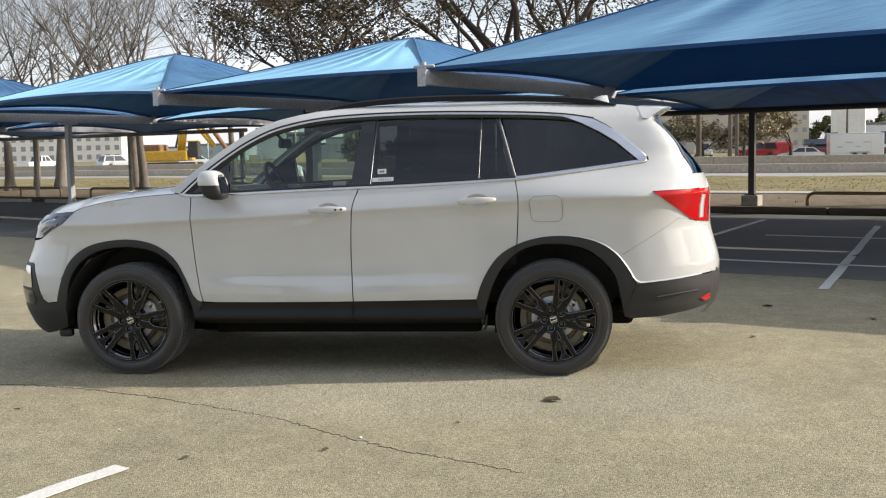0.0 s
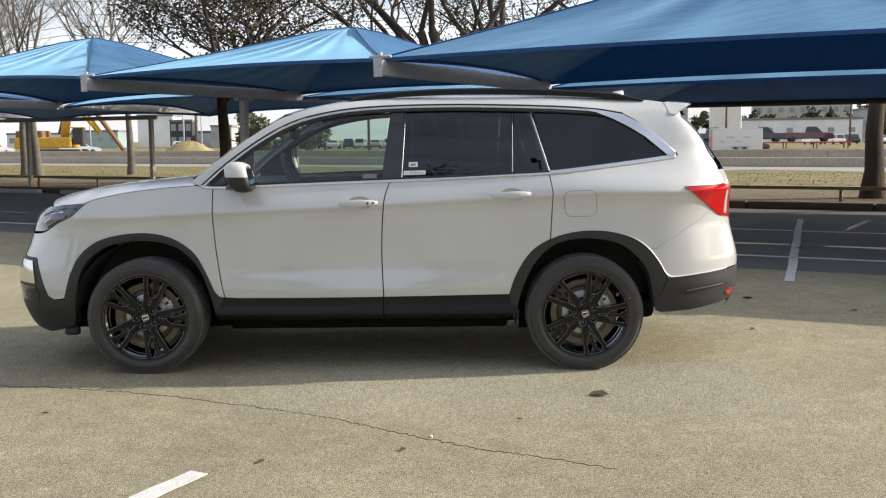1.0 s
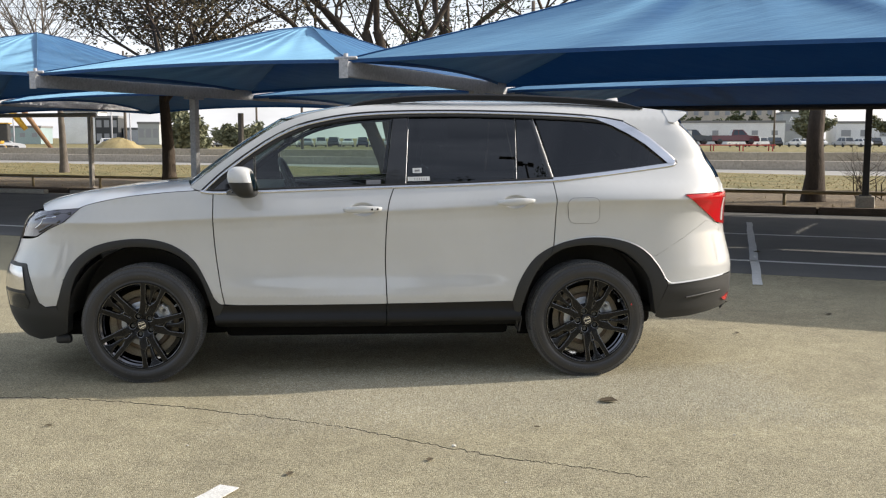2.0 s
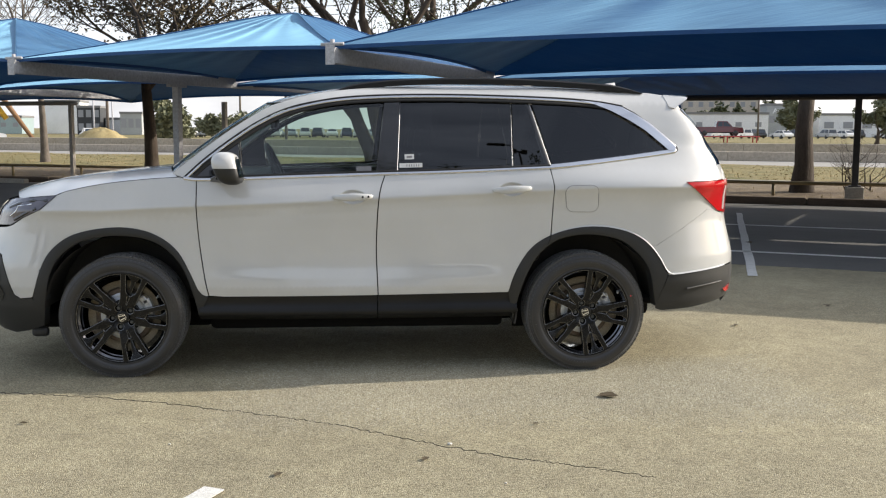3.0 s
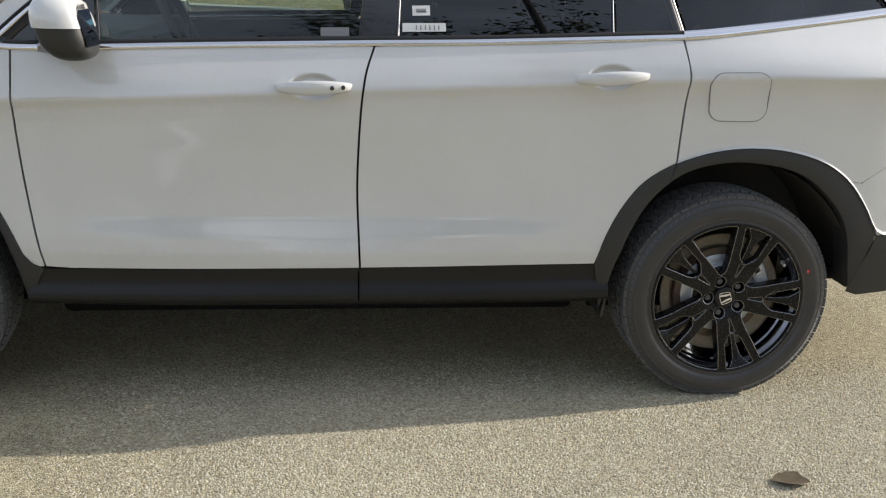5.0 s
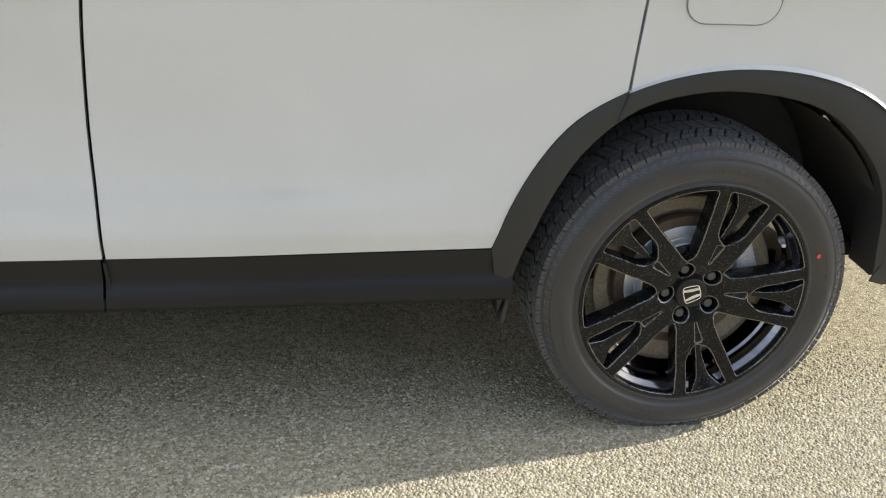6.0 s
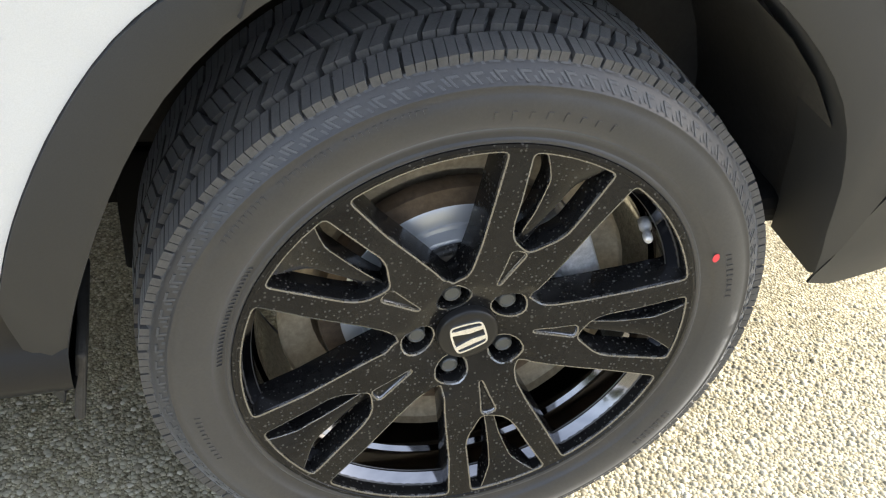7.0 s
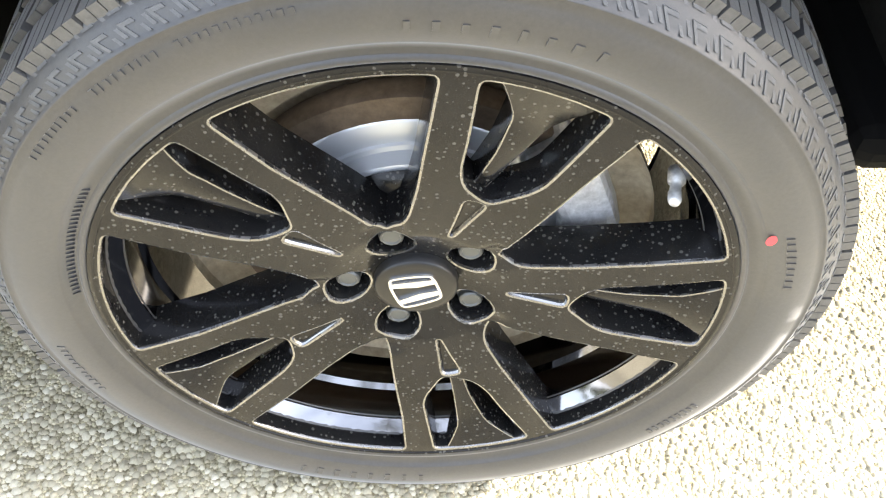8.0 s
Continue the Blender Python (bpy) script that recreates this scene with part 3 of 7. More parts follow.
def wheel_stop(u, v, seed):
    ob = part("wheel_stop", box_bm(1.85, 0.17, 0.12, (0, 0, 0.06), 0.02), CONCRETE)
    ob.matrix_world = Matrix.Translation(lot(u, v, 0.0)) @ Matrix.Rotation(LOT_TURN, 4, "Z")
    return tagged(ob, "grey concrete wheel stop at a stall head", "wheel stop", "wheel stops of the stalls")


for k in range(7):
    wheel_stop(-23.75 + k * 2.75, 9.45, k)


def uneven(u, v):
    return 0.05 * noise.noise(Vector((u * 0.25, v * 0.25, 1.0))) + 0.10 * noise.noise(Vector((u * 0.06, v * 0.06, 4.0)))


tagged(sheet("planting_strip", -90, 60, 10.15, 16.6, 0.10, MULCH, 150, 14, uneven, 0.2), "bare soil strip with dead leaves and thin grass", "ground", kind="structure")
tagged(sheet("footway", -90, 60, 16.5, 17.7, 0.13, CONCRETE, thick=0.2), "pale concrete footway beside dry grass", "footway", kind="structure")
tagged(sheet("verge", -120, 90, 17.7, 33.2, 0.06, DRYGRASS, 160, 20, uneven, 0.3), "wide verge of dry yellow winter grass", "grass", kind="structure")
tagged(sheet("road", -260, 180, 33.0, 39.4, 0.02, ROADGREY, thick=0.1), "pale grey concrete road beyond the verge", "road", kind="structure")
tagged(sheet("far_lots", -400, 300, 46.4, 86.0, 0.0, ROADGREY, thick=0.1), "grey paved yards across the road", "pavement", kind="structure")


def barrier(v, h, u0, u1):
    wall = thing("barrier", "long stained concrete road barrier", "barrier", "concrete road barriers")
    wall["kind"] = "structure"
    u = u0
    while u < u1:
        part("barrier_block", box_bm(5.99, 0.34, h, lot(u + 3, v, h / 2), 0.03, LOT.to_3x3().to_4x4()), BARRIER, wall)
        u += 6.0


barrier(39.6, 0.46, -150, 66)
barrier(46.0, 0.78, -156, 72)

# dead grass tufts on strip and verge, one mesh of blades
def tufts():
    rng = np.random.default_rng(5)
    verts, faces = [], []
    for _ in range(12000):
        u = rng.uniform(-40, 16)
        v = 10.4 + 22 * rng.random() ** 1.7
        if 16.4 < v < 17.8:
            continue
        base = lot(u, v, 0.10 + uneven(u, v) - 0.03)
        h = rng.uniform(0.015, 0.055) * (2.0 if rng.random() < 0.03 else 1.0)
        for _ in range(3):
            a = rng.uniform(0, 6.28)
            dx, dy = math.cos(a), math.sin(a)
            w = rng.uniform(0.008, 0.02)
            l = rng.uniform(0.02, 0.10)
            k = len(verts)
            verts += [(base.x - dy * w, base.y + dx * w, base.z), (base.x + dy * w, base.y - dx * w, base.z), (base.x + dx * l, base.y + dy * l, base.z + h)]
            faces.append((k, k + 1, k + 2))
    return verts, faces


STRAW = grained("straw_blades", (0.30, 0.23, 0.10), (0.45, 0.37, 0.19), 1.5, 0.9)
tagged(mesh_object("dry_grass", *tufts(), STRAW), "dry straw-coloured grass tufts on the verge", "grass", kind="stuff")


# low pipe rail
def pipe_rail(u0, u1, v, h):
    rail = thing("pipe_rail", "low rusty yellow-brown pipe guard rail", "rail", "pipe rails along the strip")
    r = 0.038
    ends = []
    for u, s in ((u0, 1), (u1, -1)):
        ends.append([lot(u, v, 0.05), lot(u, v, h - 0.12), lot(u + s * 0.035, v, h - 0.04), lot(u + s * 0.12, v, h)])
    tube("top_rail", ends[0] + ends[1][::-1], r, RAILPAINT, rail, 10)
    n = max(1, round((u1 - u0) / 2.4))
    for k in range(1, n):
        u = u0 + (u1 - u0) * k / n
        tube("rail_post", [lot(u, v, 0.02), lot(u, v, h - 0.03)], r * 0.95, RAILPAINT, rail, 10)
    return rail


pipe_rail(2.15, 21.0, 10.95, 0.40)
pipe_rail(-21.6, -9.0, 10.95, 0.42)
pipe_rail(-33.0, -23.6, 11.2, 0.42)

# ---- trees ----
def leafy(name, c1, c2):
    m = grained(name, c1, c2, 0.8, 0.75, fine=10.0, bump_s=0.0)
    return m


LEAF_BROWN = leafy("brown_green_oak_leaf", (0.050, 0.046, 0.017), (0.115, 0.072, 0.028))
LEAF_GREEN = leafy("dull_green_leaf", (0.040, 0.058, 0.020), (0.095, 0.105, 0.040))
LEAF_OLIVE = leafy("pale_olive_leaf", (0.125, 0.135, 0.07), (0.21, 0.215, 0.125))
LEAF_TAN = leafy("tan_winter_leaf", (0.20, 0.165, 0.095), (0.31, 0.26, 0.16))


def tree(name, at, height, girth, seed, label, bark, leaf=None, leaves=0, spread=0.55, fork=0.35, leaf_size=0.07, levels=4, stems=1, lean=(0, 0), twig_sides=4, wobble=0.30, dense=0, clear=0.45):
    """A tapered trunk that forks again and again, with thin twigs, and small leaves in clumps where it keeps any."""
    rng = random.Random(seed)
    wood, twigs, tips = [], [], []

    def limb(p, d, length, r, level):
        n = 5 if level < 3 else 4
        pts, rad = [p.copy()], [r]
        q, dd = p.copy(), d.copy()
        for i in range(n):
            wob = (0.16 if clear < 0.6 else 0.05) if level == 0 else wobble
            dd = (dd + Vector((rng.uniform(-wob, wob), rng.uniform(-wob, wob), rng.uniform(-0.05, 0.18)))).normalized()
            q = q + dd * length / n
            pts.append(q.copy())
            rad.append(r * (1 - 0.45 * (i + 1) / n))
        if level == 0:
            rad[0] *= 1.35
        (wood if level < 2 else twigs).append(tube_mesh(pts, rad, 9 if level == 0 else 6 if level < 2 else twig_sides, False))
        if level >= levels:
            tips.extend(pts[1:])
            return
        if level >= levels - 1:
            tips.extend(pts[2:])
        kids = 3 + dense if level == 0 else rng.choice((3, 4)) + (dense if level < 3 else 0)
        for k in range(kids):
            t = 1.0 if k == 0 else rng.uniform(clear if level == 0 else 0.45, 0.95)
            i = min(n, max(1, int(t * n)))
            a = rng.uniform(0, 2 * math.pi)
            side = Vector((math.cos(a), math.sin(a), rng.uniform(-0.1, 0.5)))
            nd = (dd * (1.0 if k == 0 else 0.55) + side * spread * (0.7 if k == 0 else 1.5)).normalized()
            limb(pts[i], nd, length * rng.uniform(0.58, 0.80) if level else height * 0.34 * rng.uniform(0.85, 1.15), rad[i] * rng.uniform(0.55, 0.75), level + 1)

    top = thing(name, label, "tree", "trees behind the canopies")
    for s in range(stems):
        d0 = Vector((lean[0], lean[1], 1)) if stems == 1 else Vector((rng.uniform(-0.35, 0.35), rng.uniform(-0.35, 0.35), 1))
        limb(Vector((at[0] + 0.25 * s, at[1] + 0.15 * s, -0.05)), d0.normalized(), height * fork, girth / 2, 0)
    v, f = joined_list(wood)
    mesh_object("trunk", v, f, bark, top, True)
    v, f = joined_list(twigs)
    mesh_object("branchwork", v, f, bark, top, True)["kind"] = "stuff"
    if leaf is not None:
        verts, faces = [], []
        for _ in range(leaves):
            c = rng.choice(tips)
            p = c + Vector((rng.gauss(0, 0.22), rng.gauss(0, 0.22), rng.gauss(0, 0.18)))
            a = Vector((rng.uniform(-1, 1), rng.uniform(-1, 1), rng.uniform(-0.6, 0.6))).normalized()
            b = a.cross(Vector((rng.uniform(-1, 1), rng.uniform(-1, 1), rng.uniform(-1, 1)))).normalized()
            s = leaf_size * rng.uniform(0.6, 1.4)
            k = len(verts)
            verts += [p - a * s, p + b * s * 0.45, p + a * s, p - b * s * 0.45]
            faces.append((k, k + 1, k + 2, k + 3))
        mesh_object("leaves", verts, faces, leaf, top)["kind"] = "stuff"
    return top


def joined_list(pieces):
    verts, faces = [], []
    for v, f in pieces:
        b = len(verts)
        verts += list(v)
        faces += [tuple(b + q for q in p) for p in f]
    return verts, faces


tree("oak_tree", (-5.55, 21.3), 9.4, 0.42, 3, "oak with brown-green winter leaves behind the canopies", BARK, LEAF_BROWN, 23000, 0.95, 0.34, 0.056, clear=0.75, dense=1)
tree("oak_tree", (0.7, 25.0), 12.0, 0.50, 8, "dark many-stemmed oak with thin leaves", BARK, LEAF_GREEN, 9000, 0.45, 0.42, 0.062, stems=3)
tree("oak_tree", (3.2, 26.0), 12.5, 0.50, 13, "dark many-stemmed oak with thin leaves", BARK, LEAF_GREEN, 9000, 0.45, 0.42, 0.062, stems=3)
tree("oak_tree", (9.75, 14.6), 10.0, 0.45, 17, "thick leaning oak trunk beside the pipe rail", BARK, LEAF_GREEN, 5000, 0.6, 0.40, 0.08, lean=(0.12, 0.05))
for x, y, h, g, sd in ((-20.4, 35.6, 12.5, 0.62, 22), (-22.6, 35.2, 12.5, 0.46, 25), (-15.4, 32.8, 12.0, 0.40, 31), (-27.5, 38.0, 13.0, 0.46, 37), (-25.2, 36.0, 11.5, 0.34, 71), (-18.0, 38.0, 13.0, 0.40, 72), (-13.0, 37.0, 12.5, 0.36, 73), (-30.5, 37.0, 12.5, 0.38, 74), (-23.6, 39.5, 13.0, 0.36, 75)):
    tree("bare_tree", (x, y), h, g, sd, "bare grey winter tree with many thin branches", BARKPALE if g > 0.45 else BARKTWIG, None, 0, 0.42, 0.27, levels=5, twig_sides=3, wobble=0.17, dense=1, clear=0.78)
tree("leafless_shrub", (10.6, 14.2), 1.9, 0.05, 41, "leafless brown shrub under the oak", BARK, None, 0, 0.8, 0.30, levels=3, stems=4)
for k, (x, y, h, sd) in enumerate(((-12.9, 67.0, 3.9, 51), (-11.3, 84.0, 4.2, 52), (49.0, 103.0, 6.5, 53), (58.0, 103.0, 6.8, 54), (67.0, 108.0, 7.0, 57))):
    tree("far_oak", (x, y), h, 0.5, sd, "round dull green live oak across the road", BARK, LEAF_OLIVE, 7500, 1.15, 0.24, 0.20, levels=3)
for k, (x, y, h, sd) in enumerate(((15.5, 95.0, 6.5, 61), (19.0, 93.0, 7.0, 62), (24.5, 98.0, 8.0, 63), (12.0, 100.0, 6.5, 64))):
    tree("far_tree", (x, y), h, 0.4, sd, "tan winter tree with thin leaves across the road", BARK, LEAF_TAN, 5200, 1.0, 0.24, 0.17, levels=3)


# ---- far yards and buildings ----
def plain(name, c, rough=0.8):
    return grained(name, tuple(0.9 * k for k in c), tuple(min(1.0, 1.1 * k) for k in c), 0.3, rough, bump_s=0.1, dist=0.01, fine=20.0)


WALL_WHITE, WALL_CREAM, WALL_GREY, WALL_TAN, WALL_DARK = plain("white_metal_wall", (0.80, 0.81, 0.82)), plain("cream_wall", (0.86, 0.83, 0.77)), plain("grey_wall", (0.40, 0.42, 0.42)), plain("tan_brick_wall", (0.58, 0.52, 0.44)), plain("charcoal_wall", (0.055, 0.058, 0.062))
WALL_TEAL = plain("blue_green_glass_wall", (0.34, 0.44, 0.45), 0.3)
PANE, *_ = material("far_window_glass", (0.05, 0.06, 0.075), 0.15)
# panes of distant buildings, paler: distance haze put into the colour
PALEPANE, *_ = material("pale_hazed_window", (0.30, 0.31, 0.33), 0.4)
ROOFGREY = plain("grey_roof", (0.22, 0.22, 0.22))


def building(name, label, x, y, w, d, h, turn, mat, rows=0, cols=0, pane_w=1.2, pane_h=1.4, roof=ROOFGREY, parapet=0.5, z0=0.0, sign=None):
    b = thing(name, label, "building", "", pose(x, y, z0, 0, 0, turn))
    part("wall", box_bm(w, d, h, (0, 0, h / 2)), mat, b)
    part("roof", box_bm(w + 0.3, d + 0.3, parapet, (0, 0, h + parapet / 2 - 0.05)), roof, b)
    if rows:
        me = bpy.data.meshes.new("window")
        bm = box_bm(pane_w, 0.12, pane_h)
        bm.to_mesh(me)
        bm.free()
        me.materials.append(PALEPANE if y > 180 else PANE)
        for i in range(rows):
            for j in range(cols):
                ob = new("window", me)
                ob.parent = b
                ob.location = (-w / 2 + w * (j + 0.5) / cols, -d / 2, h * (i + 0.55) / rows)
    return b


building("hotel", "tall cream hotel block with rows of windows", -166, 322, 46, 16, 21, 8, WALL_CREAM, 7, 15, 1.5, 1.6)
building("hotel", "tall cream hotel block with rows of windows", -202, 330, 34, 16, 17, 8, WALL_CREAM, 6, 12, 1.5, 1.6)
building("glass_showroom", "low blue-green glass showroom", -84.9, 249.2, 11, 12, 3.9, 4, WALL_TEAL, 1, 4, 1.2, 1.0)
building("white_hall", "tall white metal hall", -74.5, 265.2, 9, 12, 8.0, 4, WALL_WHITE)
building("black_showroom", "black boxy showroom with glass front", -60.1, 233.2, 5.0, 8, 6.0, 4, WALL_DARK, 2, 3, 1.1, 1.6)
building("white_annex", "low white commercial building", -55.5, 238.0, 4.0, 8, 3.4, 4, WALL_WHITE)
building("grey_showroom", "grey flat-roofed commercial building", -50.0, 230.0, 4.6, 10, 4.6, 4, WALL_GREY, 1, 3, 1.1, 2.0)
building("white_shed", "low white service building", -105.7, 273.2, 22, 10, 3.6, 4, WALL_WHITE, 1, 8, 1.4, 1.4)
building("white_workshop", "long white metal workshop building", 78.5, 218, 25, 12, 4.9, -14, WALL_WHITE, 1, 6, 1.3, 1.0)
building("car_dealership", "grey car dealership with white lettering", 97.0, 222, 7.5, 12, 7.0, -14, WALL_GREY, 1, 3, 1.2, 1.6)
building("white_dealership", "white low dealership with dark windows", 113.0, 215, 20, 12, 4.8, -14, WALL_WHITE, 1, 5, 2.0, 1.4)
building("apartment_block", "tan apartment block with balconies and flat roof", 95.0, 264, 24, 14, 9.6, -14, WALL_TAN, 3, 9, 1.2, 1.3)
building("tan_office", "tan brick office with rows of windows", 44.0, 233, 26, 14, 11.0, -8, WALL_TAN, 4, 14, 0.9, 1.0)
tank = thing("white_tank_hall", "big white rounded hall on a pale base", "building", "", pose(53.0, 183, 0, 0, 0, -17))
part("rounded_hall", box_bm(6.6, 6.6, 3.6, (0, 0, 9.2), 0.9), WALL_WHITE, tank)
part("base_wall", box_bm(5.6, 5.6, 7.5, (0, 0, 3.75)), WALL_CREAM, tank)
building("tan_house", "low tan building with pitched roof", 28.0, 190, 26, 12, 7.0, -8, WALL_TAN, 2, 9, 1.0, 1.2)
# lettering on the dealership
txt = bpy.data.curves.new("dealer_sign", "FONT")
txt.body, txt.size, txt.extrude, txt.align_x = "Auto", 1.7, 0.06, "CENTER"
sign = new("dealer_sign", txt)
sign.matrix_world = pose(97.0 - 2.4, 222 - 6.4, 5.2, 90, 0, -14)
txt.materials.append(WALL_WHITE)
tagged(sign, "white raised lettering on the grey dealership wall", "sign")

# poles and wires
POLEWOOD = grained("grey_wood_pole", (0.11, 0.09, 0.07), (0.18, 0.15, 0.12), 2.0, 0.9, bump_s=0.3, dist=0.01)
for x, y, h, arm in ((9.5, 53, 9.5, 0), (13.7, 68, 11, 1), (16.7, 83, 11, 1), (-24.3, 96, 10, 1), (-46.0, 118, 10, 1), (-7.5, 104, 9.5, 1), (-15.0, 128, 9.5, 1), (57.5, 136, 9, 1), (38.5, 130, 10, 1)):
    p = thing("utility_pole", "tall wooden utility pole across the road", "pole", "utility poles")
    tube("shaft", [(x, y, 0), (x, y, h)], [0.16, 0.11], POLEWOOD, p)
    if arm:
        part("crossarm", box_bm(2.2, 0.12, 0.12, (x, y, h - 0.5)), POLEWOOD, p)
for x, y, h in ((-40.5, 112, 6.0), (-28.6, 108, 6.5), (-26.6, 108, 6.5)):
    p = thing("lamp_post", "slim pale lamp post in a far yard", "lamp post", "lamp posts of the far yards")
    tube("shaft", [(x, y, 0), (x, y, h)], [0.10, 0.07], STEEL, p)
    part("head", box_bm(0.9, 0.3, 0.14, (x, y, h)), STEEL, p)
for k, (z, v) in enumerate(((7.4, 40.5), (7.9, 40.5), (8.5, 40.5), (9.3, 40.6), (10.2, 40.6))):
    pts = []
    for i in range(41):
        u = -90 + 4.0 * i
        sag = ((u + 90) % 40) / 40
        pts.append(lot(u, v, z + 1.0 - 2.2 * sag * (1 - sag)))
    tagged(tube("overhead_wire", pts, 0.018, STEELDARK, None, 4), "thin dark overhead wire along the road", "wire", "overhead wires")


# ---- far cars ----
def colour(name, c):
    return material(name, c, 0.3, coat=1.0)[0]


CAR_COLOURS = [colour("white_car_paint", (0.72, 0.72, 0.71)), colour("silver_car_paint", (0.42, 0.43, 0.44)), colour("black_car_paint", (0.02, 0.02, 0.022)), colour("maroon_car_paint", (0.12, 0.012, 0.018)), colour("navy_car_paint", (0.025, 0.035, 0.075)), colour("red_car_paint", (0.48, 0.02, 0.03))]


def far_car(x, y, turn, mat, shape="sedan", z=0.0, label=""):
    c = thing("parked_car", label or "parked car in a yard across the road", "car", "cars across the road", pose(x, y, z, 0, 0, turn))
    if shape == "pickup":
        low = [(-2.8, 0.45), (-2.8, 1.10), (-0.35, 1.10), (-0.1, 1.12), (1.4, 1.12), (2.75, 1.02), (2.85, 0.45)]
        cab = [(-0.45, 1.10), (-0.25, 1.80), (0.9, 1.80), (1.55, 1.12)]
    else:
        low = [(-2.22, 0.35), (-2.32, 0.55), (-2.27, 0.86), (-1.9, 0.98), (1.0, 0.96), (1.75, 0.89), (2.17, 0.78), (2.32, 0.58), (2.24, 0.35)]
        cab = [(-1.9, 0.96), (-1.25, 1.46), (0.2, 1.48), (1.1, 0.93)] if shape == "sedan" else [(-2.1, 0.96), (-1.85, 1.66), (0.2, 1.68), (1.05, 0.95)]
    zr = max(p[1] for p in cab)
    zb = min(p[1] for p in cab)
    wide = lambda z: 0.84 - 0.16 * (z - zb) / (zr - zb)
    for nm, prof in (("body", low), ("cabin", cab)):
        n = len(prof)
        v = [(px, side * (wide(pz) if nm == "cabin" else 0.92 - 0.05 * smoothstep(0.8, 1.1, pz)), pz) for side in (-1, 1) for px, pz in prof]
        f = [tuple(range(n)), tuple(range(2 * n - 1, n - 1, -1))] + [(i, n + i, n + (i + 1) % n, (i + 1) % n) for i in range(n)]
        mesh_object(nm, v, f, mat, c)
    # panes stand a little proud of the cabin: two a side, one in front, one behind
    z0, z1 = zb + 0.06, zr - 0.09
    back = lambda z: cab[0][0] + (cab[1][0] - cab[0][0]) * (z - zb) / (zr - zb)
    front = lambda z: cab[3][0] + (cab[2][0] - cab[3][0]) * (z - zb) / (zr - zb)
    mid = 0.45 * cab[1][0] + 0.55 * cab[2][0]
    for side in (-1, 1):
        for a, b in ((lambda z: back(z) + 0.16, lambda z: mid - 0.05), (lambda z: mid + 0.05, lambda z: front(z) - 0.16)):
            mesh_object("side_window", [(x, side * (wide(z) + 0.012), z) for x, z in ((a(z0), z0), (b(z0), z0), (b(z1), z1), (a(z1), z1))], [(0, 1, 2, 3)], PANE, c)
    for nm, line, d in (("windscreen", front, 0.015), ("rear_window", back, -0.015)):
        mesh_object(nm, [(line(z) + d, y * (wide(z) - 0.09), z + 0.01) for y, z in ((-1, z0), (1, z0), (1, z1), (-1, z1))], [(0, 1, 2, 3)], PANE, c)
    part("lower_trim", box_bm(low[-1][0] - low[0][0] - 0.1, 1.78, 0.16, ((low[-1][0] + low[0][0]) / 2, 0, low[0][1] - 0.02), 0.03), UNDER, c)
    for wx in (low[0][0] + 0.95, low[-1][0] - 0.95):
        for s in (-1, 1):
            v, f = lathe_mesh([(0.0, -0.12), (0.30, -0.12), (0.34, -0.08), (0.34, 0.08), (0.30, 0.12), (0.0, 0.12)], 14)
            mesh_object("wheel", v, f, RUBBER, c, True).location = (wx, s * 0.82, 0.34)
    return c


white, silver, black, maroon, navy, red = CAR_COLOURS
for k, (x, m, s) in enumerate(((40.6, white, "suv"), (43.4, white, "suv"), (45.7, black, "suv"), (47.4, white, "sedan"), (49.0, black, "suv"), (50.8, white, "sedan"), (52.6, silver, "suv"), (55.3, white, "sedan"), (57.3, black, "suv"), (59.4, white, "suv"), (61.6, silver, "sedan"), (63.8, black, "suv"), (66.0, white, "sedan"), (68.2, silver, "suv"))):
    far_car(1.2 + 1.6 * (x - 1.2), 169 + (k % 3) * 2.4 + 0.03 * k, 96 + 7 * (k % 2), m, s, label="white parked car in a dealer's row across the road" if m is white else "parked car in a dealer's row across the road")
for k, (x, y, m, s) in enumerate(((9.0, 128, white, "suv"), (13.5, 120, silver, "sedan"), (17.5, 109, white, "suv"), (-27.5, 102, white, "sedan"), (-41.0, 110, white, "sedan"), (-52.0, 112, silver, "suv"), (-60.0, 108, white, "pickup"), (-72.0, 110, white, "suv"))):
    far_car(x, y, 20 + 30 * (k % 4), m, s)
for k in range(17):
    far_car(-27.0 + 2.3 * k, 166 + 1.3 * (k % 2), 84 + 5 * (k % 3), (white, silver, white, black, white, navy)[k % 6], ("suv", "sedan", "suv")[k % 3])
# car carrier with its load
carrier = thing("car_carrier", "car carrier lorry with a red cab", "lorry", "", pose(32.0, 117.5, -1.25, 0, 0, 170))
part("deck", box_bm(20.0, 2.4, 0.18, (-7.1, 0, 0.85), 0.03), STEELDARK, carrier)
part("upper_deck", box_bm(19.0, 2.3, 0.14, (-7.7, 0, 1.95), 0.03), red, carrier)
for px in (-16.8, -13.3, -9.8, -6.8, -3.8, -0.8, 1.6):
    for s in (-1, 1):
        part("upright", box_bm(0.14, 0.12, 1.9, (px, s * 1.15, 1.1)), red, carrier)
part("cab", box_bm(2.1, 2.4, 2.5, (4.0, 0, 1.65), 0.25), red, carrier)
part("windscreen", box_bm(0.10, 2.0, 0.8, (5.02, 0, 2.2), 0.03), PANE, carrier)
for px in (-8.5, -7.3, 1.0, 4.4):
    for s in (-1, 1):
        v, f = lathe_mesh([(0.0, -0.15), (0.46, -0.15), (0.50, -0.10), (0.50, 0.10), (0.46, 0.15), (0.0, 0.15)], 16)
        mesh_object("wheel", v, f, RUBBER, carrier, True).location = (px, s * 1.05, 0.5)
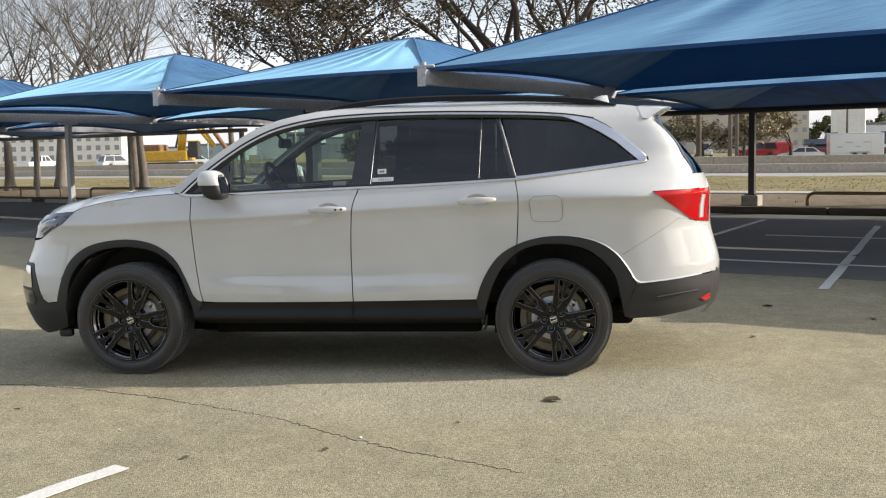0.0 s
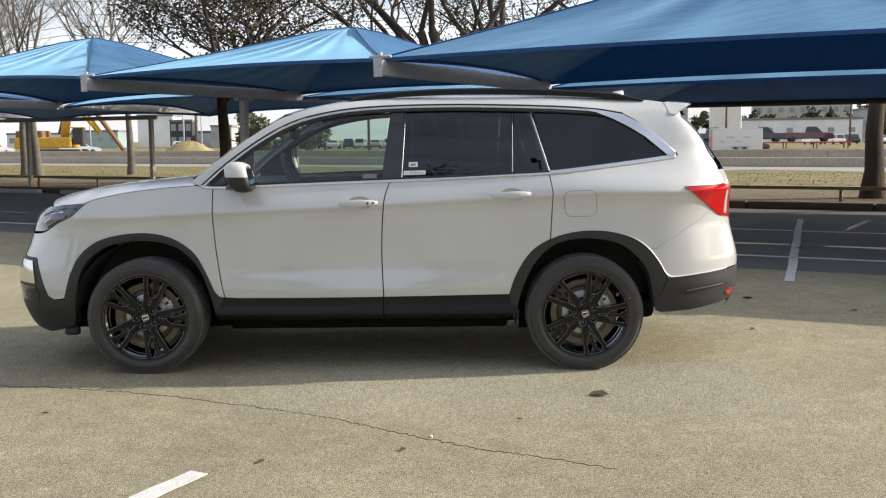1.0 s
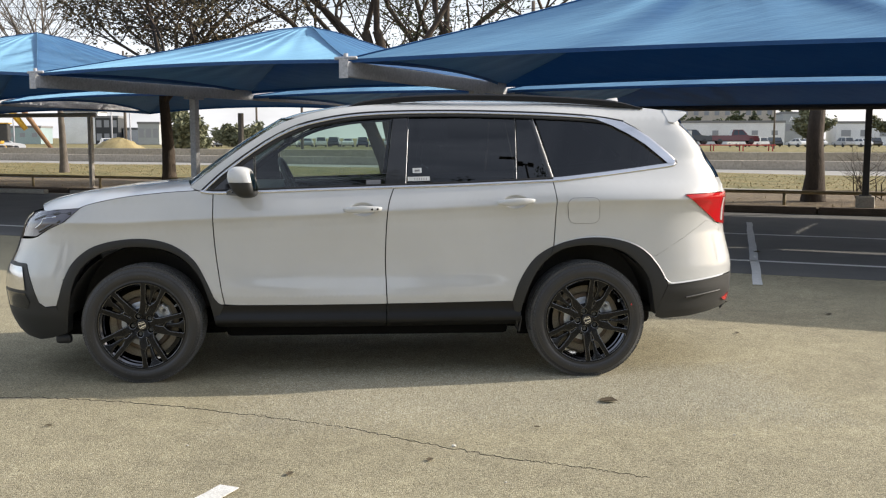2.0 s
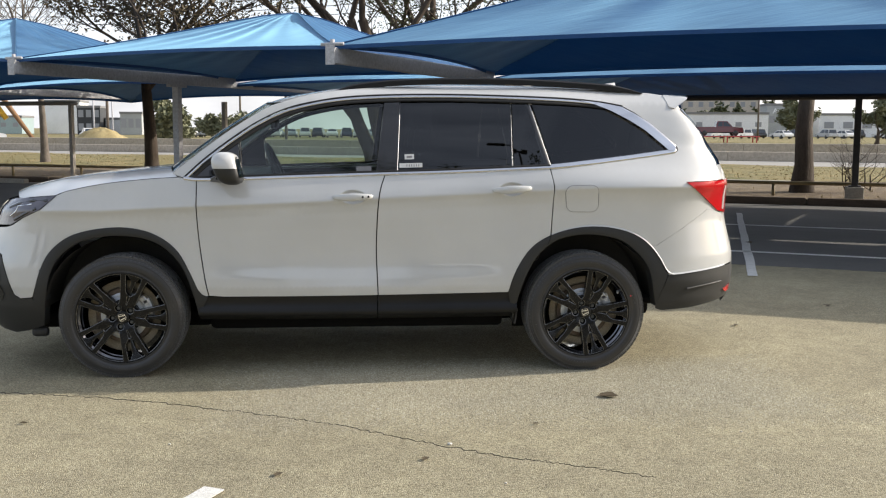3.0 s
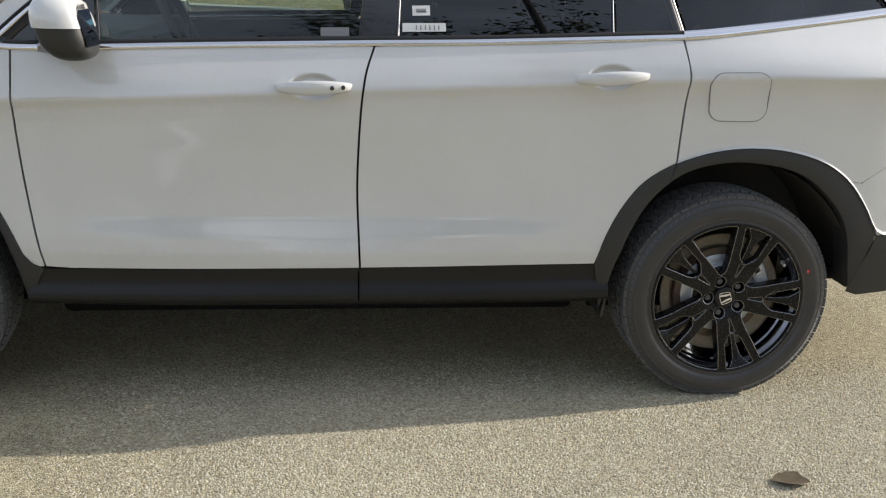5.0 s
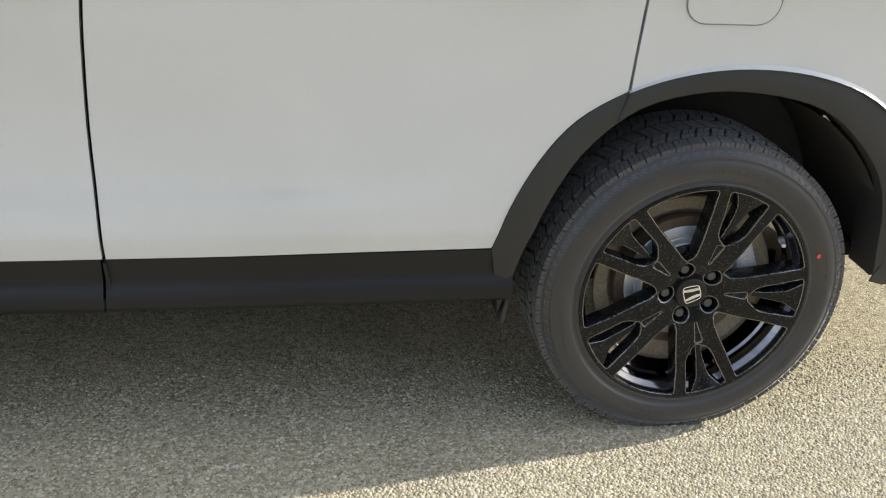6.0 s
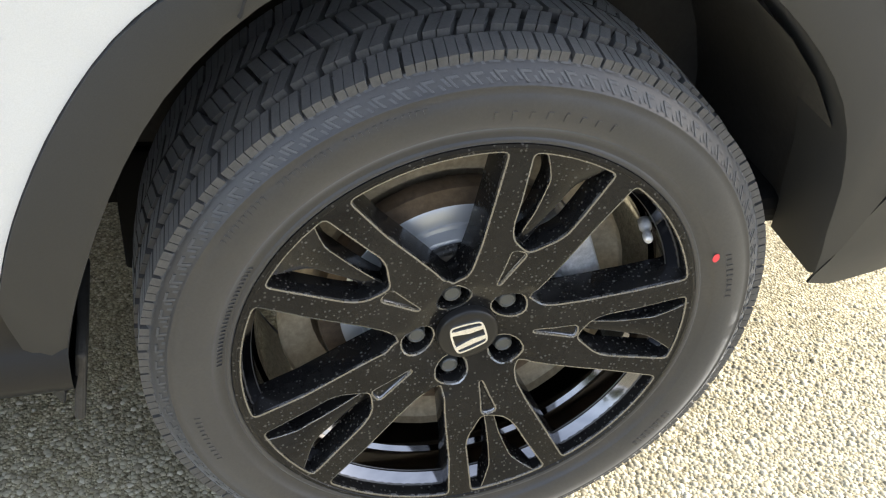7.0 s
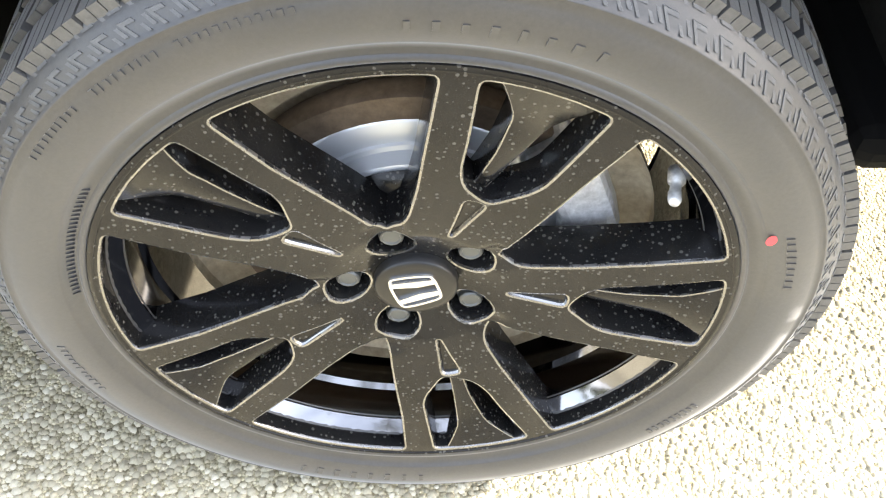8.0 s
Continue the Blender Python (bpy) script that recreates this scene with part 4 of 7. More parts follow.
far_car(33.0, 117.3, -8, navy, "pickup", 0.77, "dark blue pickup on a car carrier")
far_car(38.8, 116.5, -8, black, "pickup", 0.77, "black pickup on a car carrier")
far_car(44.3, 115.6, -8, maroon, "pickup", 0.77, "maroon pickup on a car carrier")
far_car(32.6, 117.4, -8, maroon, "sedan", -0.31, "maroon car on a car carrier's lower deck")
far_car(37.6, 116.6, -8, maroon, "suv", -0.31, "maroon car on a car carrier's lower deck")

far_car(25.6, 99.0, 172, white, "sedan", -0.45, "white saloon parked behind the road barrier")
far_car(22.4, 104.0, 168, red, "suv", -0.1, "red car parked behind the road barrier")
trailer = thing("box_trailer", "white enclosed box trailer parked behind the road barrier", "trailer", "", pose(31.2, 100.0, -0.35, 0, 0, -6))
part("box", box_bm(5.1, 2.3, 2.35, (0, 0, 1.50), 0.05), white, trailer)
part("corner_trim", box_bm(5.14, 2.34, 0.07, (0, 0, 2.62), 0.02), silver, trailer)
part("lower_rail", box_bm(5.14, 2.34, 0.10, (0, 0, 0.40), 0.02), silver, trailer)
for px in (-0.2, 0.75):
    part("mudguard", box_bm(0.86, 0.20, 0.10, (px, -1.22, 0.78), 0.03), silver, trailer)
    v, f = lathe_mesh([(0.0, -0.10), (0.31, -0.10), (0.35, -0.06), (0.35, 0.06), (0.31, 0.10), (0.0, 0.10)], 16)
    mesh_object("wheel", v, f, RUBBER, trailer, True).location = (px, -1.20, 0.35)
part("side_door", box_bm(0.80, 0.03, 1.75, (1.75, -1.155, 1.42), 0.01), white, trailer)
for k in range(4):
    part("marking_bar", box_bm(0.5 + 0.2 * (k % 2), 0.012, 0.10, (-1.6 + 0.85 * k, -1.156, 1.30 + 0.45 * (k % 2))), silver, trailer)
for k in range(6):
    tree("far_oak", (61.0 + 9.0 * k, 243.0 + (k * 5 % 3) * 3.0), 9.0 + 1.0 * (k * 3 % 4), 0.6, 140 + k, "dark green oak behind the low white workshop", BARK, LEAF_GREEN, 2600, 1.1, 0.2, 0.50, levels=3, clear=0.1, dense=1)

# ---- excavator in the far yard ----
YELLOW = grained("machine_yellow", (0.52, 0.30, 0.02), (0.66, 0.40, 0.04), 1.0, 0.5, bump_s=0.1, dist=0.01)
RUSTBROWN = grained("rusty_brown_steel", (0.16, 0.085, 0.04), (0.28, 0.16, 0.08), 1.0, 0.8)
ex = thing("excavator", "yellow tracked excavator with raised boom", "excavator", "", pose(-31.5, 78.0, 0.0, 0, 0, 4))
for s in (-1, 1):
    part("track", box_bm(4.4, 0.6, 0.9, (0, s * 1.2, 0.45), 0.25), STEELDARK, ex)
part("house", box_bm(4.6, 2.6, 0.9, (-0.9, 0, 1.45), 0.12), YELLOW, ex)
part("engine_cover", box_bm(2.2, 2.4, 0.7, (-2.0, 0, 2.1), 0.15), RUSTBROWN, ex)
part("cab", box_bm(0.9, 0.9, 1.35, (1.9, -0.7, 1.95), 0.10), STEELDARK, ex)
part("cab_roof", box_bm(1.05, 1.0, 0.10, (1.9, -0.7, 2.67), 0.03), YELLOW, ex)
tube("boom", [(0.5, 0.2, 1.8), (0.7, 0.2, 3.8), (1.7, 0.2, 4.5), (3.4, 0.2, 2.2)], [0.34, 0.42, 0.36, 0.22], YELLOW, ex, 6)
tube("stick", [(2.5, 0.3, 4.9), (3.0, 0.2, 4.1), (5.5, 0.2, 0.4)], [0.24, 0.22, 0.16], RUSTBROWN, ex, 6)
part("bucket", box_bm(0.9, 1.0, 0.8, (1.3, 0.2, 0.5), 0.15), YELLOW, ex)
part("ram", box_bm(0.16, 0.16, 1.9, (0.2, 0.4, 3.1), 0.03, Matrix.Rotation(radians(15), 4, "Y")), STEELDARK, ex)


def dirt_pile(x, y, r, h, seed):
    rng = random.Random(seed)
    verts, faces = [], []
    n, m = 24, 7
    for j in range(m + 1):
        for i in range(n):
            a = 2 * math.pi * i / n
            k = j / m
            rr = r * (1 - k) * (1 + 0.18 * noise.noise(Vector((math.cos(a) * 2, math.sin(a) * 2, k * 3 + seed))))
            verts.append((x + rr * math.cos(a) * 1.5, y + rr * math.sin(a), h * math.sin(k * math.pi / 2) * (1 + 0.1 * rng.uniform(-1, 1)) - 0.05))
    for j in range(m):
        for i in range(n):
            i2 = (i + 1) % n
            faces.append((j * n + i, j * n + i2, (j + 1) * n + i2, (j + 1) * n + i))
    return tagged(mesh_object("dirt_pile", verts, faces, STRAW, None, True), "heap of pale dirt and straw in the far yard", "dirt pile")


dirt_pile(-20.2, 76.0, 2.0, 1.5, 3)


# ---- behind the camera: what the car's glass and paint mirror, plus an unseen light-blocking row ----
# unseen oak row, added to dim the low sky that lights under the car
for k in range(11):
    tree("oak_tree", (-27 + 5.4 * k + (k * 7 % 3) * 0.8, -21 - (k * 5 % 4) * 1.3), 6.6 + (k * 3 % 4) * 0.7, 0.36, 60 + k, "unseen evergreen oak added behind the camera to cut low sky light", BARK, LEAF_GREEN, 3200, 1.0, 0.16, 0.20, levels=3, clear=0.12, dense=1)
lamp = thing("lot_lamp", "tall dark lamp post with two heads on the lot", "lamp post")
tube("shaft", [(2.8, -10.0, 0), (2.8, -10.0, 10.9)], [0.10, 0.06], STEELDARK, lamp)
part("base", box_bm(0.34, 0.34, 0.5, (2.8, -10.0, 0.25), 0.04), CONCRETE, lamp)
part("crossarm", box_bm(0.5, 0.07, 0.07, (2.8, -10.0, 10.9)), STEELDARK, lamp)
for s in (-1, 1):
    part("lamp_head", box_bm(0.34, 0.30, 0.09, (2.8 + s * 0.30, -10.0, 10.92), 0.03), STEELDARK, lamp)
tree("oak_tree", (0.8, -15.0), 12.0, 0.45, 71, "dark oak at the open side of the lot", BARK, LEAF_GREEN, 6000, 0.7, 0.34, 0.10)
tree("oak_tree", (9.0, -22.0), 11.0, 0.45, 73, "dark oak at the open side of the lot", BARK, LEAF_GREEN, 6000, 0.7, 0.34, 0.10)
for k in range(9):
    tree("far_oak", (-34.0 + 8.5 * k, -40.0 - 3.0 * (k % 3)), 6.0 + 1.2 * (k % 2), 0.4, 90 + k, "dull green oak along the far edge of the lot", BARK, LEAF_GREEN, 3500, 0.95, 0.26, 0.24, levels=3)
# ---- the car: x from nose to tail, y across, z up; its left side faces the camera ----
INSET = ([0.15, 0.33, 0.42, 0.49, 0.545, 0.60, 0.75, 0.90, 1.00, 1.05, 1.073, 1.082, 1.12, 1.20, 1.25, 1.30, 1.35, 1.42, 1.50, 1.60, 1.66, 1.71, 1.74, 1.76, 1.775, 1.785],
         [0.12, 0.050, 0.022, 0.016, 0.005, 0.006, 0.013, 0.017, 0.015, 0.007, -0.003, -0.002, 0.014, 0.055, 0.0720, 0.0895, 0.1080, 0.1355, 0.168, 0.2125, 0.247, 0.295, 0.340, 0.390, 0.450, 0.52])
INW_Z, INW = smooth_table(*INSET, 0.15, 1.80, 0.007)
GLASS_Z, GLASS_IN = smooth_table(*INSET, 0.15, 1.80, 0.03)
NOSE_Z, NOSE = smooth_table([0.2, 0.28, 0.40, 0.55, 0.68, 0.81, 0.93, 1.0, 1.08, 1.2, 1.8], [-2.28, -2.38, -2.43, -2.45, -2.43, -2.36, -2.32, -2.29, -2.20, -2.0, -1.9], 0.15, 1.85, 0.05)
TAIL_Z, TAIL = smooth_table([0.2, 0.34, 0.42, 0.52, 0.61, 0.70, 0.82, 0.93, 1.04, 1.16, 1.23, 1.31, 1.40, 1.51, 1.62, 1.72, 1.8], [2.40, 2.47, 2.53, 2.55, 2.55, 2.55, 2.515, 2.485, 2.485, 2.485, 2.455, 2.41, 2.335, 2.22, 2.12, 2.10, 2.08], 0.15, 1.85, 0.04)
FULL = 0.992


def full_width(x, z):
    lean = smoothstep(0.78, 1.0, z) * (1 - smoothstep(1.22, 1.45, z))
    zz = z - 0.045 * max(-1.5, min(1.5, x)) * lean
    soft = smoothstep(1.17, 1.23, zz) * (1 - smoothstep(1.60, 1.66, zz))
    w = FULL - (1 - soft) * float(np.interp(zz, INW_Z, INW)) - soft * float(np.interp(zz, GLASS_Z, GLASS_IN))
    w -= (0.046 - 0.024 * smoothstep(0.2, 0.9, x) + 0.004 * smoothstep(1.45, 1.85, x)) * smoothstep(0.3, 1.30, abs(x)) * (1 - smoothstep(1.0, 1.2, z))
    w -= 0.012 * (1 - smoothstep(0.0, 0.75, abs(x))) * smoothstep(0.5, 0.62, z) * (1 - smoothstep(0.75, 1.0, z))
    w -= 0.085 * smoothstep(1.05, 2.0, x) * smoothstep(1.14, 1.36, z)     # the cabin narrows towards the tail
    w -= 0.009 * (1 - smoothstep(0.60, 0.98, abs(x))) * smoothstep(0.585, 0.68, z) * (1 - smoothstep(0.70, 1.02, z))     # the doors draw in above the sill
    for hx, hz in ((-0.027, 1.090), (0.935, 1.134)):   # finger scoops above the door handles
        q = math.hypot((x - hx) / 0.085, (z - hz) / 0.044)
        if q < 1:
            w -= 0.026 * (1 - smoothstep(0.55, 1.0, q))
    return w


def rear_power(z):
    """How square the tail's corner is: rounder at the bumper, squarer at the glass."""
    return 3.0 + 1.8 * smoothstep(1.12, 1.50, z) + 5.0 * smoothstep(1.38, 1.60, z)


def side_y(x, z):
    """Half the body's width at a place of its side view."""
    w = full_width(x, z)
    if x < -1.55:
        t = min(0.9999, (-1.55 - x) / (-1.55 - float(np.interp(z, NOSE_Z, NOSE))))
        w *= (1 - t ** 2.7) ** (1 / 2.7)
    elif x > 1.55:
        t = min(0.9999, (x - 1.55) / (float(np.interp(z, TAIL_Z, TAIL)) - 1.55))
        k = rear_power(z)
        w *= (1 - t ** k) ** (1 / k)
    return w


def end_x(y, z, rear):
    """Where nose or tail stands at half width y."""
    w = full_width(1.9 if rear else -1.9, z)
    e = float(np.interp(z, TAIL_Z, TAIL)) if rear else float(np.interp(z, NOSE_Z, NOSE))
    k = rear_power(z) if rear else 2.7
    s = max(0.0, 1 - (min(abs(y), w * 0.9999) / w) ** k) ** (1 / k)
    return 1.55 + (e - 1.55) * s if rear else -1.55 + (e + 1.55) * s


def within(p, loop):
    inside = False
    j = len(loop) - 1
    for i in range(len(loop)):
        if (loop[i][1] > p[1]) != (loop[j][1] > p[1]) and p[0] < (loop[j][0] - loop[i][0]) * (p[1] - loop[i][1]) / (loop[j][1] - loop[i][1]) + loop[i][0]:
            inside = not inside
        j = i
    return inside


def crease_z(x):
    """Height of the shoulder crease along the side."""
    return 1.0775 + 0.045 * max(-1.5, min(1.5, x))


def fill(outline, step, dense=(), rows=()):
    """A triangle mesh inside a 2D outline; rows are heights over the crease that get a line of points of their own."""
    edge = []
    for a, b in zip(outline, outline[1:] + outline[:1]):
        d = math.hypot(b[0] - a[0], b[1] - a[1])
        for k in range(max(1, round(d / (step * 0.8)))):
            s = k / max(1, round(d / (step * 0.8)))
            edge.append((a[0] + (b[0] - a[0]) * s, a[1] + (b[1] - a[1]) * s))
    n = len(edge)
    xs, zs = [p[0] for p in edge], [p[1] for p in edge]
    ex, ez = np.array(xs), np.array(zs)
    pts = [Vector(p) for p in edge]
    x = min(xs) + step * 0.5
    row = 0
    while x < max(xs):
        z = min(zs) + step * (0.5 if row % 2 else 0.0)
        while z < max(zs):
            near_row = rows and rows[0] - 0.5 * step < z - crease_z(x) < rows[-1] + 0.5 * step
            if not near_row and np.min((ex - x) ** 2 + (ez - z) ** 2) > (0.55 * step) ** 2 and not any(math.hypot((x - cx) / rx, (z - cz) / rz) < 1.04 for cx, cz, rx, rz in dense):
                inside = False
                j = n - 1
                for i in range(n):
                    if (ez[i] > z) != (ez[j] > z) and x < (ex[j] - ex[i]) * (z - ez[i]) / (ez[j] - ez[i]) + ex[i]:
                        inside = not inside
                    j = i
                if inside:
                    pts.append(Vector((x, z)))
            z += step
        x += step * 0.87
        row += 1
    for r in rows:
        for x in np.arange(min(xs) + 0.008, max(xs), 0.016):
            z = crease_z(x) + r
            if np.min((ex - x) ** 2 + (ez - z) ** 2) > 0.006 ** 2 and within((x, z), edge) and not any(math.hypot((x - cx) / rx, (z - cz) / rz) < 1.04 for cx, cz, rx, rz in dense):
                pts.append(Vector((x, z)))
    for cx, cz, rx, rz in dense:
        for ring in range(1, 15):
            q, m = ring / 14, max(6, 5 * ring)
            pts += [Vector((cx + rx * q * math.cos(2 * math.pi * (k + 0.5 * (ring % 2)) / m), cz + rz * q * math.sin(2 * math.pi * (k + 0.5 * (ring % 2)) / m))) for k in range(m)]
        pts.append(Vector((cx, cz)))
    vs, _, fs, *_ = geometry.delaunay_2d_cdt(pts, [(i, (i + 1) % n) for i in range(n)], [], 1, 1e-5)
    return [(v.x, v.y) for v in vs], [tuple(f) for f in fs], n


def panel(name, outline, mat, parent, side=-1, step=0.035, out=0.0, lip=0.02, label="", depth=None, dense=(), rows=()):
    """A body panel over an outline in the side view, laid on the body's skin, its rim turned inwards."""
    flat, tris, _ = fill(outline, step, dense, rows)
    verts, faces = [], []
    for x, z in flat:
        verts.append((x, side * ((depth(x, z) if depth else side_y(x, z)) + out), z))
    area = sum((flat[b][0] - flat[a][0]) * (flat[c][1] - flat[a][1]) - (flat[c][0] - flat[a][0]) * (flat[b][1] - flat[a][1]) for a, b, c in tris)
    flip = (area > 0) != (side < 0)
    faces = [f[::-1] if flip else f for f in tris]
    if lip:
        count = {}
        for f in faces:
            for a, b in ((f[0], f[1]), (f[1], f[2]), (f[2], f[0])):
                count[(a, b)] = 1
        rim = [e for e in count if (e[1], e[0]) not in count]
        inner = {}
        for a, b in rim:
            for k in (a, b):
                if k not in inner:
                    inner[k] = len(verts)
                    x, y, z = verts[k]
                    verts.append((x, y - side * lip, z))
        faces += [(b, a, inner[a], inner[b]) for a, b in rim]
    ob = mesh_object(name, verts, faces, mat, parent, True, label)
    if lip:
        ob.data.set_sharp_from_angle(angle=radians(40))
    if mat in (PAINT, GLASS_CLEAR, GLASS_DARK):      # the skin's own normals, so that reflections run clean
        skin = depth or side_y
        if mat != PAINT:                             # a pane is bent evenly: a smooth bowl through its points
            a = np.array([(1, x, z, x * x, x * z, z * z) for x, z in flat])
            k = np.linalg.lstsq(a, np.array([skin(x, z) for x, z in flat]), rcond=None)[0]
            skin = lambda x, z: float(k @ (1, x, z, x * x, x * z, z * z))
        e, outward = 0.003, []
        for x, z in flat:
            n = Vector((-(skin(x + e, z) - skin(x - e, z)) / (2 * e), side, -(skin(x, z + e) - skin(x, z - e)) / (2 * e)))
            outward.append(n.normalized())
        me, loops = ob.data, []
        for p in me.polygons:
            top = p.index < len(tris)
            loops += [outward[v] if top else p.normal for v in p.vertices]
        me.normals_split_custom_set(loops)
    return ob


def ribbon(name, line, width, mat, parent, side=-1, out=0.006, deep=0.02, label="", base=None, closed=False):
    """A thin strip of trim that follows a line of the side view on the body's skin."""
    verts, faces = [], []
    n = len(line)
    for i, (x, z) in enumerate(line):
        if closed:
            a, b = line[(i - 1) % n], line[(i + 1) % n]
        else:
            a, b = line[max(0, i - 1)], line[min(n - 1, i + 1)]
        d = math.hypot(b[0] - a[0], b[1] - a[1]) or 1.0
        nx, nz = -(b[1] - a[1]) / d, (b[0] - a[0]) / d
        for s, o in ((-1, -deep), (-1, out * 0.6), (0, out), (1, out * 0.6), (1, -deep)):
            px, pz = x + nx * s * width / 2, z + nz * s * width / 2
            verts.append((px, side * ((base(px, pz) if base else side_y(px, pz)) + o), pz))
    for i in range(n if closed else n - 1):
        j = (i + 1) % n
        for k in range(4):
            q = (i * 5 + k, i * 5 + k + 1, j * 5 + k + 1, j * 5 + k)
            faces.append(q if side > 0 else q[::-1])
    return mesh_object(name, verts, faces, mat, parent, True, label)


def band(name, outer, inner, profile, mat, parent, side=-1, label="", taper=None):
    """A moulding between two lines of the side view; profile gives (share of the way in, height over the skin)."""
    n = 40
    def along(line):
        p = np.array(line)
        d = np.r_[0, np.cumsum(np.hypot(*np.diff(p, axis=0).T))]
        s = np.linspace(0, d[-1], n)
        return np.stack([np.interp(s, d, p[:, 0]), np.interp(s, d, p[:, 1])], 1)
    a, b = along(outer), along(inner)
    verts, faces = [], []
    m = len(profile)
    for i in range(n):
        for t, o in profile:
            x, z = a[i] + (b[i] - a[i]) * min(t, 1.0)
            verts.append((x, side * (side_y(x, z) + o), z))
    for i in range(n - 1):
        for k in range(m - 1):
            q = (i * m + k, i * m + k + 1, (i + 1) * m + k + 1, (i + 1) * m + k)
            faces.append(q if side < 0 else q[::-1])
    ob = mesh_object(name, verts, faces, mat, parent, True, label)
    ob.data.set_sharp_from_angle(angle=radians(50))
    return ob


FLAPGAP, *_ = material("grey_flap_gap", (0.20, 0.20, 0.20), 0.7)
car = thing("suv", "white family SUV with black wheels and dark rear glass", "car")

# lines of the side view
ARCH_F_OUT = curve_through([(-1.94, 0.485), (-1.92, 0.56), (-1.89, 0.65), (-1.83, 0.76), (-1.72, 0.85), (-1.58, 0.895), (-1.41, 0.91), (-1.27, 0.89), (-1.16, 0.84), (-1.07, 0.76), (-1.00, 0.63), (-0.95, 0.52), (-0.90, 0.487)], 4)
ARCH_F_IN = curve_through([(-1.885, 0.31), (-1.86, 0.46), (-1.83, 0.62), (-1.77, 0.73), (-1.66, 0.815), (-1.53, 0.85), (-1.41, 0.858), (-1.27, 0.84), (-1.16, 0.79), (-1.07, 0.70), (-1.015, 0.59), (-0.975, 0.45), (-0.96, 0.36)], 4)
ARCH_R_OUT = curve_through([(0.912, 0.503), (0.943, 0.60), (0.998, 0.705), (1.07, 0.790), (1.175, 0.851), (1.29, 0.888), (1.42, 0.905), (1.565, 0.896), (1.705, 0.856), (1.803, 0.790), (1.877, 0.697), (1.930, 0.600)], 4)
ARCH_R_IN = curve_through([(0.948, 0.318), (0.970, 0.44), (1.002, 0.55), (1.046, 0.65), (1.10, 0.730), (1.185, 0.803), (1.28, 0.84), (1.42, 0.855), (1.60, 0.825), (1.71, 0.755), (1.80, 0.645), (1.835, 0.50), (1.855, 0.40)], 4)
ARCH_R_OUT = [(x + 0.008 * (1 - smoothstep(1.0, 1.4, x)), z) for x, z in ARCH_R_OUT]
ARCH_R_IN = [(x + 0.008 * (1 - smoothstep(1.0, 1.4, x)), z) for x, z in ARCH_R_IN]
SHUT_F = curve_through([(-0.955, 1.185), (-0.955, 1.10), (-0.955, 0.95), (-0.94, 0.78), (-0.915, 0.60), (-0.895, 0.495)], 4)
SHUT_M = curve_through([(0.165, 1.215), (0.135, 1.12), (0.12, 0.98), (0.112, 0.77), (0.118, 0.59), (0.122, 0.495)], 4)
SHUT_R = curve_through([(1.178, 1.255), (1.195, 1.15), (1.192, 1.01), (1.183, 0.852)], 4)
BELT = curve_through([(-1.03, 1.195), (-0.95, 1.185), (-0.70, 1.190), (-0.34, 1.203), (0.15, 1.218), (0.56, 1.230), (1.18, 1.257)], 5)
FRAME_TOP = curve_through([(-1.03, 1.205), (-0.91, 1.315), (-0.76, 1.43), (-0.61, 1.53), (-0.46, 1.605), (-0.31, 1.65), (-0.09, 1.688), (0.20, 1.706), (0.57, 1.711), (0.93, 1.704), (1.30, 1.690), (1.52, 1.672), (1.68, 1.645)], 5)
QUARTER_REAR = [(1.68, 1.645), (1.76, 1.602), (1.86, 1.527), (1.962, 1.443), (2.018, 1.39), (2.023, 1.37), (2.008, 1.357)]
QUARTER_LOW = curve_through([(2.008, 1.357), (1.95, 1.346), (1.64, 1.308), (1.30, 1.268), (1.18, 1.257)], 5)


GAP = 0.0035
CREASE_ROWS = (-0.022, -0.014, -0.008, -0.003, 0.0025, 0.007, 0.013, 0.021)


def shifted(line, dx):
    return [(x + dx, z) for x, z in line]


def bound(zs, y, rear):
    return [(end_x(y, z, rear), z) for z in zs]


def glass_half(z):
    """Half the width of the rear glass."""
    return float(np.interp(z, [1.275, 1.37, 1.50, 1.63], [0.78, 0.815, 0.885, 0.955])) * full_width(1.9, z)


